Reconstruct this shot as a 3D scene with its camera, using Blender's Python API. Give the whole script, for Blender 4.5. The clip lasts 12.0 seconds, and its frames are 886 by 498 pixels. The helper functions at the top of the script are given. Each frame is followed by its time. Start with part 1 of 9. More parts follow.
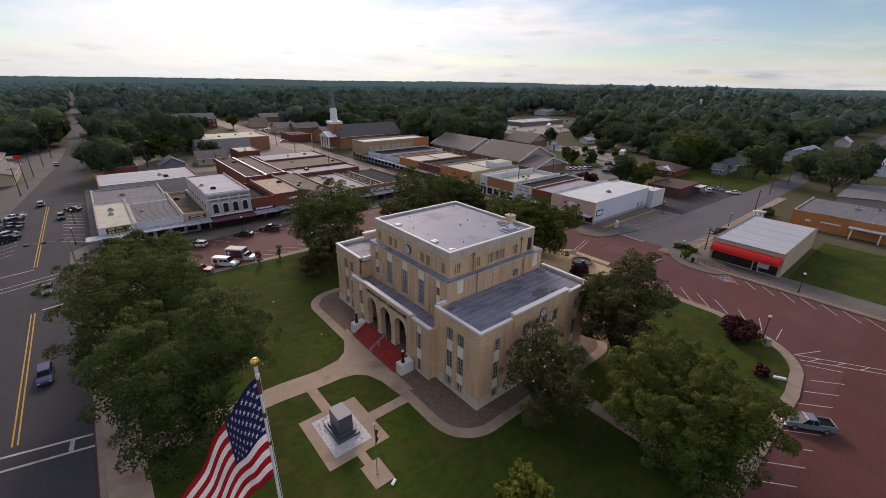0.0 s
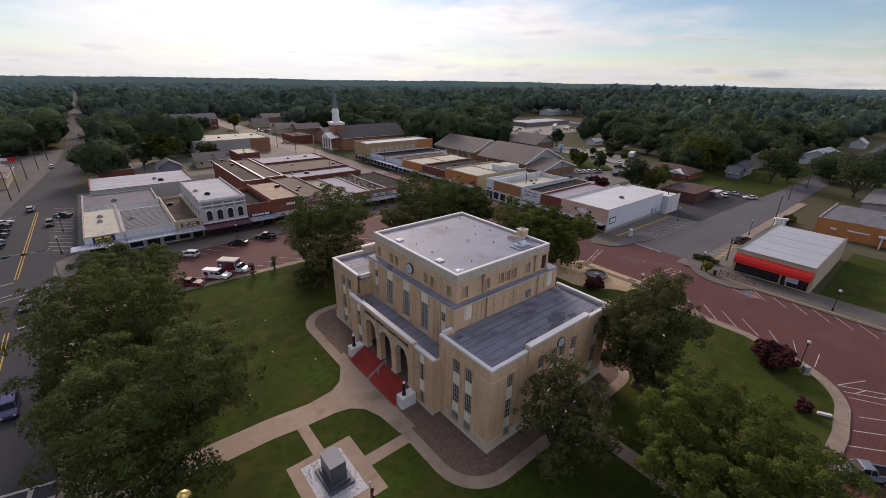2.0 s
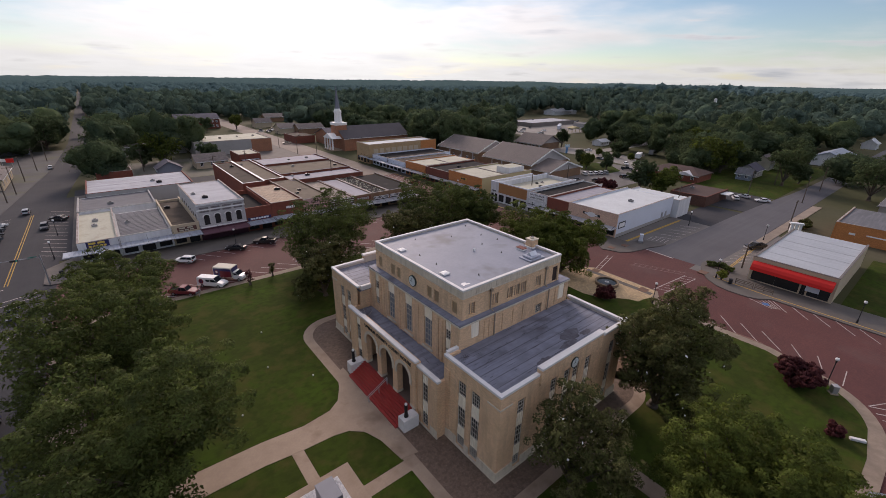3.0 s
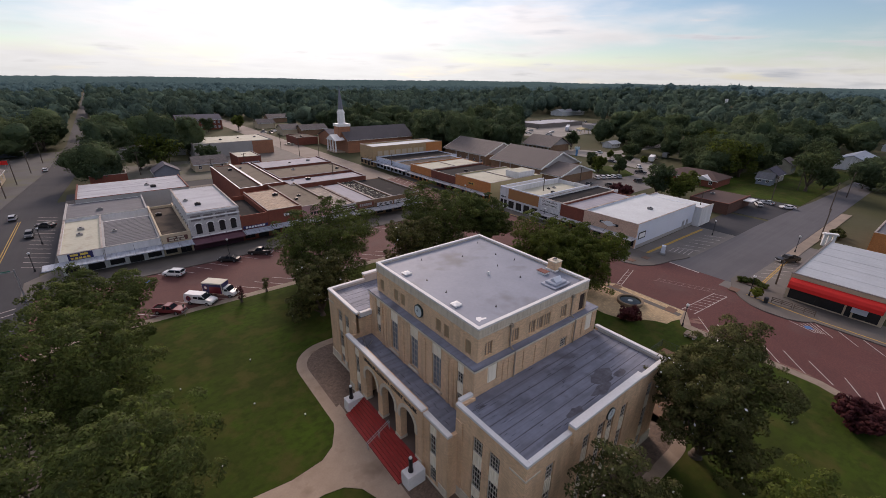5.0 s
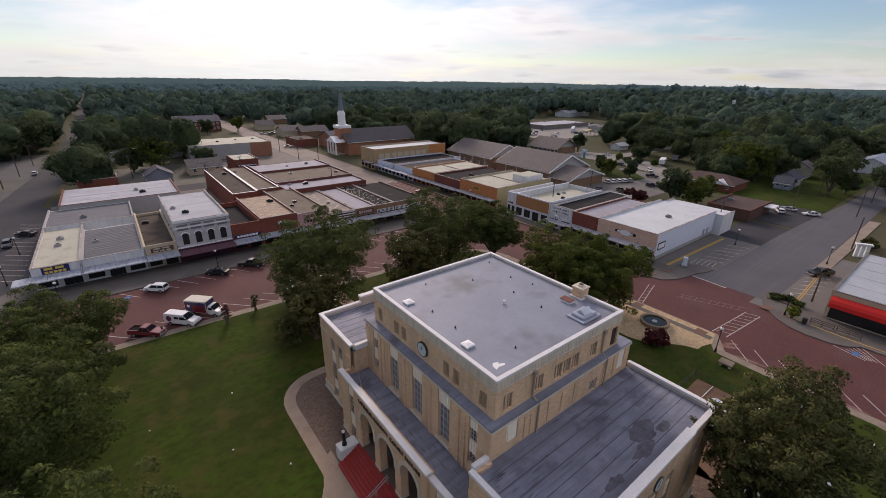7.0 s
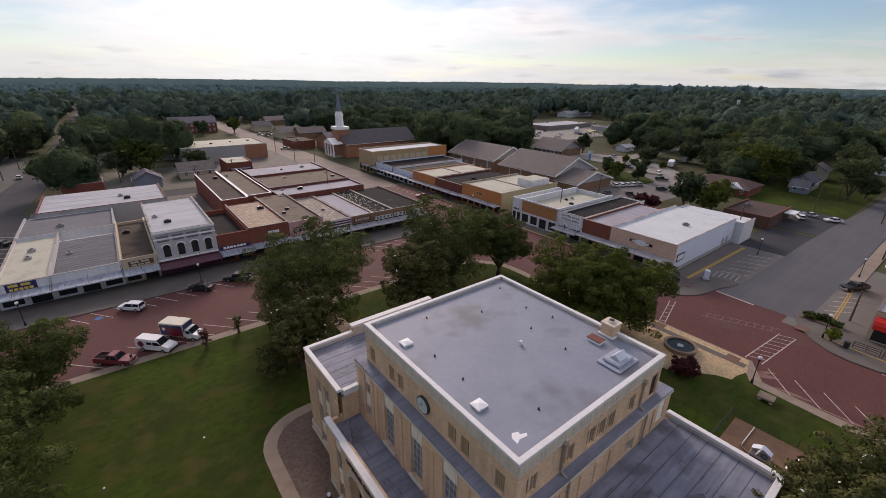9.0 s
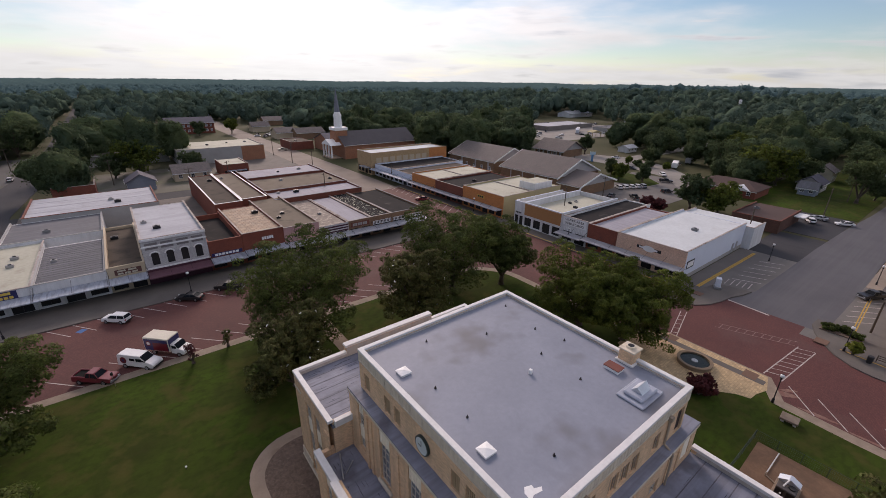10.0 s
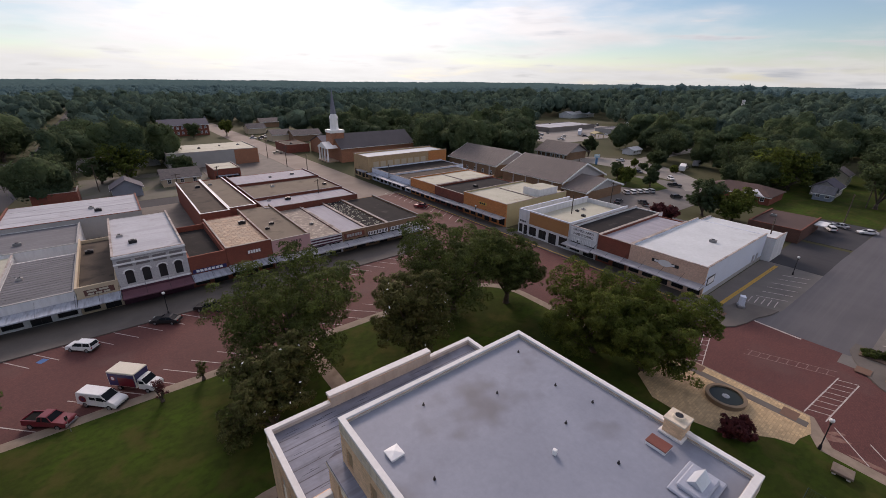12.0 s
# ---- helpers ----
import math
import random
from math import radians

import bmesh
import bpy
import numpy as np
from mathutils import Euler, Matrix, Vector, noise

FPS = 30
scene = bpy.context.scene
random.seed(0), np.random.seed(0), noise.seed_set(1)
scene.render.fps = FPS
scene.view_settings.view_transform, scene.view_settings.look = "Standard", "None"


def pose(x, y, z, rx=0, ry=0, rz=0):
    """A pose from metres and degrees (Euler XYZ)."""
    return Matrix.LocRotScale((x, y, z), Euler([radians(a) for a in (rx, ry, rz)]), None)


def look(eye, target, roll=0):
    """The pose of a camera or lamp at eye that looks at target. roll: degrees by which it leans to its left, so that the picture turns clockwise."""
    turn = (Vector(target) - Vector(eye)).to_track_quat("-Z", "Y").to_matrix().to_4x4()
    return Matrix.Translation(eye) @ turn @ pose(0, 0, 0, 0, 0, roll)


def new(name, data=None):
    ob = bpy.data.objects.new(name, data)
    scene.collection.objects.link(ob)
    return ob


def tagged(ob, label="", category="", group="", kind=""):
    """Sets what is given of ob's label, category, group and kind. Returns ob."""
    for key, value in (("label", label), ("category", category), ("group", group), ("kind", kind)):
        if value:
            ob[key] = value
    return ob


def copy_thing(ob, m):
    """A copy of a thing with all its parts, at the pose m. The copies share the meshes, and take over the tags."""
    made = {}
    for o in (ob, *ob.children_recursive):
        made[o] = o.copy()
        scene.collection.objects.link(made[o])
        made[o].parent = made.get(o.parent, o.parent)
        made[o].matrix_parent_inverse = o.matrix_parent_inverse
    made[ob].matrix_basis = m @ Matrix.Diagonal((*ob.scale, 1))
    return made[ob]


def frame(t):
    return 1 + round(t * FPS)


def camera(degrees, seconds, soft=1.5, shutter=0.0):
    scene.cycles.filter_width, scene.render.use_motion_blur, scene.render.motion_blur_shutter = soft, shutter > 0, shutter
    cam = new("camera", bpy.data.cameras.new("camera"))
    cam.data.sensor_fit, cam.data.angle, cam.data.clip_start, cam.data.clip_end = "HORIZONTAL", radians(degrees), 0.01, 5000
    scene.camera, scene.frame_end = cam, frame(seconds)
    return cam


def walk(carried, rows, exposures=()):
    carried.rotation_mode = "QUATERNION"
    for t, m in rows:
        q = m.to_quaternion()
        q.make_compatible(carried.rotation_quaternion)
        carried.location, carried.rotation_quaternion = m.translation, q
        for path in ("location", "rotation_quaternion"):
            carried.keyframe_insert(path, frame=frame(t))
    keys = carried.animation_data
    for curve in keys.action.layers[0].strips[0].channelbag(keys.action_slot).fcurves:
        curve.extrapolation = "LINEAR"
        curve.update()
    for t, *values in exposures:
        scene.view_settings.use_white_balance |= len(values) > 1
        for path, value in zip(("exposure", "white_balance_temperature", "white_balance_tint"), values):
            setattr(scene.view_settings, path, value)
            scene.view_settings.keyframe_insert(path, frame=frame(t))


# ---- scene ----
# camera: time, eye, heading, pitch and lean
ROWS = [
    (0.0, -30.65, -35.30, 35.86, -39.97, -21.95, 0.96),
    (0.5, -29.89, -34.25, 35.89, -39.95, -21.93, 0.96),
    (1.0, -29.03, -33.11, 35.96, -39.84, -21.95, 0.95),
    (1.5, -28.09, -31.88, 36.04, -39.66, -21.99, 0.93),
    (2.0, -27.12, -30.57, 36.12, -39.46, -22.03, 0.92),
    (2.5, -26.14, -29.18, 36.19, -39.25, -22.07, 0.90),
    (3.0, -25.15, -27.75, 36.24, -39.04, -22.10, 0.89),
    (3.5, -24.17, -26.29, 36.25, -38.85, -22.11, 0.89),
    (4.0, -23.20, -24.80, 36.24, -38.68, -22.11, 0.89),
    (4.5, -22.24, -23.31, 36.20, -38.53, -22.10, 0.89),
    (5.0, -21.29, -21.83, 36.14, -38.41, -22.08, 0.89),
    (5.5, -20.34, -20.36, 36.06, -38.30, -22.05, 0.89),
    (6.0, -19.39, -18.90, 35.97, -38.22, -22.01, 0.89),
    (6.5, -18.43, -17.46, 35.87, -38.15, -21.98, 0.88),
    (7.0, -17.46, -16.04, 35.77, -38.10, -21.96, 0.86),
    (7.5, -16.48, -14.63, 35.68, -38.07, -21.94, 0.85),
    (8.0, -15.49, -13.22, 35.61, -38.05, -21.92, 0.83),
    (8.5, -14.48, -11.80, 35.56, -38.03, -21.92, 0.81),
    (9.0, -13.46, -10.38, 35.52, -38.03, -21.92, 0.78),
    (9.5, -12.42, -8.95, 35.52, -38.03, -21.92, 0.76),
    (10.0, -11.38, -7.52, 35.54, -38.05, -21.93, 0.74),
    (10.5, -10.34, -6.09, 35.58, -38.06, -21.94, 0.72),
    (11.0, -9.31, -4.69, 35.63, -38.08, -21.94, 0.70),
    (11.5, -8.29, -3.36, 35.70, -38.09, -21.93, 0.68),
    (12.0, -7.29, -2.14, 35.76, -38.09, -21.90, 0.64),
]


def aim(x, y, z, heading, pitch, lean):
    h, p = radians(heading), radians(pitch)
    way = Vector((-math.sin(h) * math.cos(p), math.cos(h) * math.cos(p), math.sin(p)))
    return look((x, y, z), Vector((x, y, z)) + way, lean)


cam = camera(93.46, 12.0, soft=0.8)
walk(cam, [(r[0], aim(*r[1:])) for r in ROWS], exposures=[(0.0, 0.55, 6640, 25), (12.0, 0.55, 6640, 25)])

# ---- daylight: a low sun behind thin cloud, ahead of the walk ----
SUN_HEADING, SUN_HEIGHT = 22.0, 27.0
sun_way = Vector((math.sin(radians(SUN_HEADING)) * math.cos(radians(SUN_HEIGHT)),
                  math.cos(radians(SUN_HEADING)) * math.cos(radians(SUN_HEIGHT)), math.sin(radians(SUN_HEIGHT))))
sun_data = bpy.data.lights.new("sun", "SUN")
sun_data.energy, sun_data.angle, sun_data.color = 1.6, radians(16), (1.0, 0.86, 0.70)
sun = new("sun", sun_data)
sun.matrix_world = look(sun_way * 100, (0, 0, 0))


def build_world():
    w = bpy.data.worlds.new("sky")
    scene.world = w
    w.use_nodes = True
    nt = w.node_tree
    nt.nodes.clear()
    N, L = nt.nodes.new, nt.links.new
    out, mix = N("ShaderNodeOutputWorld"), N("ShaderNodeMixShader")
    clear, cloud = N("ShaderNodeBackground"), N("ShaderNodeBackground")
    sky = N("ShaderNodeTexSky")
    sky.sky_type, sky.sun_disc = "NISHITA", False
    sky.sun_elevation, sky.sun_rotation = radians(SUN_HEIGHT), radians(SUN_HEADING)
    sky.air_density, sky.dust_density, sky.ozone_density = 1.0, 0.2, 2.4
    clear.inputs["Strength"].default_value = 0.062
    air = N("ShaderNodeMix")
    air.data_type, air.blend_type = "RGBA", "MULTIPLY"
    air.inputs["Factor"].default_value, air.inputs["B"].default_value = 1.0, (0.92, 1.0, 0.98, 1)
    L(sky.outputs[0], air.inputs["A"])
    L(air.outputs["Result"], clear.inputs["Color"])
    tc, sep = N("ShaderNodeTexCoord"), N("ShaderNodeSeparateXYZ")
    L(tc.outputs["Generated"], sep.inputs[0])

    def op(kind, a, b=0.0, c=0.0):
        n = N("ShaderNodeMath")
        n.operation = kind
        for i, v in enumerate((a, b, c)):
            if isinstance(v, (int, float)):
                n.inputs[i].default_value = v
            else:
                L(v, n.inputs[i])
        return n.outputs[0]

    # cloud sheet, seen flatter towards the horizon
    high = op("ADD", op("MAXIMUM", sep.outputs[2], 0.0), 0.12)
    flat = N("ShaderNodeCombineXYZ")
    L(op("DIVIDE", sep.outputs[0], high), flat.inputs[0])
    L(op("DIVIDE", sep.outputs[1], high), flat.inputs[1])
    big, fine = N("ShaderNodeTexNoise"), N("ShaderNodeTexNoise")
    big.inputs["Scale"].default_value, big.inputs["Detail"].default_value = 0.55, 6.0
    fine.inputs["Scale"].default_value, fine.inputs["Detail"].default_value = 1.3, 6.0
    L(flat.outputs[0], big.inputs["Vector"])
    L(flat.outputs[0], fine.inputs["Vector"])
    dot = N("ShaderNodeVectorMath")
    dot.operation = "DOT_PRODUCT"
    L(tc.outputs["Generated"], dot.inputs[0])
    dot.inputs[1].default_value = sun_way
    near_sun = op("MAXIMUM", dot.outputs["Value"], 0.0)
    glow = op("POWER", near_sun, 7.2)
    # cover: thick round the sun, broken away from it
    cover = op("ADD", op("MULTIPLY", big.outputs[0], 1.5), op("MULTIPLY", fine.outputs[0], 0.35))
    cover = op("ADD", cover, op("MULTIPLY_ADD", glow, 0.62, -0.2))
    low = op("MAXIMUM", op("MULTIPLY_ADD", sep.outputs[2], -10.0, 0.42), 0.0)
    cover = op("ADD", cover, low)
    n = N("ShaderNodeMapRange")
    n.interpolation_type = "SMOOTHSTEP"
    n.inputs["From Min"].default_value, n.inputs["From Max"].default_value = 0.62, 1.12
    # long thin streaks of grey cloud low over the skyline
    streak, band = N("ShaderNodeTexNoise"), N("ShaderNodeCombineXYZ")
    L(op("MULTIPLY", op("ARCTAN2", sep.outputs[0], sep.outputs[1]), 4.0), band.inputs[0])
    L(op("MULTIPLY", sep.outputs[2], 34.0), band.inputs[1])
    streak.inputs["Scale"].default_value, streak.inputs["Detail"].default_value = 1.0, 4.0
    L(band.outputs[0], streak.inputs["Vector"])
    thin = N("ShaderNodeMapRange")
    thin.interpolation_type = "SMOOTHSTEP"
    thin.inputs["From Min"].default_value, thin.inputs["From Max"].default_value = 0.55, 0.78
    L(streak.outputs[0], thin.inputs["Value"])
    veil = op("MULTIPLY", thin.outputs[0], op("SUBTRACT", 1.0, op("MINIMUM", op("MULTIPLY", glow, 1.6), 1.0)))
    cover = op("ADD", cover, op("MULTIPLY", veil, 0.8))
    L(cover, n.inputs["Value"])
    L(n.outputs[0], mix.inputs[0])
    bright = op("ADD", op("MULTIPLY", glow, 0.66), op("ADD", op("MULTIPLY", fine.outputs[0], 0.3), 0.62))
    shade = N("ShaderNodeMapRange")
    shade.interpolation_type = "SMOOTHSTEP"
    shade.inputs["From Min"].default_value, shade.inputs["From Max"].default_value = 0.56, 0.76
    shade.inputs["To Min"].default_value, shade.inputs["To Max"].default_value = 1.0, 0.78
    L(fine.outputs[0], shade.inputs["Value"])
    bright = op("MULTIPLY", bright, shade.outputs[0])
    bright = op("MULTIPLY", bright, op("MULTIPLY_ADD", veil, -0.42, 1.0))
    # an overcast sky is brighter overhead than at the skyline
    bright = op("MULTIPLY", bright, op("MULTIPLY_ADD", op("MAXIMUM", sep.outputs[2], 0.0), 0.86, 0.6))
    tint = N("ShaderNodeMix")
    tint.data_type = "RGBA"
    tint.inputs["A"].default_value, tint.inputs["B"].default_value = (0.97, 0.98, 1.0, 1), (1.0, 0.985, 0.95, 1)
    L(glow, tint.inputs["Factor"])
    haze = N("ShaderNodeMix")
    haze.data_type = "RGBA"
    haze.inputs["A"].default_value = (0.92, 1.0, 0.94, 1)
    L(op("MINIMUM", op("MULTIPLY", op("MAXIMUM", sep.outputs[2], 0.0), 3.0), 1.0), haze.inputs["Factor"])
    L(tint.outputs["Result"], haze.inputs["B"])
    slate = N("ShaderNodeMix")
    slate.data_type = "RGBA"
    slate.inputs["B"].default_value = (0.80, 0.94, 1.0, 1)
    L(haze.outputs["Result"], slate.inputs["A"])
    L(veil, slate.inputs["Factor"])
    L(slate.outputs["Result"], cloud.inputs["Color"])
    L(bright, cloud.inputs["Strength"])
    L(clear.outputs[0], mix.inputs[1])
    L(cloud.outputs[0], mix.inputs[2])
    L(mix.outputs[0], out.inputs["Surface"])


build_world()

# ---- building tools ----
def box(bm, x0, x1, y0, y1, z0, z1):
    v = [bm.verts.new(p) for p in ((x0, y0, z0), (x1, y0, z0), (x1, y1, z0), (x0, y1, z0),
                                   (x0, y0, z1), (x1, y0, z1), (x1, y1, z1), (x0, y1, z1))]
    for f in ((0, 3, 2, 1), (4, 5, 6, 7), (0, 1, 5, 4), (1, 2, 6, 5), (2, 3, 7, 6), (3, 0, 4, 7)):
        bm.faces.new([v[i] for i in f])
    return v


def boxes(*spans):
    bm = bmesh.new()
    for s in spans:
        box(bm, *s)
    return bm


def soft_box(x0, x1, y0, y1, z0, z1, r=0.02, segments=1):
    bm = boxes((x0, x1, y0, y1, z0, z1))
    bmesh.ops.bevel(bm, geom=bm.edges[:], offset=r, segments=segments, affect="EDGES", profile=0.5)
    return bm


def tube(bm, x, y, z0, z1, r0, r1=None, n=12, caps=True):
    r1 = r0 if r1 is None else r1
    a = [bm.verts.new((x + r0 * math.cos(2 * math.pi * i / n), y + r0 * math.sin(2 * math.pi * i / n), z0)) for i in range(n)]
    b = [bm.verts.new((x + r1 * math.cos(2 * math.pi * i / n), y + r1 * math.sin(2 * math.pi * i / n), z1)) for i in range(n)]
    for i in range(n):
        bm.faces.new((a[i], a[(i + 1) % n], b[(i + 1) % n], b[i]))
    if caps:
        bm.faces.new(a[::-1])
        bm.faces.new(b)


def rod(bm, p, q, r, n=8, r1=None):
    """A round bar from p to q."""
    p, q = Vector(p), Vector(q)
    d = (q - p).to_track_quat("Z", "Y").to_matrix()
    r1 = r if r1 is None else r1
    ring = lambda c, rr: [bm.verts.new(c + d @ Vector((rr * math.cos(2 * math.pi * i / n), rr * math.sin(2 * math.pi * i / n), 0))) for i in range(n)]
    a, b = ring(p, r), ring(q, r1)
    for i in range(n):
        bm.faces.new((a[i], a[(i + 1) % n], b[(i + 1) % n], b[i]))
    bm.faces.new(a[::-1])
    bm.faces.new(b)


def prism(bm, poly, z0, z1):
    """A straight-sided block over a plan outline."""
    a = [bm.verts.new((x, y, z0)) for x, y in poly]
    b = [bm.verts.new((x, y, z1)) for x, y in poly]
    n = len(poly)
    for i in range(n):
        bm.faces.new((a[i], a[(i + 1) % n], b[(i + 1) % n], b[i]))
    top = bm.faces.new(b)
    bottom = bm.faces.new(a[::-1])
    return top, bottom


def to_mesh(name, bm, material, smooth=False):
    bmesh.ops.recalc_face_normals(bm, faces=bm.faces[:])
    me = bpy.data.meshes.new(name)
    bm.to_mesh(me)
    bm.free()
    if material:
        me.materials.append(material)
    if smooth:
        me.polygons.foreach_set("use_smooth", [True] * len(me.polygons))
    return me


def part(name, bm, material, parent, label="", m=None, smooth=False):
    """One mesh under a thing or a part; bm may be a bmesh or a finished mesh."""
    me = bm if isinstance(bm, bpy.types.Mesh) else to_mesh(name, bm, material, smooth)
    ob = new(name, me)
    ob.parent = parent
    if m is not None:
        ob.matrix_basis = m
    return tagged(ob, label)


def thing(name, m, label, category, group="", kind=""):
    ob = new(name)
    ob.empty_display_size = 0.2
    ob.matrix_basis = m
    return tagged(ob, label, category, group, kind)


def solid(name, bm, material, label="", category="", group="", kind="", m=None, smooth=False):
    """A thing or a piece of the setting made of one mesh."""
    ob = new(name, bm if isinstance(bm, bpy.types.Mesh) else to_mesh(name, bm, material, smooth))
    if m is not None:
        ob.matrix_basis = m
    return tagged(ob, label, category, group, kind)


def slab(name, poly, z0, z1, material, label, category, kind="structure"):
    bm = bmesh.new()
    prism(bm, poly, z0, z1)
    bm.normal_update()
    bmesh.ops.triangulate(bm, faces=bm.faces[:])
    return solid(name, bm, material, label, category, kind=kind)


def turn(x, y, z=0.0, deg=0.0):
    return pose(x, y, z, 0, 0, deg)


def arc(cx, cy, r, a0, a1, n=10, ry=None):
    ry = r if ry is None else ry
    return [(cx + r * math.cos(radians(a0 + (a1 - a0) * i / n)), cy + ry * math.sin(radians(a0 + (a1 - a0) * i / n))) for i in range(n + 1)]


def facade(bm, m, width, z0, z1, holes=(), th=0.35, ends=True):
    """A wall of that width along the local x, its outer face at y = 0, with openings (u0, u1, v0, v1) cut through it."""
    us = sorted({0.0, width, *[h[0] for h in holes], *[h[1] for h in holes]})
    vs = sorted({z0, z1, *[h[2] for h in holes], *[h[3] for h in holes]})
    hollow = lambda i, j: any(h[0] - 1e-6 <= us[i] and us[i + 1] <= h[1] + 1e-6 and h[2] - 1e-6 <= vs[j] and vs[j + 1] <= h[3] + 1e-6 for h in holes)
    made = {}

    def vert(u, d, v):
        k = (round(u, 4), d, round(v, 4))
        if k not in made:
            made[k] = bm.verts.new(m @ Vector((u, d, v)))
        return made[k]

    nu, nv = len(us) - 1, len(vs) - 1
    for i in range(nu):
        for j in range(nv):
            if hollow(i, j):
                continue
            a, b, c, d = us[i], us[i + 1], vs[j], vs[j + 1]
            bm.faces.new((vert(a, 0, c), vert(b, 0, c), vert(b, 0, d), vert(a, 0, d)))
            bm.faces.new((vert(a, th, d), vert(b, th, d), vert(b, th, c), vert(a, th, c)))
            for cell, p, q in (((i - 1, j), (a, c), (a, d)), ((i + 1, j), (b, d), (b, c)), ((i, j - 1), (b, c), (a, c)), ((i, j + 1), (a, d), (b, d))):
                edge = not (0 <= cell[0] < nu and 0 <= cell[1] < nv)
                if (edge and not (0 <= cell[0] < nu) and not ends):
                    continue
                if edge or hollow(*cell):
                    bm.faces.new((vert(p[0], 0, p[1]), vert(q[0], 0, q[1]), vert(q[0], th, q[1]), vert(p[0], th, p[1])))


CACHE = {}


def lattice(w, h, cols, rows, f, bar=0.05, depth=0.09):
    """A window frame with its glazing bars in one piece."""
    xs = [0, f] + [c for i in range(1, cols) for c in (w * i / cols - bar / 2, w * i / cols + bar / 2)] + [w - f, w]
    zs = [0, f] + [c for j in range(1, rows) for c in (h * j / rows - bar / 2, h * j / rows + bar / 2)] + [h - f, h]
    bm = bmesh.new()
    vs = [[bm.verts.new((x, 0, z)) for z in zs] for x in xs]
    for i in range(len(xs) - 1):
        for j in range(len(zs) - 1):
            if i % 2 == 0 or j % 2 == 0:
                bm.faces.new((vs[i][j], vs[i + 1][j], vs[i + 1][j + 1], vs[i][j + 1]))
    bmesh.ops.recalc_face_normals(bm, faces=bm.faces[:])
    out = bmesh.ops.extrude_face_region(bm, geom=bm.faces[:])
    bmesh.ops.translate(bm, verts=[g for g in out["geom"] if isinstance(g, bmesh.types.BMVert)], vec=(0, depth, 0))
    bmesh.ops.recalc_face_normals(bm, faces=bm.faces[:])
    return bm


def window(parent, m, w, h, cols, rows, frame_mat, pane_mat, name="window", f=0.09):
    """A framed window with glazing bars, local x along the wall, y inwards, z up from its sill; the pane is a part of it."""
    key = ("win", w, h, cols, rows, frame_mat.name, f)
    if key not in CACHE:
        bm = lattice(w, h, cols, rows, f)
        CACHE[key] = to_mesh("window_frame", bm, frame_mat)
        CACHE[key + ("pane",)] = to_mesh("pane", boxes((f * 0.5, w - f * 0.5, 0.05, 0.065, f * 0.5, h - f * 0.5)), pane_mat)
    ob = part(name, CACHE[key], None, parent, m=m)
    part("pane", CACHE[key + ("pane",)], None, ob)
    return ob


def lettering(name, text, height, material, parent, m, width=None, depth=0.03):
    """Raised letters from the built-in font, turned into a mesh."""
    cu = bpy.data.curves.new(name, "FONT")
    cu.body, cu.size, cu.extrude, cu.align_x, cu.align_y = text, height, depth, "CENTER", "CENTER"
    cu.resolution_u = 3
    tmp = new("lettering_source", cu)
    me = bpy.data.meshes.new_from_object(tmp.evaluated_get(bpy.context.evaluated_depsgraph_get()))
    bpy.data.objects.remove(tmp)
    me.name = name
    xs = [v.co.x for v in me.vertices]
    if width and xs:
        me.transform(Matrix.Diagonal((width / (max(xs) - min(xs)), 1, 1, 1)))
    me.materials.clear()
    me.materials.append(material)
    return part(name, me, None, parent, m=m @ pose(0, 0, 0, 90, 0, 0))


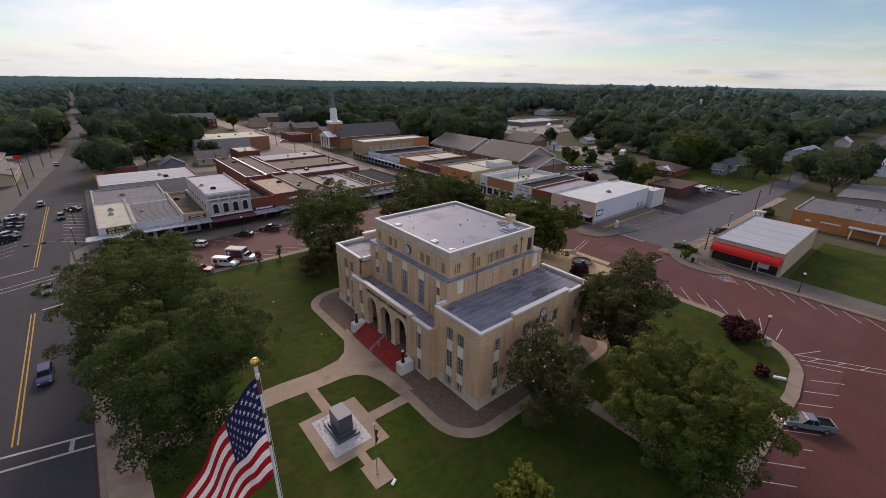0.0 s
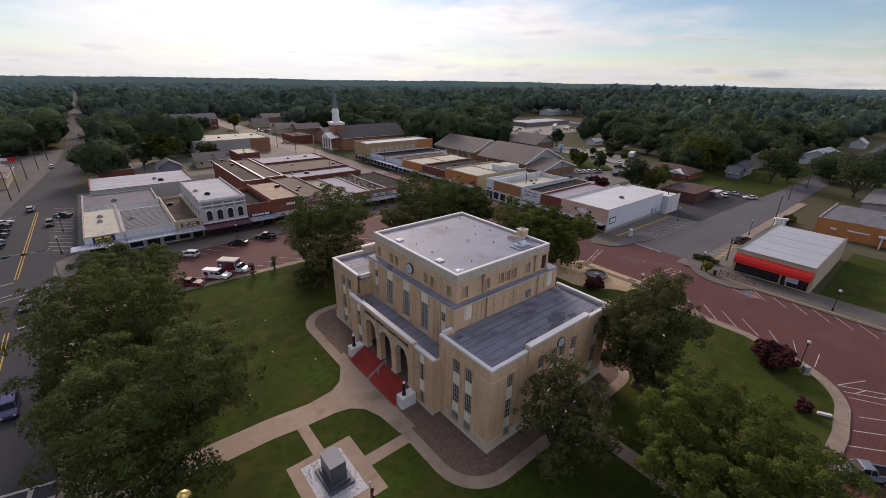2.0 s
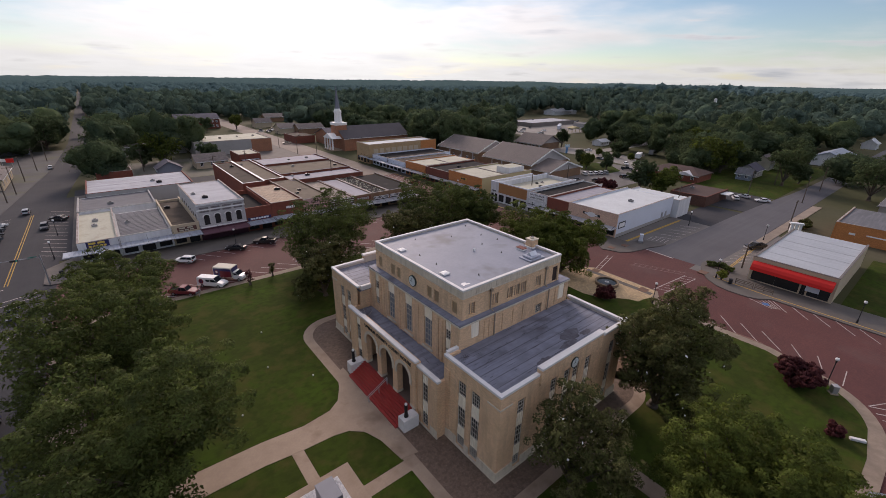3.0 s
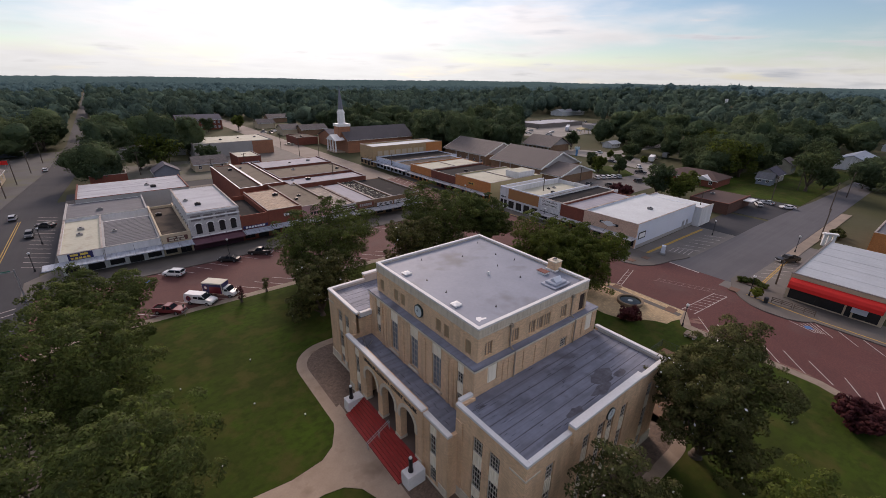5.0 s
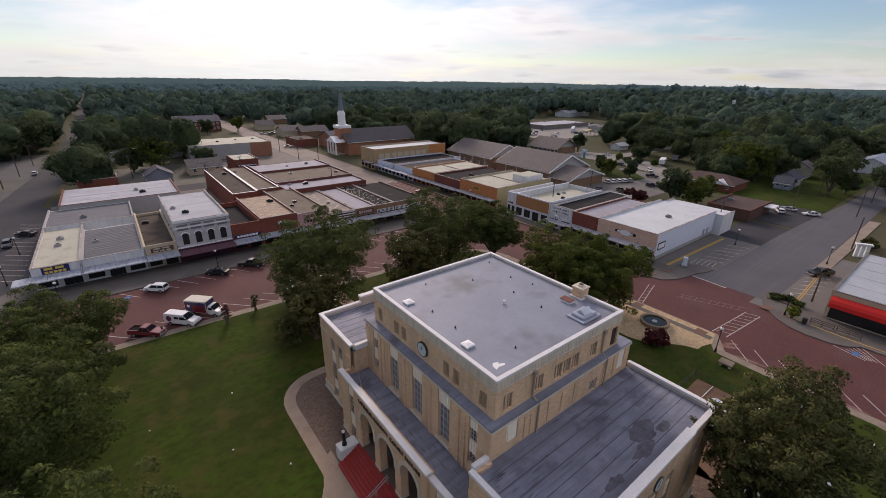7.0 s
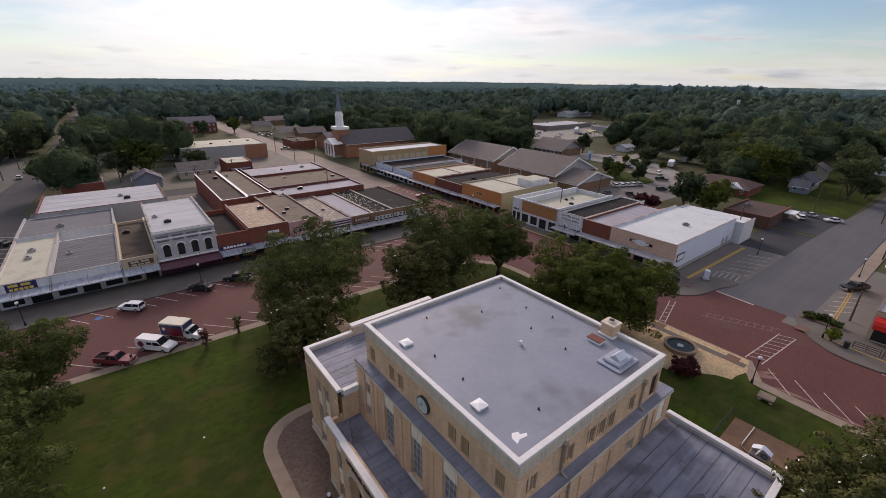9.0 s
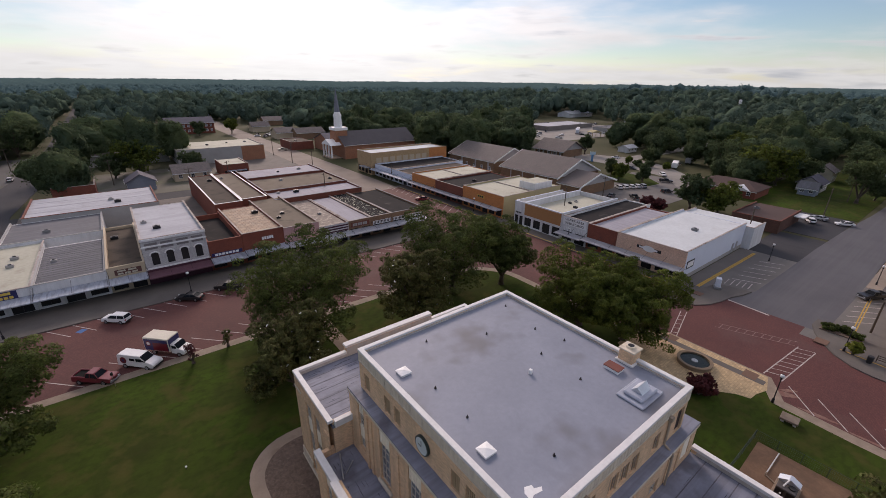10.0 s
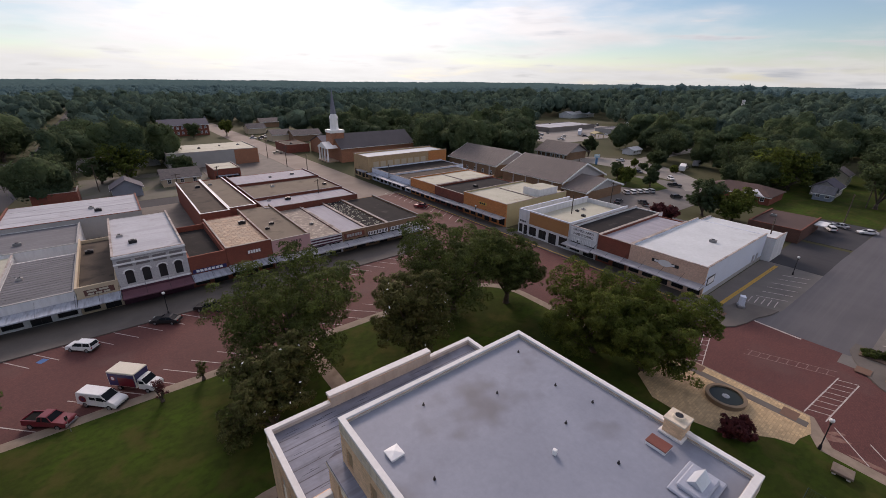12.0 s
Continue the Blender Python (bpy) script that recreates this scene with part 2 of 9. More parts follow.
# ---- materials ----
def material(name, color, rough=0.85, metal=0.0, second=None, amount=0.6, scale=0.35, grain=6.0, bump=0.15, spec=0.3, bricks=None, streak=None, stains=None, island=0.0, per_object=0.0, relief=0.05, grit=0.22):
    """A surface with blotches at a large scale, grain at a small one, and where given bricks, stains or a seam pattern."""
    mt = bpy.data.materials.new(name)
    mt.use_nodes = True
    nt = mt.node_tree
    N, L = nt.nodes.new, nt.links.new
    bs = nt.nodes["Principled BSDF"]
    bs.inputs["Roughness"].default_value, bs.inputs["Metallic"].default_value = rough, metal
    bs.inputs["Specular IOR Level"].default_value = spec
    geo = N("ShaderNodeNewGeometry")
    at = geo.outputs["Position"]

    def noise_at(s, detail=5.0, stretch=None):
        n = N("ShaderNodeTexNoise")
        n.inputs["Scale"].default_value, n.inputs["Detail"].default_value, n.inputs["Roughness"].default_value = s, detail, 0.6
        if stretch:
            mp = N("ShaderNodeMapping")
            mp.inputs["Scale"].default_value = stretch
            L(at, mp.inputs["Vector"])
            L(mp.outputs[0], n.inputs["Vector"])
        else:
            L(at, n.inputs["Vector"])
        return n.outputs[0]

    def ranged(v, a, b, lo=0.0, hi=1.0):
        n = N("ShaderNodeMapRange")
        n.inputs["From Min"].default_value, n.inputs["From Max"].default_value = a, b
        n.inputs["To Min"].default_value, n.inputs["To Max"].default_value = lo, hi
        L(v, n.inputs["Value"])
        return n.outputs[0]

    def blend(f, a, b, mode="MIX"):
        n = N("ShaderNodeMix")
        n.data_type, n.blend_type = "RGBA", mode
        for k, v in (("Factor", f), ("A", a), ("B", b)):
            if isinstance(v, (int, float)):
                n.inputs[k].default_value = v
            elif isinstance(v, tuple):
                n.inputs[k].default_value = (*v, 1)
            else:
                L(v, n.inputs[k])
        return n.outputs["Result"]

    second = second or tuple(c * 0.68 for c in color)
    col = blend(ranged(noise_at(scale), 0.32, 0.7, 0, amount), color, second)
    height = noise_at(grain, 4.0)
    if bricks:
        bw, bh, mortar, joint, flat = bricks
        sp, cb, br = N("ShaderNodeSeparateXYZ"), N("ShaderNodeCombineXYZ"), N("ShaderNodeTexBrick")
        L(at, sp.inputs[0])
        if flat:
            L(sp.outputs[0], cb.inputs[0])
            L(sp.outputs[1], cb.inputs[1])
        else:
            ad = N("ShaderNodeMath")
            L(sp.outputs[0], ad.inputs[0])
            L(sp.outputs[1], ad.inputs[1])
            L(ad.outputs[0], cb.inputs[0])
            L(sp.outputs[2], cb.inputs[1])
        L(cb.outputs[0], br.inputs["Vector"])
        for k, v in (("Scale", 1.0), ("Mortar Size", joint), ("Brick Width", bw), ("Row Height", bh), ("Bias", 0.0), ("Mortar Smooth", 0.2)):
            br.inputs[k].default_value = v
        br.inputs["Color1"].default_value, br.inputs["Color2"].default_value = (0.78, 0.78, 0.78, 1), (1.16, 1.13, 1.08, 1)
        br.inputs["Mortar"].default_value = (*mortar, 1)
        col = blend(1.0, col, br.outputs["Color"], "MULTIPLY")
    if streak:
        col = blend(ranged(noise_at(1.0, 4.0, streak[0]), 0.45, 0.66, 0, streak[2]), col, streak[1])
    if stains:
        col = blend(ranged(noise_at(stains[0], 3.0), stains[3], stains[3] + 0.16, 0, stains[2]), col, stains[1])
    col = blend(ranged(noise_at(grain, 3.0), 0.3, 0.7, 0.0, grit), col, tuple(c * 0.55 for c in color))
    if island or per_object:
        rnd = geo.outputs["Random Per Island"] if island else N("ShaderNodeObjectInfo").outputs["Random"]
        hv = N("ShaderNodeHueSaturation")
        amt = island or per_object
        L(ranged(rnd, 0, 1, 1 - amt, 1 + amt), hv.inputs["Value"])
        hv2 = ranged(rnd, 0, 1, 0.5 - 0.03 * amt, 0.5 + 0.03 * amt)
        L(hv2, hv.inputs["Hue"])
        L(col, hv.inputs["Color"])
        col = hv.outputs[0]
    L(col, bs.inputs["Base Color"])
    if bump:
        bp = N("ShaderNodeBump")
        bp.inputs["Strength"].default_value, bp.inputs["Distance"].default_value = bump, relief
        L(height, bp.inputs["Height"])
        L(bp.outputs[0], bs.inputs["Normal"])
    return mt


def foliage(name, color, second, thin=0.25, vary=0.45, spec=0.15, scale=0.45, grain=3.0, bump=0.0, relief=0.05, grit=0.22):
    """Leaves: two greens in blotches, varied leaf by leaf, letting some light through."""
    mt = material(name, color, rough=0.8, second=second, amount=0.95, scale=scale, grain=grain, bump=bump, spec=spec, island=vary, relief=relief, grit=grit)
    nt = mt.node_tree
    bs, out = nt.nodes["Principled BSDF"], nt.nodes["Material Output"]
    tr, mx = nt.nodes.new("ShaderNodeBsdfTranslucent"), nt.nodes.new("ShaderNodeMixShader")
    src = bs.inputs["Base Color"].links[0].from_socket
    nt.links.new(src, tr.inputs["Color"])
    mx.inputs[0].default_value = thin
    nt.links.new(bs.outputs[0], mx.inputs[1])
    nt.links.new(tr.outputs[0], mx.inputs[2])
    nt.links.new(mx.outputs[0], out.inputs["Surface"])
    return mt


M_brick = material("tan_brick", (0.75, 0.52, 0.335), second=(0.61, 0.41, 0.26), amount=0.7, scale=0.5, grain=9.0, bump=0.2, bricks=(0.24, 0.085, (0.9, 0.88, 0.84), 0.012, False), streak=((0.9, 0.9, 0.12), (0.25, 0.19, 0.13), 0.35))
M_stone = material("cream_stone", (0.66, 0.58, 0.46), second=(0.52, 0.45, 0.35), amount=0.7, scale=0.8, grain=5.0, streak=((2.5, 2.5, 0.3), (0.34, 0.30, 0.24), 0.4))
M_panel = material("pale_fluted_stone", (0.92, 0.84, 0.69), second=(0.82, 0.73, 0.58), amount=0.6, scale=0.8, grain=5.0, streak=((2.5, 2.5, 0.3), (0.55, 0.48, 0.38), 0.25))
M_coping = material("white_coping", (0.68, 0.67, 0.66), second=(0.54, 0.53, 0.52), amount=0.5, scale=0.9, grain=4.0, rough=0.7)
M_roof = material("grey_roof_membrane", (0.235, 0.255, 0.31), second=(0.195, 0.212, 0.26), amount=0.8, scale=0.3, grain=3.0, rough=0.6, bump=0.08, stains=(0.17, (0.125, 0.12, 0.13), 0.8, 0.54))
M_roof_old = material("worn_roof_felt", (0.235, 0.25, 0.31), second=(0.14, 0.15, 0.19), amount=0.9, scale=0.5, grain=3.0, rough=0.7, bump=0.3, streak=((0.10, 1.9, 1.0), (0.10, 0.10, 0.125), 0.6), stains=(0.35, (0.085, 0.08, 0.095), 0.75, 0.55))
M_lap = material("tarred_felt_seam", (0.075, 0.075, 0.09), second=(0.12, 0.12, 0.145), amount=1.0, scale=0.8, rough=0.8)
M_glass = material("dark_window_glass", (0.025, 0.025, 0.027), rough=0.15, second=(0.045, 0.045, 0.045), amount=0.5, bump=0.0, spec=0.35)
M_pale_glass = material("curtained_glass", (0.22, 0.24, 0.27), rough=0.15, second=(0.14, 0.15, 0.17), amount=0.8, scale=1.5, bump=0.0, spec=0.6)
M_frame = material("grey_window_frame", (0.50, 0.46, 0.40), rough=0.6)
M_red = material("red_painted_steps", (0.34, 0.035, 0.029), second=(0.25, 0.027, 0.023), amount=0.8, scale=0.7, rough=0.6, stains=(0.8, (0.17, 0.03, 0.03), 0.5, 0.55))
M_white = material("white_paint", (0.78, 0.78, 0.77), second=(0.66, 0.66, 0.66), amount=0.5, rough=0.6)
M_black = material("black_metal", (0.025, 0.025, 0.028), rough=0.45, metal=0.2)
M_granite = material("dark_granite", (0.075, 0.08, 0.1), second=(0.05, 0.055, 0.07), rough=0.3, grain=30.0, bump=0.03, spec=0.5)
M_granite_top = material("honed_granite", (0.20, 0.21, 0.24), second=(0.16, 0.17, 0.2), rough=0.5, grain=30.0, bump=0.03)
M_steel = material("weathered_steel", (0.42, 0.43, 0.44), rough=0.45, metal=0.7)
M_tin = material("bright_sheet_metal", (0.66, 0.70, 0.76), rough=0.4, metal=0.55)
M_gold = material("gilded_ball", (0.72, 0.5, 0.16), rough=0.25, metal=0.9, bump=0.0)
M_rust = material("rusty_lid", (0.18, 0.06, 0.045), second=(0.11, 0.042, 0.034), rough=0.7)
M_pipe = material("painted_downpipe", (0.36, 0.29, 0.22), rough=0.6)

M_grass = material("mown_lawn", (0.043, 0.075, 0.009), second=(0.033, 0.037, 0.011), amount=1.0, scale=0.10, grain=2.6, bump=0.6, rough=0.95, spec=0.05, streak=((0.9, 1.3, 1.0), (0.028, 0.037, 0.009), 0.75), stains=(0.3, (0.066, 0.060, 0.018), 0.8, 0.5))
M_ground = material("rough_ground", (0.078, 0.074, 0.04), second=(0.052, 0.06, 0.026), amount=0.9, scale=0.02, grain=0.6, bump=0.4, rough=0.95, spec=0.1, stains=(0.012, (0.11, 0.098, 0.07), 0.7, 0.56))
M_paver = material("red_brick_paving", (0.120, 0.044, 0.039), second=(0.088, 0.034, 0.032), amount=0.9, scale=0.12, grain=3.0, bump=0.25, bricks=(0.22, 0.11, (0.75, 0.75, 0.75), 0.012, True), stains=(0.09, (0.105, 0.06, 0.055), 0.6, 0.54))
M_paver_worn = material("worn_orange_brick_paving", (0.104, 0.035, 0.027), second=(0.078, 0.029, 0.024), amount=0.9, scale=0.2, grain=3.0, bump=0.25, bricks=(0.22, 0.11, (0.75, 0.75, 0.75), 0.012, True))
M_asphalt = material("grey_asphalt", (0.050, 0.050, 0.055), second=(0.036, 0.036, 0.041), amount=0.9, scale=0.12, grain=8.0, rough=0.9, bump=0.15, spec=0.2, streak=((1.2, 0.03, 1), (0.05, 0.05, 0.053), 0.5))
M_asphalt_x = material("worn_asphalt", (0.103, 0.101, 0.111), second=(0.078, 0.076, 0.085), amount=0.9, scale=0.1, grain=8.0, rough=0.9, bump=0.15, streak=((0.03, 1.0, 1), (0.12, 0.12, 0.125), 0.4))
M_walk = material("concrete_walk", (0.35, 0.268, 0.20), second=(0.25, 0.187, 0.137), amount=0.9, scale=0.35, grain=5.0, bump=0.15, stains=(0.3, (0.17, 0.115, 0.08), 0.75, 0.54))
M_kerb = material("kerb_concrete", (0.28, 0.222, 0.17), second=(0.185, 0.145, 0.11), amount=0.9, scale=0.8, grain=5.0)
M_side = material("grey_sidewalk", (0.135, 0.12, 0.107), second=(0.092, 0.081, 0.073), amount=0.9, scale=0.25, grain=5.0, bump=0.15)
M_plaza = material("tan_stamped_paving", (0.50, 0.375, 0.22), second=(0.38, 0.28, 0.165), amount=0.9, scale=1.6, grain=5.0, bump=0.25, bricks=(0.45, 0.3, (0.72, 0.72, 0.72), 0.03, True))
M_gravel = material("brown_river_rock", (0.18, 0.125, 0.092), second=(0.09, 0.063, 0.047), amount=1.0, scale=3.0, grain=9.0, bump=0.9, stains=(5.0, (0.27, 0.22, 0.18), 0.6, 0.58))
M_white_gravel = material("white_marble_chips", (0.62, 0.62, 0.63), second=(0.36, 0.36, 0.38), amount=1.0, scale=5.0, grain=12.0, bump=0.9)
M_dirt = material("bare_red_earth", (0.20, 0.118, 0.07), second=(0.115, 0.07, 0.044), amount=1.0, scale=0.5, grain=4.0, bump=0.4)
M_lot = material("pale_concrete_lot", (0.27, 0.25, 0.225), second=(0.2, 0.185, 0.165), amount=0.9, scale=0.12, grain=3.0, bump=0.1, stains=(0.1, (0.15, 0.14, 0.13), 0.6, 0.54))
M_line = material("white_road_paint", (0.50, 0.46, 0.44), second=(0.27, 0.21, 0.19), amount=1.0, scale=1.2, grain=6.0)
M_faded = material("faded_road_paint", (0.27, 0.185, 0.17), second=(0.15, 0.075, 0.065), amount=1.0, scale=1.5, grain=6.0)
M_yellow = material("yellow_road_paint", (0.50, 0.31, 0.05), second=(0.36, 0.23, 0.06), amount=0.8, scale=0.6, grain=6.0)
M_blue = material("blue_road_paint", (0.07, 0.16, 0.36))
M_bark = material("grey_bark", (0.11, 0.085, 0.065), second=(0.07, 0.055, 0.045), amount=0.9, scale=2.0, grain=10.0, bump=0.8)
# pecan and oak: the dark second green imitates shade between leaf clumps
L_pecan = foliage("pecan_leaves", (0.116, 0.148, 0.038), (0.042, 0.058, 0.022), thin=0.46, vary=0.34, scale=0.5)
L_oak = foliage("oak_leaves", (0.140, 0.174, 0.031), (0.043, 0.060, 0.017), thin=0.42, vary=0.32, scale=0.6)
L_magnolia = foliage("magnolia_leaves", (0.066, 0.080, 0.024), (0.12, 0.110, 0.040), thin=0.22, vary=0.45, scale=0.9)
L_bright = foliage("young_leaves", (0.19, 0.21, 0.028), (0.11, 0.13, 0.02), vary=0.3)
L_plum = foliage("plum_leaves", (0.105, 0.028, 0.030), (0.050, 0.017, 0.020), thin=0.15)
# blue haze and its lifted darks are mixed into these leaf colours
L_wood_haze = foliage("woodland_leaves", (0.142, 0.184, 0.080), (0.046, 0.080, 0.062), thin=0.4, vary=0.26, spec=0.02, scale=0.06, grain=1.1, bump=1.0, relief=1.1, grit=0.6)
L_mid_haze = foliage("hazed_woodland_leaves", (0.136, 0.184, 0.122), (0.060, 0.104, 0.102), thin=0.3, vary=0.3, spec=0.0, scale=0.03, grain=0.7, bump=1.0, relief=1.5, grit=0.6)
L_far_haze = foliage("far_woodland", (0.098, 0.152, 0.148), (0.076, 0.126, 0.130), thin=0.0, vary=0.12, spec=0.0, scale=0.012, grain=0.4, bump=1.0, relief=2.0, grit=0.5)

# ---- ground, streets and walks ----
solid("ground", (lambda bm: (prism(bm, arc(0, 0, 4700, 0, 360, 71)[:-1], -2.0, -0.06), bm)[1])(bmesh.new()), M_ground,
      "grassy earth reaching out to the horizon", "ground", kind="structure")


def strip(name, x0, x1, y0, y1, z, mat, label, category, under=0.2):
    return slab(name, [(x0, y0), (x1, y0), (x1, y1), (x0, y1)], z - under, z, mat, label, category)


slab("road_west", [(-52.5, -200), (-37.4, -200), (-37.4, 150), (-32.6, 205), (-31.0, 290), (-30.5, 1500), (-38.0, 1500), (-39.5, 290), (-43.0, 205), (-52.5, 120)], -0.2, 0.0, M_asphalt, "grey two-lane asphalt street with a yellow centre line", "road")
slab("road_square", [(-37.39, -70), (63.9, -70), (63.9, -2), (69.6, -2), (69.6, 17), (70.2, 17), (70.2, 71), (66.2, 71), (66.2, 118), (50.2, 118), (50.2, 70.9), (-37.39, 70.9)], -0.2, 0.0, M_paver,
     "dark red brick street round the courthouse square", "road")
strip("road_brick_south", -37, 63, -70, -34.8, 0.006, M_paver_worn, "worn orange brick paving of the south street", "road", 0.003)
slab("road_east", [(69.2, 1.0), (74, -0.5), (92, -0.9), (117, -1.0), (150, -1.1), (232, -1.0), (520, -6), (520, 4), (245, 5.9), (184, 7.0), (163, 7.8), (140, 9.4), (114, 10.4), (92, 10.7), (77.3, 11.1), (73, 11.8), (69.2, 13.2)], -0.1, 0.008, M_asphalt_x, "worn grey asphalt side street", "road")
slab("pavement_east_side", [(96, -1.05), (117, -1.15), (150, -1.25), (150, -3.6), (117, -3.4), (96, -3.2)], -0.1, 0.1, material("sandy_concrete", (0.30, 0.24, 0.19), second=(0.2, 0.16, 0.125), amount=0.9, scale=0.2, grain=3.0), "sandy concrete sidewalk along the side street", "pavement")
M_bays = material("grey_parking_concrete", (0.165, 0.152, 0.14), second=(0.115, 0.106, 0.1), amount=0.9, scale=0.15, grain=4.0, bump=0.1, stains=(0.12, (0.085, 0.08, 0.075), 0.6, 0.54))
strip("road_north", 52.5, 66.2, 118, 420, 0.0, material("bleached_road", (0.195, 0.158, 0.131), second=(0.14, 0.11, 0.092), amount=0.9, scale=0.1, grain=3.0), "bleached tan street past the church", "road")
strip("road_cross", -35.5, 52.4, 146.5, 156, -0.01, M_asphalt, "narrow asphalt street behind the shops", "road")
paint_lot = material("worn_yard", (0.125, 0.117, 0.102), second=(0.07, 0.07, 0.046), amount=1.0, scale=0.06, grain=2.0, stains=(0.09, (0.06, 0.075, 0.025), 0.9, 0.52))
strip("road_far_east", 190, 420, 100, 107, 0.0, M_lot, "pale street beyond the car park", "road")
strip("road_back", 108, 116, 24, 100, 0.002, M_asphalt_x, "service lane behind the shops", "road")
slab("road_lane", [(172, 128), (190, 124), (199, 104), (190, 82), (176, 66), (158, 55), (152, 60), (165, 70), (173, 92)], -0.2, 0.008, M_lot, "pale concrete lane past the clinic", "road")
slab("grass_island", [(139, 79), (146.5, 88), (160, 84), (158, 74), (151, 66), (143.5, 66.5)], -0.1, 0.06, M_grass, "small mown grass island in the car park", "lawn")
strip("parking_lot", 116, 164, 50, 84, 0.0, M_bays, "pale concrete car park with parked cars", "car park")
strip("parking_lot_north", 20, 52.4, 156.1, 250, 0.0, M_side, "open concrete lot beside the brick shed", "car park")
strip("parking_lot_east", 66, 106, -7.35, 1.9, 0.004, M_bays, "small concrete car park by the red awning shop", "car park")
strip("parking_lot_dark", 100.5, 122, 10.2, 20.5, 0.006, M_asphalt, "dark asphalt parking beside the annexe", "car park")
strip("parking_lot_corner", 70.2, 100.4, 10.4, 21.3, 0.004, M_bays, "small concrete car park beside the white corner shop", "car park")
strip("parking_lot_yard", -20, 19.9, 156.2, 202, -0.004, paint_lot, "worn concrete yards behind the shops", "car park")
strip("parking_lot_store", 215, 345, 165, 262, 0.0, M_lot, "broad pale car park before the stores", "car park")
strip("parking_lot_far", 235, 315, 280, 330, 0.0, M_lot, "pale car lot among the trees", "car park")
strip("parking_lot_side", 124, 150, 9.6, 24, 0.004, M_asphalt, "dark asphalt parking by the low shop", "car park")
strip("parking_lot_west", -37.39, -34.0, 84.2, 146, 0.002, M_asphalt, "asphalt parking bays by the shops", "car park")
slab("pavement_west_side", [(-66, 72), (-52.51, 72), (-52.51, 120), (-43.05, 205), (-40.6, 262), (-66, 262)], -0.1, 0.05, material("worn_forecourt", (0.09, 0.088, 0.087), second=(0.06, 0.058, 0.056), amount=1.0, scale=0.09, grain=3.0, stains=(0.07, (0.085, 0.085, 0.04), 0.8, 0.52)), "worn grey forecourts on the far side of the street", "pavement")
strip("pavement_west_corner", -66, -52.51, -200, 58, 0.05, M_walk, "pale concrete walk on the far side of the street", "pavement")

# sidewalks of the shop blocks, with kerbs
slab("pavement_north", [(-39.2, 71.0), *arc(-37.4, 72.6, 1.9, 180, 270, 6), (50.0, 70.7), (50.0, 146), (-35.4, 146), (-35.4, 84), (-39.3, 80)], -0.1, 0.15, M_side,
     "grey concrete sidewalk in front of the shops", "pavement")
slab("pavement_east", [(60.9, 19.2), (62.2, 15.6), (64.6, 14.1), (67.5, 13.3), (70.4, 12.9), (73.2, 11.9), (76.0, 11.4), (74.6, 16.8), (70.2, 17.6), (70.2, 120), (66.3, 120), (66.3, 66), (66.0, 60), (66.0, 24), (63, 22)], -0.1, 0.15, M_side,
     "grey sidewalk with a curved corner before the shops", "pavement")
slab("pavement_south_east", [(63.5, -90), (71.2, -90), (71.2, -4.6), (73.6, -2.4), (73.8, 1.3), (71.0, 1.45), (68.2, 0.5), (65.6, -0.9), (63.2, -2.8), (61.6, -5.0), (61.0, -7.2), (61.1, -10.2), (62.0, -12.1), (63.5, -13.2)], -0.1, 0.15, M_side,
     "sidewalk with a painted kerb before the red awning shop", "pavement")
strip("field_east", 71.25, 104, -90, -21.6, 0.10, M_grass, "mown green lot beside the shop", "lawn")
strip("field_house", 150.1, 240, 9.0, 40, 0.02, M_grass, "mown green lawn before the houses", "lawn")

# the courthouse block
BLOCK = [*arc(-31, -26, 6.2, 180, 270, 6), (30, -32.2), *arc(33, -20.6, 11.25, 285, 345, 8), (45.6, -18), (45.6, -8), (45.9, -1.5), (49.9, 0.9), (49.9, 14.3), (46.4, 18), *arc(36.5, 41.6, 10, 0, 90, 8), *arc(-31, 45.6, 6.2, 90, 180, 6)]


def inset(poly, d):
    out = []
    n = len(poly)
    for i in range(n):
        p, c, q = (Vector(poly[(i + k) % n]) for k in (-1, 0, 1))
        e, f = (c - p).normalized(), (q - c).normalized()
        nrm = (Vector((-e.y, e.x)) + Vector((-f.y, f.x))).normalized()
        out.append(tuple(c + nrm * d / max(0.4, nrm.dot(Vector((-e.y, e.x))))))
    return out


slab("pavement_square", BLOCK, -0.1, 0.15, M_kerb, "pale kerb and sidewalk round the courthouse lawn", "pavement")
slab("lawn", inset(BLOCK, 1.5), 0.0, 0.165, M_grass, "mown green courthouse lawn with yellowed patches", "lawn")


def rounded(x0, x1, y0, y1, r, n=7):
    return [*arc(x0 + r, y0 + r, r, 180, 270, n), *arc(x1 - r, y0 + r, r, 270, 360, n), *arc(x1 - r, y1 - r, r, 0, 90, n), *arc(x0 + r, y1 - r, r, 90, 180, n)]


slab("pavement_ring", rounded(-8.3, 23.5, -12.2, 29.6, 5.0), 0.05, 0.185, M_walk, "curved concrete walk round the courthouse", "pavement")
slab("gravel_bed", rounded(-7.0, 22.2, -10.9, 28.3, 3.9), 0.05, 0.2, M_gravel, "brown river-rock bed along the courthouse walls", "gravel")
slab("pavement_front", [(-6.5, -1.2), (-6.5, 16.2), (-7.6, 15.6), (-8.7, 12.8), (-9.8, 10.9), (-11.3, 9.9), (-14.5, 9.5), (-19, 10.0), (-36, 10.4), (-36, 7.0), (-19.6, 6.8), (-15.7, 6.35), (-12.6, 6.2),
                       (-10.9, 5.8), (-9.6, 4.6), (-8.8, 2.5), (-8.4, -0.9)], 0.05, 0.205, M_walk, "stained concrete walk flaring out before the steps", "pavement")
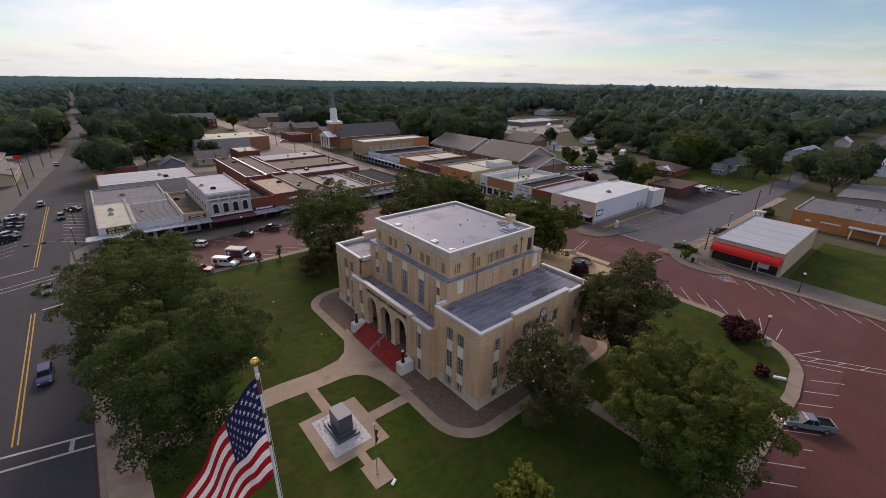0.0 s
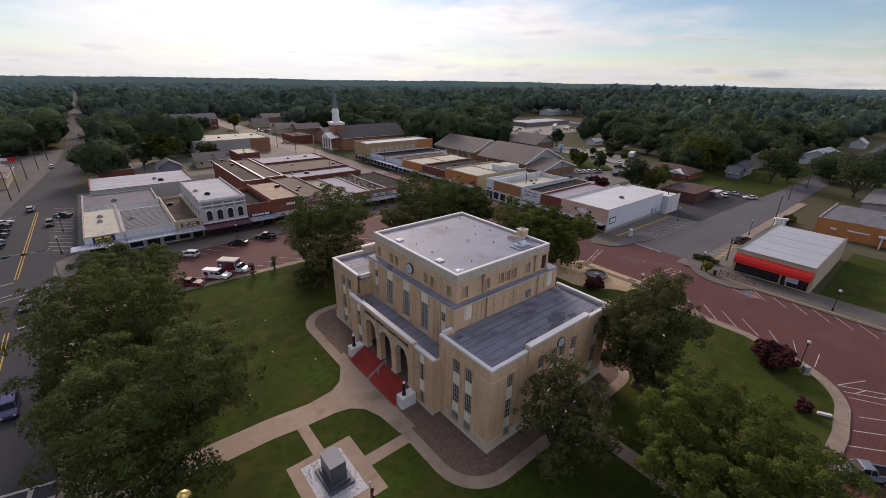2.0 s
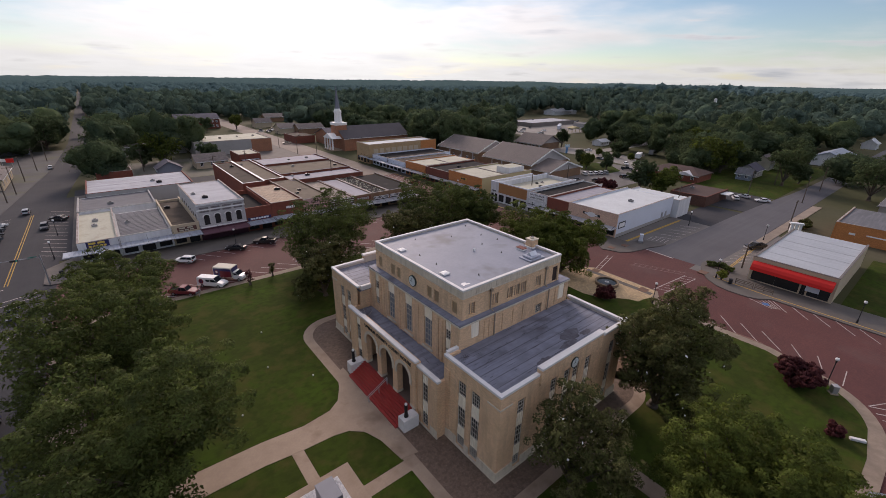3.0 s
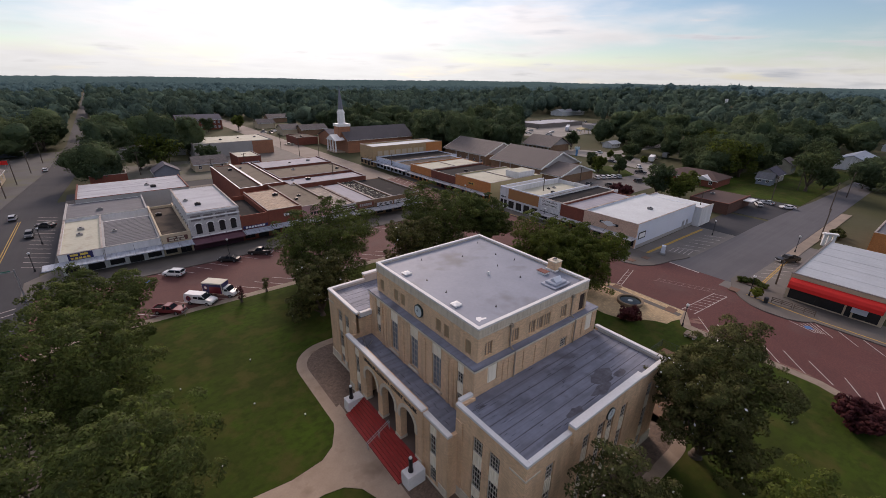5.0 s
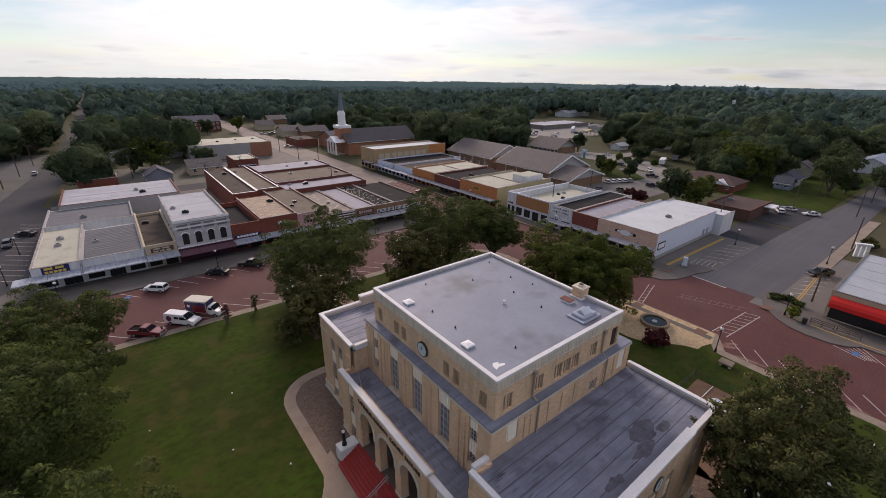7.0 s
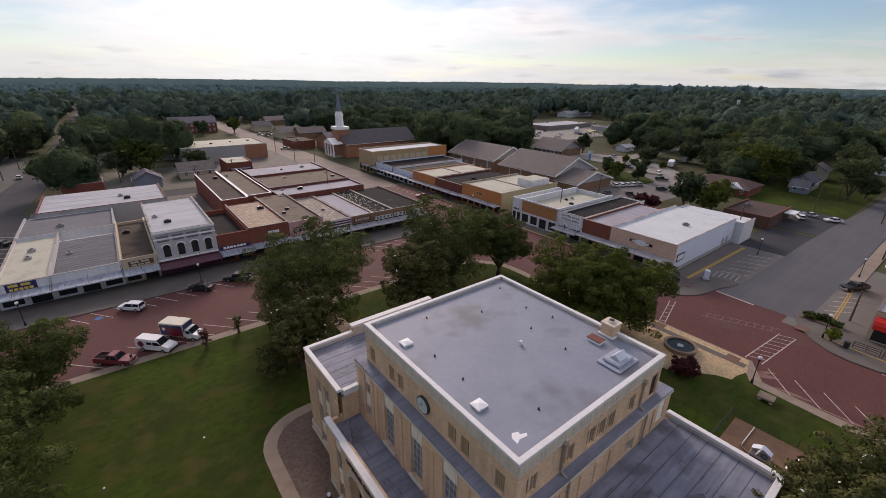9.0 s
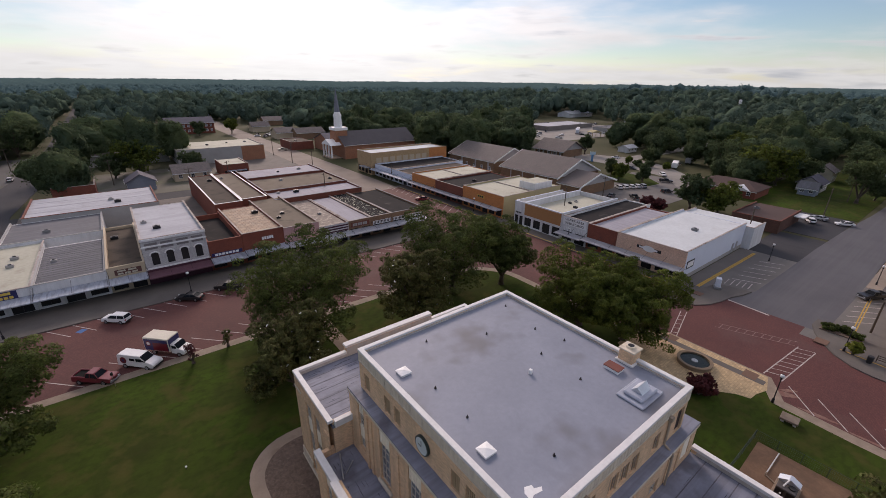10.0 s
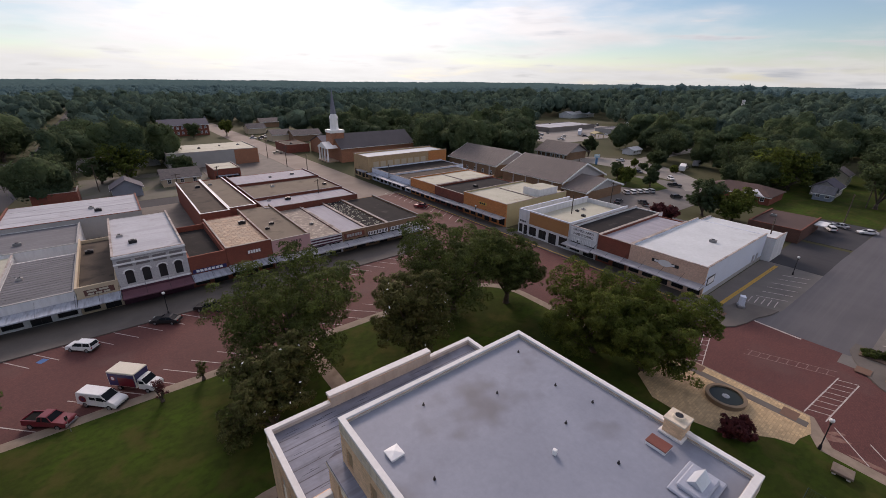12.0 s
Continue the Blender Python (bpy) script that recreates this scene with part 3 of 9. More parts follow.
strip("pavement_plaza", -19.8, -12.9, -5.7, 2.2, 0.2, M_walk, "square concrete apron round the monument", "pavement")
strip("pavement_plaza_link", -17.0, -15.8, 2.21, 6.7, 0.195, M_walk, "short concrete path to the monument", "pavement")
strip("pavement_plaza_side", -12.89, -8.2, -2.6, -1.2, 0.195, M_walk, "short concrete path to the monument", "pavement")
strip("pavement_flag_link", -16.8, -15.9, -7.2, -5.71, 0.195, M_walk, "short concrete path to the flagpole", "pavement")
strip("pavement_flag_pad", -17.3, -15.2, -10.2, -7.21, 0.2, M_walk, "small concrete pad under the flagpole", "pavement")
strip("pavement_north_path", 7.6, 9.6, 29.7, 50.1, 0.19, M_walk, "concrete path across the lawn to the north street", "pavement")
strip("pavement_south_path", 7.6, 9.6, -30.4, -12.3, 0.19, M_walk, "concrete path in the shade of the trees", "pavement")
strip("pavement_west_walk", -36.6, -33.4, -26, 45, 0.18, M_walk, "concrete sidewalk along the main street", "pavement")
slab("pavement_fountain", [(49.6, 1.2), (49.6, 14.1), (46.2, 17.4), (41, 17.4), (38.2, 14), (38.0, 9), (39.2, 5.2), (41.4, 4.0), (42.6, 2.6), (43.2, 1.1), (44.6, 1.0), (46.5, 0.4)], 0.05, 0.19, M_plaza,
     "tan patterned paving round the fountain", "pavement")
slab("pavement_fountain_band", [(47.2, 1.0), (48.3, 1.0), (48.3, 14.6), (47.2, 14.6)], 0.05, 0.2, M_side, "grey concrete band in the tan paving", "pavement")
slab("bare_earth", [(19, -2.2), (36.2, -1.8), (36.4, -9.2), (33, -12), (22, -11.8)], 0.05, 0.2, M_dirt, "bare reddish earth behind the courthouse", "ground")
bm = bmesh.new()
for i in range(240):
    a, b = random.uniform(-18.55, -14.5), random.uniform(-4.5, 1.25)
    s = random.uniform(0.05, 0.11)
    tube(bm, a, b, 0.2, 0.2 + s, s, s * 0.45, 5)
box(bm, -18.65, -14.4, -4.6, 1.35, 0.1, 0.215)
solid("marble_chip_bed", bm, M_white_gravel, "white marble chips round the monument", "gravel", kind="stuff")


# road paint: thin raised strips
def stripe(p, q, w=0.12, mat=None, z=0.004, name="parking_line"):
    p, q = Vector((*p, 0)), Vector((*q, 0))
    d = q - p
    key = ("stripe", round(d.length, 1), w, (mat or M_line).name)
    if key not in CACHE:
        CACHE[key] = to_mesh(name, boxes((0, round(d.length, 1), -w / 2, w / 2, 0, 0.006)), mat or M_line)
    ob = new(name, CACHE[key])
    ob.matrix_basis = turn(p.x, p.y, z, math.degrees(math.atan2(d.y, d.x)))
    return tagged(ob, "worn yellow road paint" if mat is M_yellow else "worn white painted line on the paving", "road marking", kind="structure")


for i in range(18):
    x = -24.7 + 3.25 * i
    stripe((x, 56.1), (x + 4.1, 51.95))
for i in range(23):
    x = -25.3 + 3.0 * i
    stripe((x, 70.6), (x + 2.9, 66.85))
for i in range(6):
    y = -0.95 - 2.95 * i
    stripe((50.0, y), (46.1, y - 3.45))
for p, q in (((49.3, -19.7), (45.5, -22.1)), ((48.8, -22.9), (44.5, -24.4)), ((47.6, -26.3), (43.2, -26.6)), ((45.0, -31.6), (40.9, -29.4)), ((41.1, -34.6), (39.0, -30.9))):
    stripe(p, q)
for i in range(9):
    stripe((35.5 - 3.36 * i, -32.25), (38.0 - 3.36 * i, -35.3))
for i in range(10):
    y = -13.5 - 2.95 * i
    stripe((63.4, y), (60.3, y - 2.85))
for i in range(4):
    stripe((61.3 + 0.6 * i, -12.0 - 0.3 * i), (60.2 + 0.1 * i, -14.6 - 0.3 * i))
stripe((61.0, -10.6), (59.8, -14.4))
stripe((40.9, -29.5), (49.0, -42.6), 0.14)
stripe((39.9, -30.2), (47.6, -42.3), 0.14)
for i in range(5):
    stripe((40.5 + 1.55 * i, -31.15 - 2.45 * i), (42.4 + 1.55 * i, -31.95 - 2.45 * i))
# crossings and the stop bar on the east side
for a in (0.0, 2.0):
    stripe((50.4, 1.9 - a), (61.7, 0.9 - a), 0.14)
for i in range(8):
    stripe((51.2 + 1.4 * i, 1.75 - 0.12 * i), (52.0 + 1.4 * i, -0.2 - 0.12 * i), 0.1)
for a in (0.0, 1.6):
    stripe((49.8 + a * 0.2, 13.9 - a * 0.5), (58.5 + a * 0.2, 16.2 - a * 0.5), 0.12)
for i in range(5):
    stripe((50.6 + 1.5 * i, 14.0 + 0.4 * i), (51.2 + 1.5 * i, 13.3 + 0.4 * i), 0.1)
for a in (0.0, 1.5):
    stripe((57.7 + a, 10.6), (61.6 + a, 1.3), 0.09, M_faded)
for i in range(9):
    stripe((58.0 + 0.4 * i, 10.1 - i), (59.4 + 0.4 * i, 10.1 - i), 0.08, M_faded)
stripe((69.3, 12.9), (68.8, 6.6), 0.35, z=0.01)
for i in range(6):
    stripe((79.7 + 2.9 * i, 15.9), (81.7 + 2.9 * i, 11.7), 0.16, z=0.006)
    stripe((76.4 + 2.7 * i, -1.3), (79.4 + 2.7 * i, -4.6), 0.16, z=0.006)
for i in range(5):
    stripe((76.0 + 0.28 * i, 16.0 - 0.9 * i), (79.0 + 0.28 * i, 16.2 - 0.9 * i), 0.16, z=0.006)
for a in (0, 0.35):
    stripe((70.6, 18.4 + a), (98.8, 17.9 + a), 0.3, M_yellow, 0.008)
    stripe((73.9, -3.3 + a), (94.0, -2.6 + a), 0.16, M_yellow, 0.012)
stripe((65.5, -3.0), (64.6, -12.0), 0.22, M_yellow, 0.152)
for i in range(6):
    stripe((64.6, -12 - 12 * i), (64.5, -24 - 12 * i), 0.22, M_yellow, 0.152)
for y0, y1 in ((24, 43), (43, 62), (62, 81), (81, 100), (100, 118)):
    stripe((66.45, y0), (66.45, y1), 0.3, M_yellow, 0.152)
for i in range(14):
    stripe((66.0, 84 + 2.9 * i), (62.6, 81.6 + 2.9 * i), z=0.005)
    stripe((50.6, 84 + 2.9 * i), (53.6, 81.6 + 2.9 * i), z=0.005)
# main street
for a in (-0.22, 0.22):
    stripe((-43.75 + a, 17.7), (-43.85 + a, 51.6), 0.15, M_yellow)
    stripe((-44.6 + a, 75), (-44.2 + a, 128), 0.15, M_yellow)
    stripe((-43.75 + a, -60), (-43.75 + a, 8), 0.15, M_yellow)
stripe((-51, 18.1), (-37.4, 14.7), 0.3)
stripe((-51, 15.9), (-37.4, 12.7), 0.3)
stripe((-39.1, 15.0), (-39.3, 13.2), 0.4)
stripe((-42.8, 52.2), (-38.2, 53.1), 0.35)
stripe((-51, 63.2), (-39.4, 66.9), 0.2)
stripe((-51, 65.2), (-39.4, 68.9), 0.2)
stripe((-51, 72.0), (-44.8, 73.4), 0.3)
for i in range(14):
    stripe((-40.6, 90.0 + 3.1 * i), (-36.4, 86.8 + 3.1 * i))
    stripe((-48.4, 86.5 + 3.1 * i), (-52.2, 83.5 + 3.1 * i))
for x, y in ((-20.6, 53.9), (-21.2, 67.9), (60.9, -13.2)):
    solid("parking_symbol", boxes((-0.5, 0.5, -0.5, 0.5, 0, 0.005)), M_blue, "worn blue parking symbol on the bricks", "road marking", kind="structure", m=turn(x, y, 0.007, 40))
for x0, x1, y0, y1 in ((66.4, 67.9, 16.4, 17.8), (62.6, 64.0, 17.6, 19.0), (47.4, 49.2, 2.0, 3.6), (48.0, 49.5, 12.4, 13.9), (65.0, 66.8, -1.6, 0.0)):
    strip("kerb_ramp", x0, x1, y0, y1, 0.206, material("ramp_bricks", (0.17, 0.10, 0.07)) if "ramp_bricks" not in bpy.data.materials else bpy.data.materials["ramp_bricks"], "dark brick ramp in the sidewalk", "ramp", 0.1)

# ---- the courthouse ----
court = thing("courthouse", turn(0, 0), "tan brick three-storey courthouse with cream stone panels and flat grey roofs", "courthouse")
YC = 8.65                      # its middle, along y
UX, UY = (0.0, 16.1), (YC - 8.7, YC + 8.7)      # upper block
TX, TY = (-0.8, 17.6), (YC - 9.3, YC + 9.3)     # block below it
WX, WY = (-2.75, 18.2), (YC - 17.25, YC + 17.2)  # wings
WEST, SOUTH, EAST, NORTH = -90, 0, 90, 180


def face(side, x0, x1, y0, y1):
    """The frame of one side of a box in plan, and that side's width."""
    return {WEST: (turn(x0, y1, 0, -90), y1 - y0), SOUTH: (turn(x0, y0), x1 - x0), EAST: (turn(x1, y0, 0, 90), y1 - y0), NORTH: (turn(x1, y1, 0, 180), x1 - x0)}[side]


def walls(parent, name, x0, x1, y0, y1, z0, z1, mat, openings=None, th=0.35, sides=(WEST, SOUTH, EAST, NORTH), label=""):
    bm = bmesh.new()
    for s in sides:
        m, w = face(s, x0, x1, y0, y1)
        facade(bm, m, w, z0, z1, (openings or {}).get(s, ()), th, ends=len(sides) < 2)
    return part(name, bm, mat, parent, label)


def ring(x0, x1, y0, y1, z0, z1, w, over=0.06):
    bm = bmesh.new()
    X0, X1, Y0, Y1 = x0 - over, x1 + over, y0 - over, y1 + over
    outer, inner = [(X0, Y0), (X1, Y0), (X1, Y1), (X0, Y1)], [(X0 + w, Y0 + w), (X1 - w, Y0 + w), (X1 - w, Y1 - w), (X0 + w, Y1 - w)]
    v = [[bm.verts.new((*p, z)) for p in poly] for poly in (outer, inner) for z in (z0, z1)]
    for i in range(4):
        j = (i + 1) % 4
        for a, b in ((v[0], v[1]), (v[1], v[3]), (v[3], v[2]), (v[2], v[0])):
            bm.faces.new((a[i], a[j], b[j], b[i]))
    bmesh.ops.bevel(bm, geom=bm.edges[:], offset=0.02, segments=1, affect="EDGES")
    return bm


def opening_list(side, dims, spec):
    """Openings given by their middle in plan along the wall, width, sill and head."""
    x0, x1, y0, y1 = dims
    out = []
    for c, w, a, b in spec:
        u = {WEST: y1 - c, SOUTH: c - x0, EAST: c - y0, NORTH: x1 - c}[side]
        out.append((u - w / 2, u + w / 2, a, b))
    return out


def fit_windows(side, dims, spec, cols, rows, pane, depth=0.14):
    m, _ = face(side, *dims)
    for u0, u1, a, b in opening_list(side, dims, spec):
        window(court, m @ Matrix.Translation((u0, depth, a)), u1 - u0, b - a, cols, rows, M_frame, pane)


def fluted(w, h, n):
    prof = [(0, 0.12), (0, 0.06)]
    for i in range(n):
        a, b = w * (i + 0.14) / n, w * (i + 0.86) / n
        prof += [(a, 0.06), (a + 0.01, 0.0), (b - 0.01, 0.0), (b, 0.06)]
    prof += [(w, 0.06), (w, 0.12)]
    bm = bmesh.new()
    prism(bm, prof, 0, h)
    bmesh.ops.recalc_face_normals(bm, faces=bm.faces[:])
    return bm


def fit_panels(side, dims, spec, n=5, proud=0.1):
    m, _ = face(side, *dims)
    for u0, u1, a, b in opening_list(side, dims, spec):
        key = ("flute", round(u1 - u0, 3), round(b - a, 3), n)
        if key not in CACHE:
            CACHE[key] = to_mesh("spandrel", fluted(u1 - u0, b - a, n), M_panel)
        part("spandrel", CACHE[key], None, court, "fluted cream stone panel", m=m @ Matrix.Translation((u0, proud, a)))


M_dial = material("pale_clock_dial", (0.56, 0.62, 0.62), second=(0.5, 0.55, 0.55), rough=0.4, bump=0.0)
M_rim = material("dark_green_rim", (0.05, 0.065, 0.06), rough=0.5, metal=0.3)
# upper block
U = (*UX, *UY)
up_west = [(c, w, 13.3, 14.75) for c, w in ((16.2, 0.8), (13.2, 0.8), (11.9, 0.8), (5.6, 0.8), (4.3, 0.8), (1.2, 0.8))]
up_south = [(c, 0.95, 13.3, 14.75) for c in (1.3, 4.8, 7.15, 8.3, 9.45, 12.1)]
door_south = [(15.3, 1.0, 13.1, 15.1)]
walls(court, "upper_wall", *U, 12.8, 16.35, M_brick, {WEST: opening_list(WEST, U, up_west), SOUTH: opening_list(SOUTH, U, up_south + door_south),
                                                       NORTH: opening_list(NORTH, U, up_south)})
M_grille = material("tan_window_slats", (0.42, 0.30, 0.18), second=(0.34, 0.24, 0.145), rough=0.7)
# slat backing, darkened to stand in for shade in the gaps
M_grille_dark = material("brown_grille_shadow", (0.13, 0.085, 0.05), rough=0.8)


def slats(w, h):
    """Upright slats with narrow dark gaps."""
    bm = bmesh.new()
    for i in range(5):
        box(bm, w * (0.02 + 0.2 * i), w * (0.16 + 0.2 * i), 0.0, 0.06, 0.03, h - 0.03)
    for z in (0.03, h - 0.12):
        box(bm, 0.0, w, 0.01, 0.07, z, z + 0.09)
    return bm


def ladders(w, h):
    """Two narrow iron ladders against a brick blank."""
    bm = bmesh.new()
    for x in (0.03, w - 0.33):
        for xx in (x, x + 0.25):
            box(bm, xx, xx + 0.05, 0.0, 0.05, 0.05, h - 0.05)
        for j in range(5):
            z = 0.2 + (h - 0.45) * j / 4
            box(bm, x + 0.051, x + 0.249, 0.01, 0.04, z, z + 0.05)
    return bm


for side, spec, made, front, back in ((WEST, up_west, slats, M_grille, M_grille_dark), (SOUTH, up_south, ladders, M_pipe, M_brick), (NORTH, up_south, ladders, M_pipe, M_brick)):
    m, _ = face(side, *U)
    for u0, u1, a, b in opening_list(side, U, spec):
        key = ("grille", side == WEST, round(u1 - u0, 2))
        if key not in CACHE:
            CACHE[key] = to_mesh("window_grille", made(u1 - u0, b - a), front)
            CACHE[key + ("blank",)] = to_mesh("blank", boxes((0, u1 - u0, 0.07, 0.14, 0, b - a)), back)
        gr = part("window_grille", CACHE[key], None, court, "tan slatted window grille" if side == WEST else "narrow iron window grille", m=m @ Matrix.Translation((u0, 0.1, a)))
        part("blank", CACHE[key + ("blank",)], None, gr)
part("roof_door", soft_box(14.8, 15.8, UY[0] + 0.12, UY[0] + 0.18, 13.1, 15.1, 0.01), material("dark_door", (0.06, 0.04, 0.035)), court, "dark service door onto the ledge")
part("upper_roof", soft_box(UX[0] + 0.3, UX[1] - 0.3, UY[0] + 0.3, UY[1] - 0.3, 15.8, 16.2, 0.02), M_roof, court, "grey membrane roof with dark stains")
part("upper_coping", ring(*U, 16.36, 16.56, 0.38), M_coping, court, "white parapet coping")
bm = bmesh.new()
for side in (WEST, SOUTH, NORTH, EAST):
    m, w = face(side, *U)
    n = int(w / 0.36)
    for i in range(n):
        for v in box(bm, w * (i + 0.07) / n, w * (i + 0.93) / n, -0.05, -0.028, 15.66, 16.3):
            v.co = m @ v.co
    for v in box(bm, 0, w, -0.03, 0.01, 15.5, 16.34):
        v.co = m @ v.co
    for v in box(bm, 0, w, -0.06, -0.031, 15.5, 15.6):
        v.co = m @ v.co
part("frieze", bm, M_stone, court, "pale ribbed stone frieze under the coping")

# middle block with its ledge
T = (*TX, *TY)
tall = [(c, 1.5, 7.5, 11.25) for c in (YC + 3.85, YC, YC - 3.85)]
tall_panel = [(c, 1.5, 11.25, 12.7) for c in (YC + 3.85, YC, YC - 3.85)]
slim = [(c, 0.95, a, b) for c in (YC + 7.4, YC - 7.4) for a, b in ((10.3, 11.5), (8.0, 9.1))]
slim_panel = [(c, 0.95, a, b) for c in (YC + 7.4, YC - 7.4) for a, b in ((11.5, 12.75), (9.1, 10.3))]
south_win = [(11.9, 1.1, 10.0, 11.25)]
south_panel = [(1.4, 1.2, 10.8, 12.6), (16.2, 1.2, 10.6, 12.6)]
west_holes = [(c, 1.5, 7.5, 12.7) for c in (YC + 3.85, YC, YC - 3.85)] + [(c, 0.95, 8.0, 12.75) for c in (YC + 7.4, YC - 7.4)]
walls(court, "middle_wall", *T, 0.0, 12.85, M_brick, {WEST: opening_list(WEST, T, west_holes), SOUTH: opening_list(SOUTH, T, south_win + south_panel), NORTH: opening_list(NORTH, T, south_win + south_panel)})
fit_windows(WEST, T, tall, 3, 5, M_pale_glass, 0.2)
fit_panels(WEST, T, tall_panel, 7, 0.06)
fit_windows(WEST, T, slim, 3, 3, M_glass, 0.2)
fit_panels(WEST, T, slim_panel, 3, 0.1)
fit_windows(SOUTH, T, south_win, 4, 4, M_glass)
fit_panels(SOUTH, T, south_panel, 1, 0.02)
part("ledge_roof", ring(*T, 12.86, 13.0, 0.92, 0.08), M_roof_old, court, "dark grey ledge round the upper block")
part("ledge_coping", ring(*T, 12.66, 12.85, 0.12, 0.1), M_stone, court, "narrow stone edge of the ledge")
m, w = face(WEST, *T)
for c in (YC + 6.4, YC + 2.0, YC + 5.7, YC - 2.0, YC - 5.7, YC - 6.4):
    u = T[3] - c
    part("pilaster", boxes((u - 0.16, u + 0.16, -0.1, 0.02, 6.9, 12.3)), M_brick, court, m=m)
m, w = face(SOUTH, *T)
for c in (2.8, 3.5, 5.6, 7.3, 9.0, 13.4, 15.0):
    part("pilaster", boxes((c + 0.7, c + 0.9, -0.08, 0.02, 10.2, 12.3)), M_brick, court, m=m)
for c in (YC + 3.85, YC, YC - 3.85):
    part("window_sill", soft_box(-1.0, -0.72, c - 0.95, c + 0.95, 7.25, 7.5, 0.03), M_stone, court, "cream stone sill")

M_lining = material("pale_parapet_paint", (0.50, 0.47, 0.43), second=(0.38, 0.35, 0.32), amount=0.8, scale=0.7, grain=4.0, streak=((1.5, 1.5, 0.3), (0.25, 0.23, 0.21), 0.4))
part("upper_lining", ring(UX[0] + 0.351, UX[1] - 0.351, UY[0] + 0.351, UY[1] - 0.351, 16.2, 16.35, 0.012, 0.0), M_lining, court, "pale painted parapet lining")
# wings
for tag, y0, y1 in (("south", WY[0], TY[0]), ("north", TY[1], WY[1])):
    W = (*WX, y0, y1)
    s = -1 if tag == "south" else 1
    out_side = SOUTH if tag == "south" else NORTH
    cols = [YC + s * 12.1, YC + s * 14.05]
    rows = ((7.0, 8.75), (3.0, 5.5), (0.45, 1.75))
    mids = ((5.5, 7.0), (1.75, 3.0))
    win = [(c, 1.2, a, b) for c in cols for a, b in rows]
    pan = [(c, 1.2, a, b) for c in cols for a, b in mids]
    holes = [(c, 1.2, 0.45, 8.75) for c in cols]
    side_cols = (0.15, 5.0, 7.2, 8.7, 10.9, 15.7)
    swin = [(c, 1.05, a, b) for c in side_cols for a, b in rows]
    span = [(c, 1.05, a, b) for c in side_cols for a, b in mids]
    sholes = [(c, 1.05, 0.45, 8.75) for c in side_cols]
    walls(court, "wing_wall", *W, 0.0, 10.25, M_brick, {WEST: opening_list(WEST, W, holes), out_side: opening_list(out_side, W, sholes)}, sides=(WEST, out_side, EAST))
    ya, yb = (y1 - 0.3, y1 - 0.004) if s < 0 else (y0 + 0.004, y0 + 0.3)
    part("wing_inner_wall", boxes((WX[0] + 0.36, TX[0] - 0.004, ya, yb, 0, 10.24)), M_brick, court)
    fit_windows(WEST, W, win, 4, 4, M_glass)
    fit_panels(WEST, W, pan, 4, 0.08)
    fit_windows(out_side, W, swin, 3, 4, M_glass)
    fit_panels(out_side, W, span, 4, 0.08)
    part("wing_roof", soft_box(WX[0] + 0.3, WX[1] - 0.3, y0 + (0.3 if s < 0 else -0.05), y1 + (0.05 if s < 0 else -0.3), 9.6, 9.95, 0.02), M_roof_old, court, "worn dark grey felt roof with seams and stains")
    # coping: low at the ends, raised along the middle of the long side
    yo, yi = (y0, y1) if s < 0 else (y1, y0)
    a, b = min(yo, yo - s * 0.38) - (0.06 if s < 0 else 0), max(yo, yo - s * 0.38) + (0.06 if s > 0 else 0)
    for span in ((WX[0] - 0.06, WX[0] + 0.38, y0 - 0.06, y1 + 0.06), (WX[1] - 0.38, WX[1] + 0.06, y0 - 0.06, y1 + 0.06), (WX[0] + 0.381, 2.49, a, b), (12.91, WX[1] - 0.381, a, b)):
        part("wing_coping", soft_box(*span, 10.25, 10.52, 0.015), M_coping, court, "white parapet coping")
    bm = boxes((2.5, 12.9, a - (0.2 if s < 0 else 0), b + (0.2 if s > 0 else 0), 9.2, 10.95))
    part("raised_parapet", bm, M_brick, court)
    part("raised_coping", soft_box(2.42, 12.98, a - (0.28 if s < 0 else -0.02), b + (0.28 if s > 0 else -0.02), 10.95, 11.2, 0.02), M_coping, court, "white coping of the raised parapet")
    part("wing_return", soft_box(WX[0] + 0.45, TX[0] - 0.02, yi - 0.02 if s < 0 else yi - 0.4, yi + 0.4 if s < 0 else yi + 0.02, 9.9, 10.52, 0.02), M_coping, court)
    # pale painted lining inside the parapets
    for i0, i1, d, top in ((2.5, 12.9, 0.381, 10.94), (WX[0] + 0.36, 2.49, 0.351, 10.24), (12.91, WX[1] - 0.36, 0.351, 10.24)):
        c0, c1 = sorted((yo - s * d, yo - s * (d + 0.012)))
        part("parapet_lining", boxes((i0, i1, c0, c1, 9.95, top)), M_lining, court, "pale painted parapet lining")
    for i0 in (WX[0] + 0.351, WX[1] - 0.363):
        part("parapet_lining", boxes((i0, i0 + 0.012, y0 + 0.37, y1 - 0.37, 9.95, 10.24)), M_lining, court, "pale painted parapet lining")
    # plain clock on the raised parapet
    clock = part("clock", (lambda bm: (tube(bm, 0, 0, 0, 0.16, 0.62, n=28), bm)[1])(bmesh.new()), M_rim, court, "round wall clock with a dark rim", m=pose(7.8, yo + s * 0.2, 9.55, 90 * (1 if s < 0 else -1), 0, 0))
    part("clock_face", (lambda bm: (tube(bm, 0, 0, 0.161, 0.175, 0.53, n=28), bm)[1])(bmesh.new()), M_dial, clock)
    part("minute_pointer", boxes((-0.025, 0.025, 0, 0.42, 0.176, 0.186)), M_black, clock)
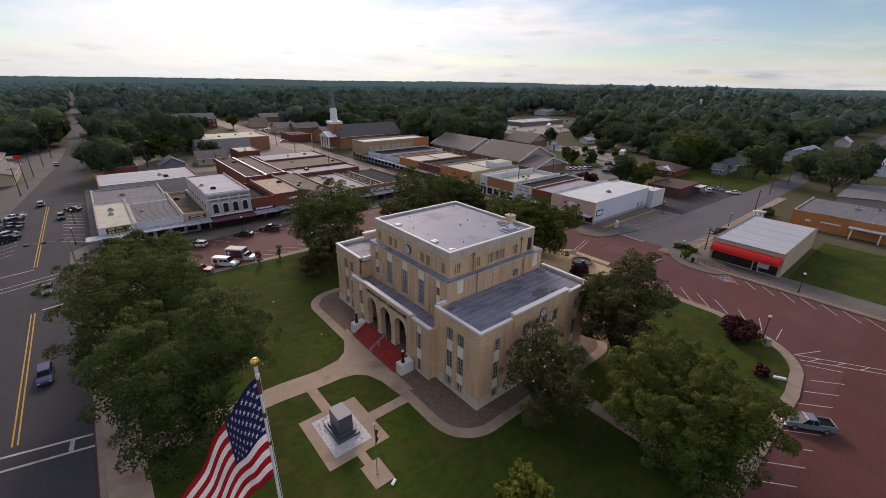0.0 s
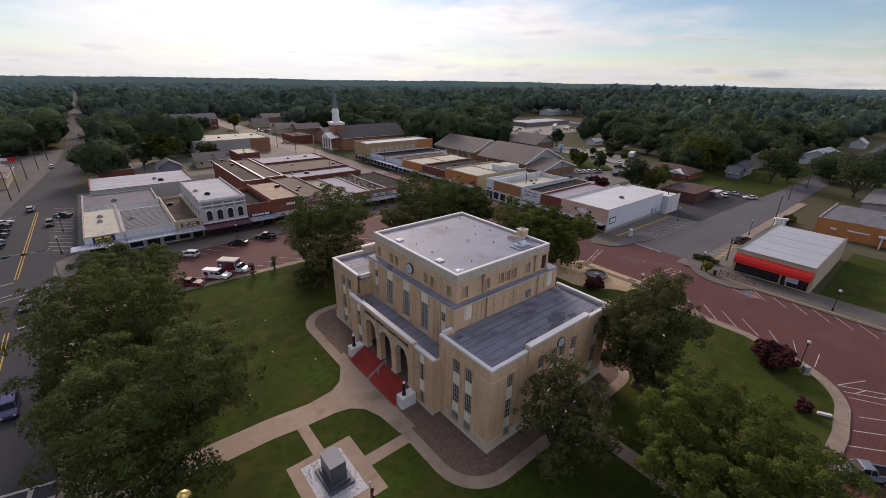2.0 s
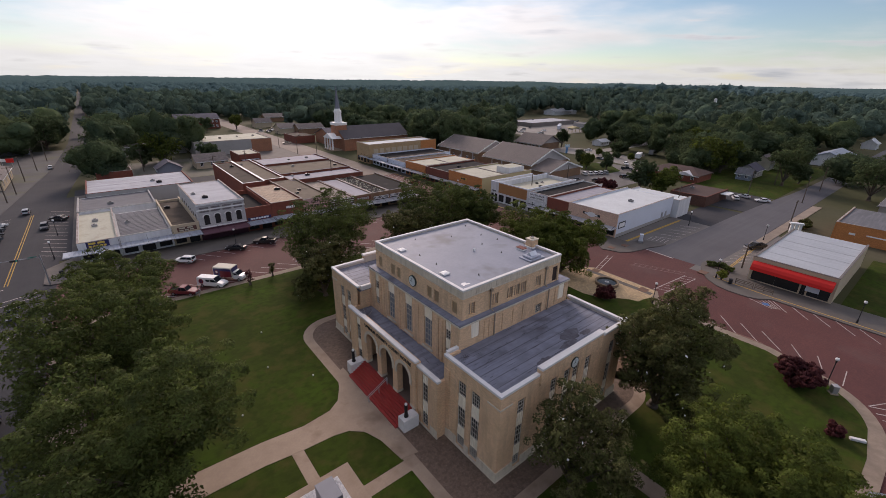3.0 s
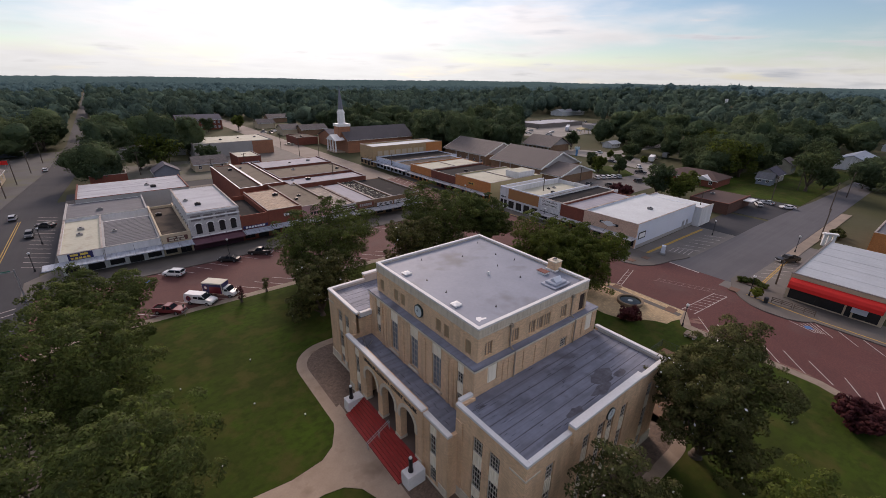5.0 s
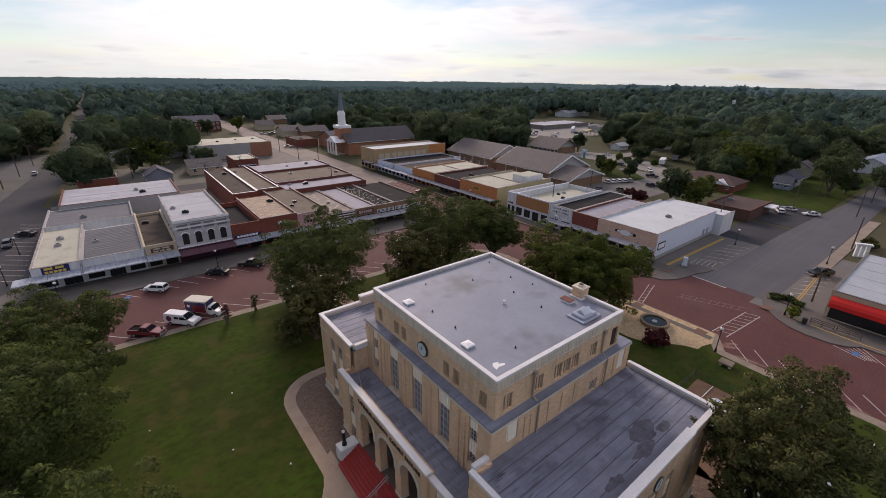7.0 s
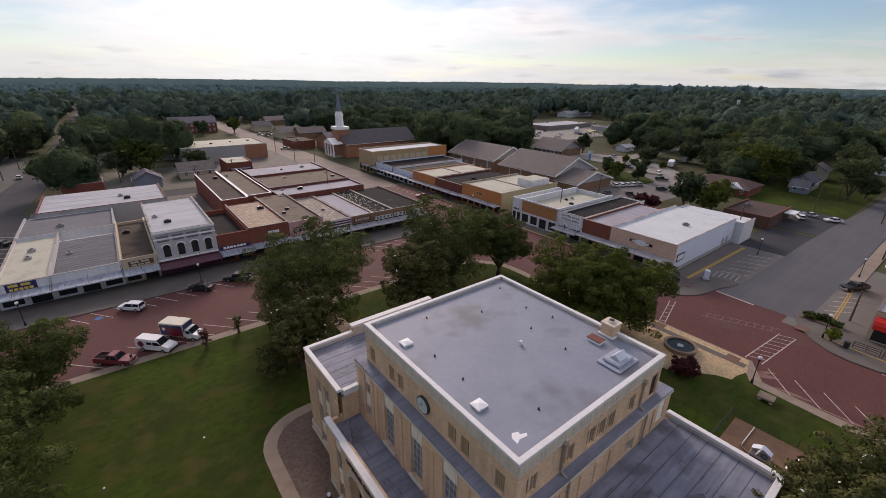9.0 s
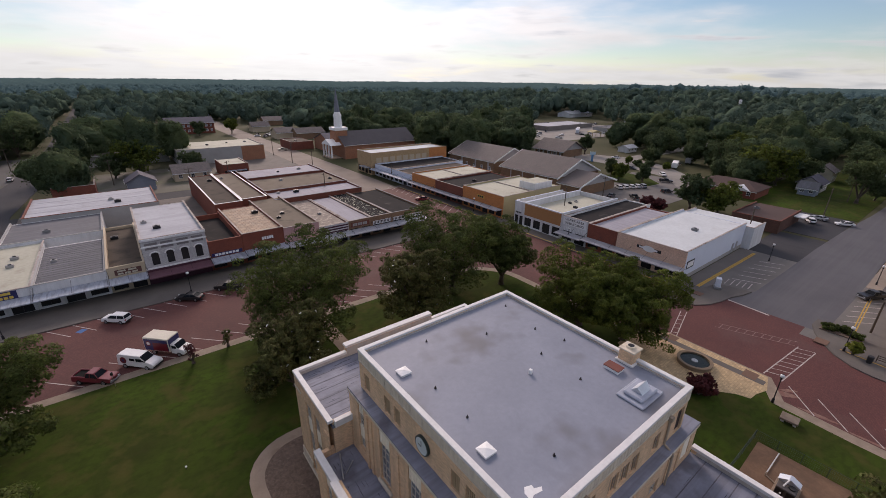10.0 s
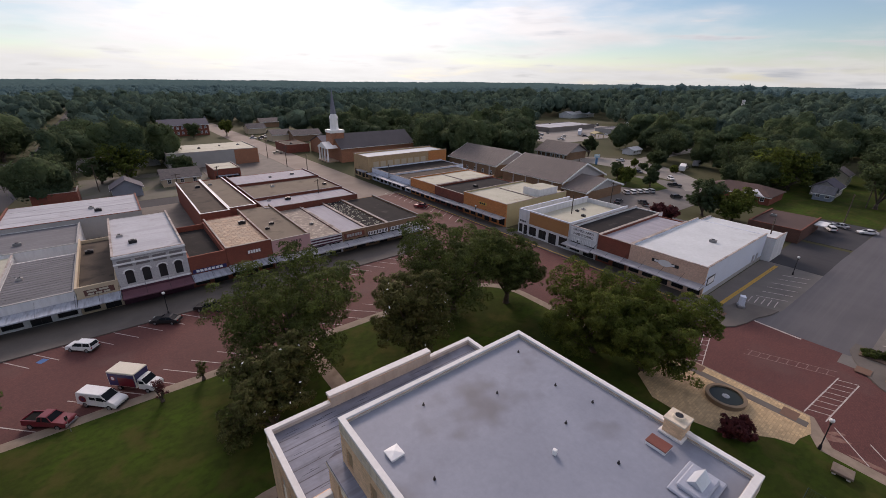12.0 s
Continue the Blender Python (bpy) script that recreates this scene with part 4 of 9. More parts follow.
    part("hour_pointer", boxes((-0.3, 0.02, -0.025, 0.025, 0.188, 0.198)), M_black, clock)
    # stone trims
    bm = bmesh.new()
    for side in (WEST, out_side):
        m, w = face(side, *W)
        cut = [(u0 - 0.06 + 0.08, u1 + 0.06 + 0.08, 0.44, 1.3) for u0, u1, _, _ in opening_list(side, W, holes if side == WEST else sholes)]
        facade(bm, m @ Matrix.Translation((-0.08, -0.1, 0)), w + 0.16, 0.0, 1.3, cut, 0.098)
        facade(bm, m @ Matrix.Translation((-0.16, -0.18, 0)), w + 0.32, 0.0, 0.26, (), 0.079)
    part("plinth", bm, M_stone, court, "cream stone plinth at the ground")
    bm = bmesh.new()
    for side in (WEST, out_side):
        m, w = face(side, *W)
        near = w - 1.6 if (side == WEST) == (s < 0) else -0.05
        for v in box(bm, near, near + 1.65, -0.06, 0.02, 8.85, 9.0):
            v.co = m @ v.co
    part("corner_trim", bm, M_stone, court, "cream stone trim at the corner")
    bm = boxes((WX[0] - 0.12, WX[0] + 0.02, yi + s * 0.1, yi + s * 0.95, 1.3, 9.0)) if s > 0 else boxes((WX[0] - 0.12, WX[0] + 0.02, yi - 0.95, yi - 0.1, 1.3, 9.0))
    part("corner_pilaster", bm, M_brick, court)

# entrance porch with three arches
PX = (-4.2, TX[0])
PY = (YC - 9.7, YC + 9.7)
PC = YC - 0.15


def arch_wall(bm, x0, x1, y0, y1, z0, z1, centres, r, spring, seg=14):
    """A wall facing west and east, pierced by round arches that start at z0."""
    ys = [y0]
    for c in sorted(centres):
        ys += [c - r, c + r]
    ys.append(y1)
    for i in range(0, len(ys) - 1, 2):
        box(bm, x0, x1, ys[i], ys[i + 1], z0, z1)
    for c in centres:
        pts = [(c + r * math.cos(math.pi * i / seg), spring + r * math.sin(math.pi * i / seg)) for i in range(seg + 1)]
        for x, flip in ((x0, 1), (x1, -1)):
            for (ya, za), (yb, zb) in zip(pts, pts[1:]):
                q = [bm.verts.new((x, ya, za)), bm.verts.new((x, ya, z1)), bm.verts.new((x, yb, z1)), bm.verts.new((x, yb, zb))]
                bm.faces.new(q[::flip])
        for (ya, za), (yb, zb) in zip(pts, pts[1:]):
            bm.faces.new([bm.verts.new(p) for p in ((x0, ya, za), (x1, ya, za), (x1, yb, zb), (x0, yb, zb))])
        box(bm, x0, x1, c - r, c + r, z1 - 0.02, z1)


ARCHES = (PC + 3.6, PC, PC - 3.6)
FLOOR = 1.6
bm = bmesh.new()
arch_wall(bm, PX[0], PX[0] + 0.75, PC - 6.0, PC + 6.0, 0.0, 8.05, ARCHES, 1.32, 5.25)
bmesh.ops.remove_doubles(bm, verts=bm.verts[:], dist=0.001)
part("porch_wall", bm, M_brick, court, "tan brick arcade of three round arches")
for c in ARCHES:
    bm = bmesh.new()
    seg, r0, r1 = 16, 1.30, 1.68
    path = [(1, FLOOR + 3.1)] + [(math.cos(math.pi * i / seg), 5.25 + math.sin(math.pi * i / seg)) for i in range(seg + 1)] + [(-1, FLOOR + 3.1)]
    pt = lambda k, r: (c + k[0] * r, 5.25 + (k[1] - 5.25) * (r if k[1] > 5.25 else 1.0))
    for a, b in zip(path, path[1:]):
        p = [pt(a, r0), pt(a, r1), pt(b, r1), pt(b, r0)]
        lo, hi = [bm.verts.new((PX[0] - 0.09, *q)) for q in p], [bm.verts.new((PX[0] + 0.02, *q)) for q in p]
        bm.faces.new(lo)
        for i in range(4):
            bm.faces.new((lo[i], lo[(i + 1) % 4], hi[(i + 1) % 4], hi[i]))
    bmesh.ops.remove_doubles(bm, verts=bm.verts[:], dist=0.001)
    part("arch_surround", bm, M_stone, court, "pale stone surround of the arch")
    door = part("entrance_door", boxes((-1.15, -1.05, c - 1.2, c + 1.2, FLOOR, 5.2)), material("entrance_doors", (0.07, 0.045, 0.035), rough=0.4) if "entrance_doors" not in bpy.data.materials else bpy.data.materials["entrance_doors"], court, "dark entrance doors behind the arch")
    part("pane", boxes((-1.17, -1.152, c - 0.95, c - 0.1, FLOOR + 0.4, 4.6), (-1.17, -1.152, c + 0.1, c + 0.95, FLOOR + 0.4, 4.6)), M_glass, door)
for i in range(4):
    c = PC + 5.4 - 3.6 * i
    part("pier_base", soft_box(PX[0] - 0.07, PX[0] + 0.8, c - 0.52, c + 0.52, FLOOR - 0.02, FLOOR + 0.32, 0.02), M_stone, court)
for s in (-1, 1):
    y0, y1 = sorted((PC + s * 6.01, YC + s * 9.7))
    D = (PX[0] + 0.25, PX[1], y0, y1)
    c = PC + s * 7.4
    walls(court, "porch_side_wall", *D, 0.0, 7.55, M_brick, {WEST: opening_list(WEST, D, [(c, 1.05, 0.4, 7.3)])}, sides=(WEST, SOUTH if s < 0 else NORTH))
    walls(court, "porch_inner_wall", D[0] + 0.4, D[1], y0, y1, 0.0, 6.74, M_brick, sides=(NORTH if s < 0 else SOUTH,))
    fit_windows(WEST, D, [(c, 1.05, 3.7, 6.1), (c, 1.05, 0.4, 2.2)], 3, 4, M_glass)
    fit_panels(WEST, D, [(c, 1.05, 6.1, 7.3), (c, 1.05, 2.2, 3.7)], 3, 0.06)
    part("porch_coping", soft_box(D[0] - 0.1, D[0] + 0.45, y0 - 0.1, y1 + 0.1, 7.55, 7.85, 0.03), M_coping, court, "white porch coping")
    part("porch_plinth", boxes((D[0] - 0.1, D[0] + 0.02, y0 - 0.1, y1 + 0.1, 0, 0.39)), M_stone, court)
    part("porch_corner_base", boxes((D[0] - 0.06, D[0] + 0.02, (y0 if s < 0 else y1 - 1.2), (y0 + 1.2 if s < 0 else y1), 0.39, 1.2)), M_stone, court)
part("porch_coping", soft_box(PX[0] - 0.1, PX[0] + 0.5, PC - 6.1, PC + 6.1, 8.05, 8.3, 0.03), M_coping, court, "white raised porch coping")
part("porch_roof", soft_box(PX[0] + 0.5, PX[1] + 0.02, PY[0] + 0.3, PY[1] - 0.3, 6.75, 6.95, 0.02), M_roof_old, court, "dark felt porch roof")
part("porch_floor", boxes((PX[0] + 0.02, TX[0] - 0.02, PC - 5.95, PC + 5.95, 0.1, FLOOR - 0.004)), material("porch_tiles", (0.15, 0.11, 0.09), second=(0.11, 0.08, 0.065)), court, "dark tiled porch floor")
for word, off, wide in (("UPSHUR", -3.75, 2.6), ("COUNTY", -0.93, 2.6), ("COURT", 1.72, 2.2), ("HOUSE", 4.12, 2.1)):
    lettering("lettering", word, 0.6, M_black, court, turn(PX[0] - 0.03, PC, 7.35, -90) @ Matrix.Translation((off, 0, 0)), wide)
# roof odds and ends on the porch
part("roof_pipe", (lambda bm: (rod(bm, (-3.0, 15.2, 7.05), (-2.2, 17.6, 7.05), 0.06), rod(bm, (-2.6, 15.6, 7.02), (-1.6, 16.4, 7.02), 0.05), bm)[2])(bmesh.new()), M_steel, court)

# red steps, pedestals with lamps, handrail
for i in range(9):
    part("step", boxes((-7.0 + 0.31 * i, PX[0] + 0.015, PC - 5.6, PC + 5.6, 0.178 * i, 0.178 * (i + 1) - 0.006)), M_red, court, "red painted step")
for s in (-1, 1):
    c = PC + s * 6.15
    ped = part("pedestal", soft_box(-6.3, -4.3, c - 0.62, c + 0.62, 0.1, 1.75, 0.05), M_coping, court, "white painted stair pedestal")
    bm = bmesh.new()
    for r, a, b in ((0.26, 1.75, 1.95), (0.19, 1.95, 3.2), (0.22, 3.2, 3.35)):
        tube(bm, -5.6, c, a, b, r, n=14)
    post = part("lamp_post", bm, M_black, ped, "black iron lamp standard")
    bm = bmesh.new()
    bmesh.ops.create_uvsphere(bm, u_segments=12, v_segments=8, radius=0.17, matrix=Matrix.Translation((-5.6, c, 3.45)))
    part("lamp_globe", bm, M_white, ped, "white glass lamp globe", smooth=True)
bm = bmesh.new()
for o in (-0.12, 0.12):
    rod(bm, (-7.1, PC - 0.2 + o, 1.0), (-4.3, PC - 0.2 + o, 2.55), 0.035)
    for x, z in ((-7.0, 0.16), (-5.6, 0.9), (-4.4, 1.6)):
        rod(bm, (x, PC - 0.2 + o, z), (x, PC - 0.2 + o, z + 0.9), 0.03)
part("handrail", bm, M_steel, court, "double steel handrail down the steps")
# front clock
clock = part("clock", (lambda bm: (tube(bm, 0, 0, 0, 0.18, 0.7, n=28), bm)[1])(bmesh.new()), M_rim, court, "round wall clock with a dark rim", m=pose(0.0, YC + 0.1, 14.2, 0, -90, 0))
part("clock_face", (lambda bm: (tube(bm, 0, 0, 0.181, 0.195, 0.6, n=28), bm)[1])(bmesh.new()), M_dial, clock)
part("minute_pointer", boxes((-0.03, 0.4, -0.03, 0.03, 0.196, 0.206)), M_black, clock)
part("hour_pointer", boxes((-0.03, 0.03, -0.02, 0.3, 0.208, 0.218)), M_black, clock)
# downpipes on the south side
for x in (4.0, 13.3):
    bm = bmesh.new()
    rod(bm, (x, UY[0] - 0.12, 15.5), (x, UY[0] - 0.12, 13.3), 0.08)
    rod(bm, (x, UY[0] - 0.12, 13.3), (x + 0.2, TY[0] - 0.12, 12.75), 0.08)
    rod(bm, (x + 0.2, TY[0] - 0.12, 12.75), (x + 0.2, TY[0] - 0.12, 9.95), 0.08)
    box(bm, x - 0.16, x + 0.16, UY[0] - 0.28, UY[0] - 0.01, 15.3, 15.6)
    part("downpipe", bm, M_pipe, court, "brown painted downpipe")

# roof equipment, each standing on the roof
for x, y in ((1.45, 13.25), (1.45, 4.7)):
    sk = thing("skylight", turn(x, y, 16.2) @ Matrix.Diagonal((0.82, 0.82, 0.8, 1)), "white pyramid skylight on the grey roof", "skylight", "roof skylights")
    part("curb", soft_box(-0.5, 0.5, -0.5, 0.5, 0, 0.22, 0.02), M_white, sk)
    bm = bmesh.new()
    tube(bm, 0, 0, 0.22, 0.36, 0.75, 0.06, 4)
    bmesh.ops.rotate(bm, verts=bm.verts[:], cent=(0, 0, 0), matrix=Matrix.Rotation(radians(45), 3, "Z"))
    part("dome", bm, M_white, sk, "white faceted dome")
for x, y in ((5.0, 15.4), (9.6, 13.3), (13.4, 11.4), (14.0, 8.85), (11.1, 8.8), (11.0, 5.2), (2.3, 10.6), (2.3, 7.3), (4.3, 2.2), (14.2, 15.6)):
    solid("vent_pipe", (lambda bm: (tube(bm, 0, 0, 0, 0.05, 0.09), tube(bm, 0, 0, 0.05, 0.2, 0.04), bm)[2])(bmesh.new()), M_black, "short dark vent pipe on the roof", "vent pipe", "roof vent pipes", m=turn(x, y, 16.2))
solid("roof_vent", soft_box(-0.12, 0.12, -0.12, 0.12, 0, 0.38, 0.03), M_white, "small white roof vent", "vent", m=turn(8.65, 7.75, 16.2, 20))
hatch = thing("roof_hatch", turn(13.9, 4.45, 16.2) @ Matrix.Diagonal((0.76, 0.76, 0.8, 1)), "roof hatch with a rusty red lid", "roof hatch")
part("curb", soft_box(-0.5, 0.5, -0.75, 0.75, 0, 0.3, 0.02), M_white, hatch)
part("lid", soft_box(-0.56, 0.56, -0.8, 0.8, 0.3, 0.38, 0.02), M_rust, hatch, "rusty red lid")
chim = thing("chimney", turn(15.75, 4.35, 16.2) @ Matrix.Diagonal((0.74, 0.74, 0.78, 1)), "tan brick chimney with a white cap on the parapet", "chimney")
part("shaft", soft_box(-0.75, 0.75, -0.75, 0.75, 0, 1.35, 0.02), M_brick, chim)
part("base_flashing", soft_box(-0.95, 0.95, -0.95, 0.95, 0, 0.2, 0.03), M_coping, chim)
part("cap", soft_box(-0.85, 0.85, -0.85, 0.85, 1.35, 1.5, 0.03), M_stone, chim, "cream stone cap")
bm = bmesh.new()
tube(bm, 0, 0, 1.5, 1.72, 0.48, 0.42, 20)
part("flue_ring", bm, M_stone, chim)
bm = bmesh.new()
tube(bm, 0, 0, 1.72, 1.75, 0.3, 0.3, 20)
# solid disc; the darkness inside the flue is painted as black
part("flue", bm, M_black, chim, "black disc painted as the dark flue opening")
ac = thing("roof_unit", turn(12.9, 1.9, 16.2), "boxy grey roof air unit with a sheet-metal hood", "air unit")
M_unit = material("pale_coated_metal", (0.36, 0.39, 0.46), second=(0.28, 0.3, 0.36), rough=0.5)
part("base", soft_box(-1.35, 1.35, -0.95, 0.95, 0, 0.16, 0.06), M_unit, ac)
part("body", soft_box(-1.0, 1.0, -0.7, 0.7, 0.16, 0.42, 0.08), M_unit, ac)
bm = bmesh.new()
v = [bm.verts.new(p) for p in ((-0.52, -0.4, 0.42), (0.52, -0.4, 0.42), (0.52, 0.4, 0.42), (-0.52, 0.4, 0.42), (-0.6, 0, 0.86), (0.6, 0, 0.86))]
for f in ((0, 1, 5, 4), (2, 3, 4, 5), (1, 2, 5), (3, 0, 4), (0, 3, 2, 1)):
    bm.faces.new([v[i] for i in f])
part("hood", bm, M_tin, ac, "bright peaked sheet-metal hood")

# worn white patch on the membrane
solid("roof_patch", (lambda bm: (prism(bm, [(1.2, 1.15), (1.55, 1.3), (2.1, 1.2), (2.25, 1.38), (1.85, 1.55), (1.9, 1.75), (1.5, 1.9), (1.25, 1.65)], 16.2, 16.206), bm)[1])(bmesh.new()), M_white, "ragged white patch on the grey roof", "roof patch")

# felt laps and tar streaks on the low roofs
M_tar = material("black_roof_tar", (0.022, 0.022, 0.028), second=(0.05, 0.05, 0.06), rough=0.6)
rng = random.Random(41)
for y0, y1 in ((WY[0] + 0.4, TY[0]), (TY[1], WY[1] - 0.4)):
    n = int((y1 - y0) / 0.95)
    for i in range(1, n):
        y = y0 + (y1 - y0) * i / n
        part("felt_lap", boxes((WX[0] + 0.4, WX[1] - 0.4, y - 0.035, y + 0.035, 9.945, 9.957)), M_lap, court, "dark felt seam")
    bm = bmesh.new()
    for i in range(56):
        x = WX[0] + 0.8 + rng.random() ** 1.7 * (WX[1] - WX[0] - 3.6)
        y, ln, w = rng.uniform(y0 + 0.2, y1 - 0.2), rng.uniform(0.25, 1.5), rng.uniform(0.008, 0.03)
        prism(bm, [(x, y), (x + ln * 0.5, y - w * rng.uniform(0.5, 1)), (x + ln, y + w * 0.2), (x + ln * 0.6, y + w), (x + ln * 0.2, y + w * 0.7)], 9.94, 9.962)
    tagged(part("tar_streak", bm, M_tar, court, "thin black tar streaks on the felt"), kind="stuff")
M_soot = material("sooty_roof_stain", (0.075, 0.072, 0.085), second=(0.15, 0.15, 0.18), amount=0.9, scale=1.6, grain=6.0, rough=0.8)
for k, (x, y, rx, ry, n) in enumerate(((11.2, -5.9, 1.7, 0.9, 17), (9.4, -6.9, 1.4, 0.55, 13), (12.9, -6.6, 0.9, 0.5, 11), (5.2, -7.1, 1.1, 0.4, 12), (1.2, 20.4, 1.2, 0.7, 13))):
    prism(bm2 := bmesh.new(), [(x + rx * math.cos(a) * rng.uniform(0.6, 1.2), y + ry * math.sin(a) * rng.uniform(0.6, 1.25)) for a in [2 * math.pi * i / n for i in range(n)]], 9.94, 9.953 + 0.001 * k)
    part("roof_stain", bm2, M_soot, court, "dark sooty stain on the felt")
bm = bmesh.new()
for i in range(46):
    y, x = rng.uniform(PY[0] + 0.5, PY[1] - 0.9), rng.uniform(PX[0] + 0.8, PX[1] - 0.5)
    ln, w = rng.uniform(0.3, 1.2), rng.uniform(0.01, 0.035)
    prism(bm, [(x, y), (x + w, y + ln * 0.4), (x + w * 0.4, y + ln), (x - w * 0.5, y + ln * 0.5)], 6.94, 6.962)
tagged(part("tar_streak", bm, M_tar, court, "thin black tar streaks on the felt"), kind="stuff")

# ---- shops and houses ----
def paint(name, color, second=None, **k):
    return bpy.data.materials.get(name) or material(name, color, second=second, **k)


def brickwork(name, color, second=None):
    return paint(name, color, second, amount=0.8, scale=0.4, grain=8.0, bricks=(0.24, 0.085, (0.85, 0.85, 0.85), 0.012, False))


B_red = brickwork("red_brick", (0.24, 0.075, 0.048), (0.17, 0.055, 0.038))
B_dark = brickwork("dark_red_brick", (0.21, 0.068, 0.045), (0.145, 0.05, 0.036))
B_orange = brickwork("orange_brick", (0.56, 0.225, 0.078), (0.45, 0.18, 0.065))
B_church = brickwork("rosy_brown_brick", (0.36, 0.17, 0.10), (0.28, 0.13, 0.08))
B_tan = brickwork("buff_brick", (0.46, 0.325, 0.18), (0.37, 0.26, 0.15))
B_brown = brickwork("brown_brick", (0.27, 0.165, 0.10), (0.2, 0.12, 0.075))
B_white = brickwork("white_painted_brick", (0.54, 0.53, 0.54), (0.42, 0.41, 0.42))
B_pink = brickwork("pinkish_stone_front", (0.72, 0.50, 0.38), (0.58, 0.39, 0.29))
P_white = paint("white_stucco", (0.68, 0.68, 0.68), (0.55, 0.55, 0.56), streak=((1.2, 1.2, 0.2), (0.4, 0.4, 0.4), 0.4))
P_blue_white = paint("cool_white_wall", (0.62, 0.66, 0.74), (0.54, 0.58, 0.66), scale=0.2)
P_tan = paint("tan_stucco", (0.50, 0.41, 0.29), (0.42, 0.34, 0.24))
P_purple = paint("maroon_shopfront", (0.09, 0.035, 0.05))
P_yellow = paint("olive_wall", (0.42, 0.36, 0.2), (0.34, 0.29, 0.17))
P_pink = paint("pink_sign_wall", (0.5, 0.3, 0.29), (0.42, 0.26, 0.25))
P_redawn = paint("red_awning_cloth", (0.62, 0.022, 0.016), (0.52, 0.02, 0.015), rough=0.7)
P_navy = paint("navy_sign", (0.03, 0.03, 0.11), rough=0.5)
P_grey = paint("grey_wall", (0.36, 0.35, 0.335), (0.28, 0.27, 0.26))
R_white = paint("white_roof_coating", (0.57, 0.60, 0.61), (0.45, 0.475, 0.485), scale=0.2, grain=2.0, stains=(0.3, (0.36, 0.35, 0.35), 0.7, 0.62))
R_pale = paint("dull_white_roof", (0.43, 0.44, 0.47), (0.33, 0.335, 0.36), scale=0.2, grain=2.0, streak=((0.05, 0.5, 1), (0.30, 0.30, 0.33), 0.7), stains=(0.3, (0.27, 0.26, 0.26), 0.7, 0.6))
R_cream = paint("cream_roof_coating", (0.46, 0.45, 0.36), (0.34, 0.33, 0.26), scale=0.25, grain=2.0, stains=(0.25, (0.28, 0.24, 0.19), 0.8, 0.58))
R_grey = paint("grey_roof_sheet", (0.13, 0.132, 0.142), (0.085, 0.088, 0.097), scale=0.15, grain=2.0, streak=((0.15, 1.6, 1), (0.17, 0.17, 0.19), 0.7))
R_dark = paint("dark_tar_roof", (0.022, 0.021, 0.022), (0.036, 0.033, 0.032), scale=0.25, grain=3.0, rough=0.95, spec=0.1, stains=(0.4, (0.085, 0.078, 0.072), 0.6, 0.6))
R_brown = paint("brown_gravel_roof", (0.105, 0.085, 0.068), (0.062, 0.052, 0.044), scale=0.25, grain=4.0, rough=0.95, spec=0.1, stains=(0.22, (0.04, 0.035, 0.032), 0.9, 0.54))
R_tan = paint("tan_gravel_roof", (0.21, 0.175, 0.135), (0.15, 0.125, 0.1), scale=0.2, grain=4.0, rough=0.95, spec=0.1, stains=(0.3, (0.1, 0.085, 0.07), 0.8, 0.56))
R_rust = paint("patched_rusty_roof", (0.42, 0.34, 0.26), (0.26, 0.15, 0.09), scale=0.9, grain=4.0, bricks=(1.2, 0.9, (0.5, 0.42, 0.36), 0.05, True))
R_lilac = paint("lilac_grey_roof", (0.34, 0.335, 0.375), (0.25, 0.24, 0.27), scale=0.2, grain=2.0, streak=((2.0, 0.15, 1), (0.25, 0.23, 0.25), 0.6))
R_rubble = paint("rubble_roof", (0.25, 0.21, 0.175), (0.12, 0.10, 0.085), scale=0.8, grain=4.0, stains=(1.3, (0.46, 0.40, 0.34), 0.9, 0.52))
R_shingle = paint("grey_brown_shingles", (0.16, 0.138, 0.132), (0.12, 0.104, 0.1), scale=0.3, grain=5.0, bricks=(0.9, 0.3, (0.7, 0.7, 0.7), 0.03, True))
R_slate = paint("dark_blue_shingles", (0.085, 0.082, 0.105), (0.065, 0.06, 0.08), scale=0.3, grain=5.0)
R_redtile = paint("dark_brown_shingles", (0.085, 0.052, 0.045), (0.062, 0.04, 0.036), scale=0.3, grain=5.0)
R_metal = paint("pale_metal_roof", (0.46, 0.48, 0.5), (0.36, 0.38, 0.4), rough=0.5, metal=0.2, scale=0.1, grain=1.5, streak=((2.2, 0.1, 1), (0.3, 0.31, 0.33), 0.5))
C_metal = paint("canopy_metal", (0.40, 0.41, 0.44), (0.24, 0.24, 0.26), rough=0.5, scale=0.8, streak=((2.5, 0.3, 1), (0.22, 0.22, 0.24), 0.7))
C_maroon = paint("maroon_canopy", (0.15, 0.07, 0.09), (0.10, 0.045, 0.06), rough=0.6, scale=0.8)
C_blue = paint("pale_blue_canopy", (0.40, 0.44, 0.51), (0.25, 0.28, 0.33), rough=0.5, scale=0.8, streak=((2.2, 0.3, 1), (0.17, 0.18, 0.2), 0.8))
K_worn = paint("worn_coping", (0.46, 0.41, 0.37), (0.20, 0.155, 0.135), amount=0.95, scale=0.35, grain=5.0, stains=(0.5, (0.16, 0.11, 0.09), 0.8, 0.52))
P_unit = paint("dull_unit_metal", (0.22, 0.22, 0.22), (0.15, 0.15, 0.15), rough=0.7)
FN, FE = 79.5, 70.0


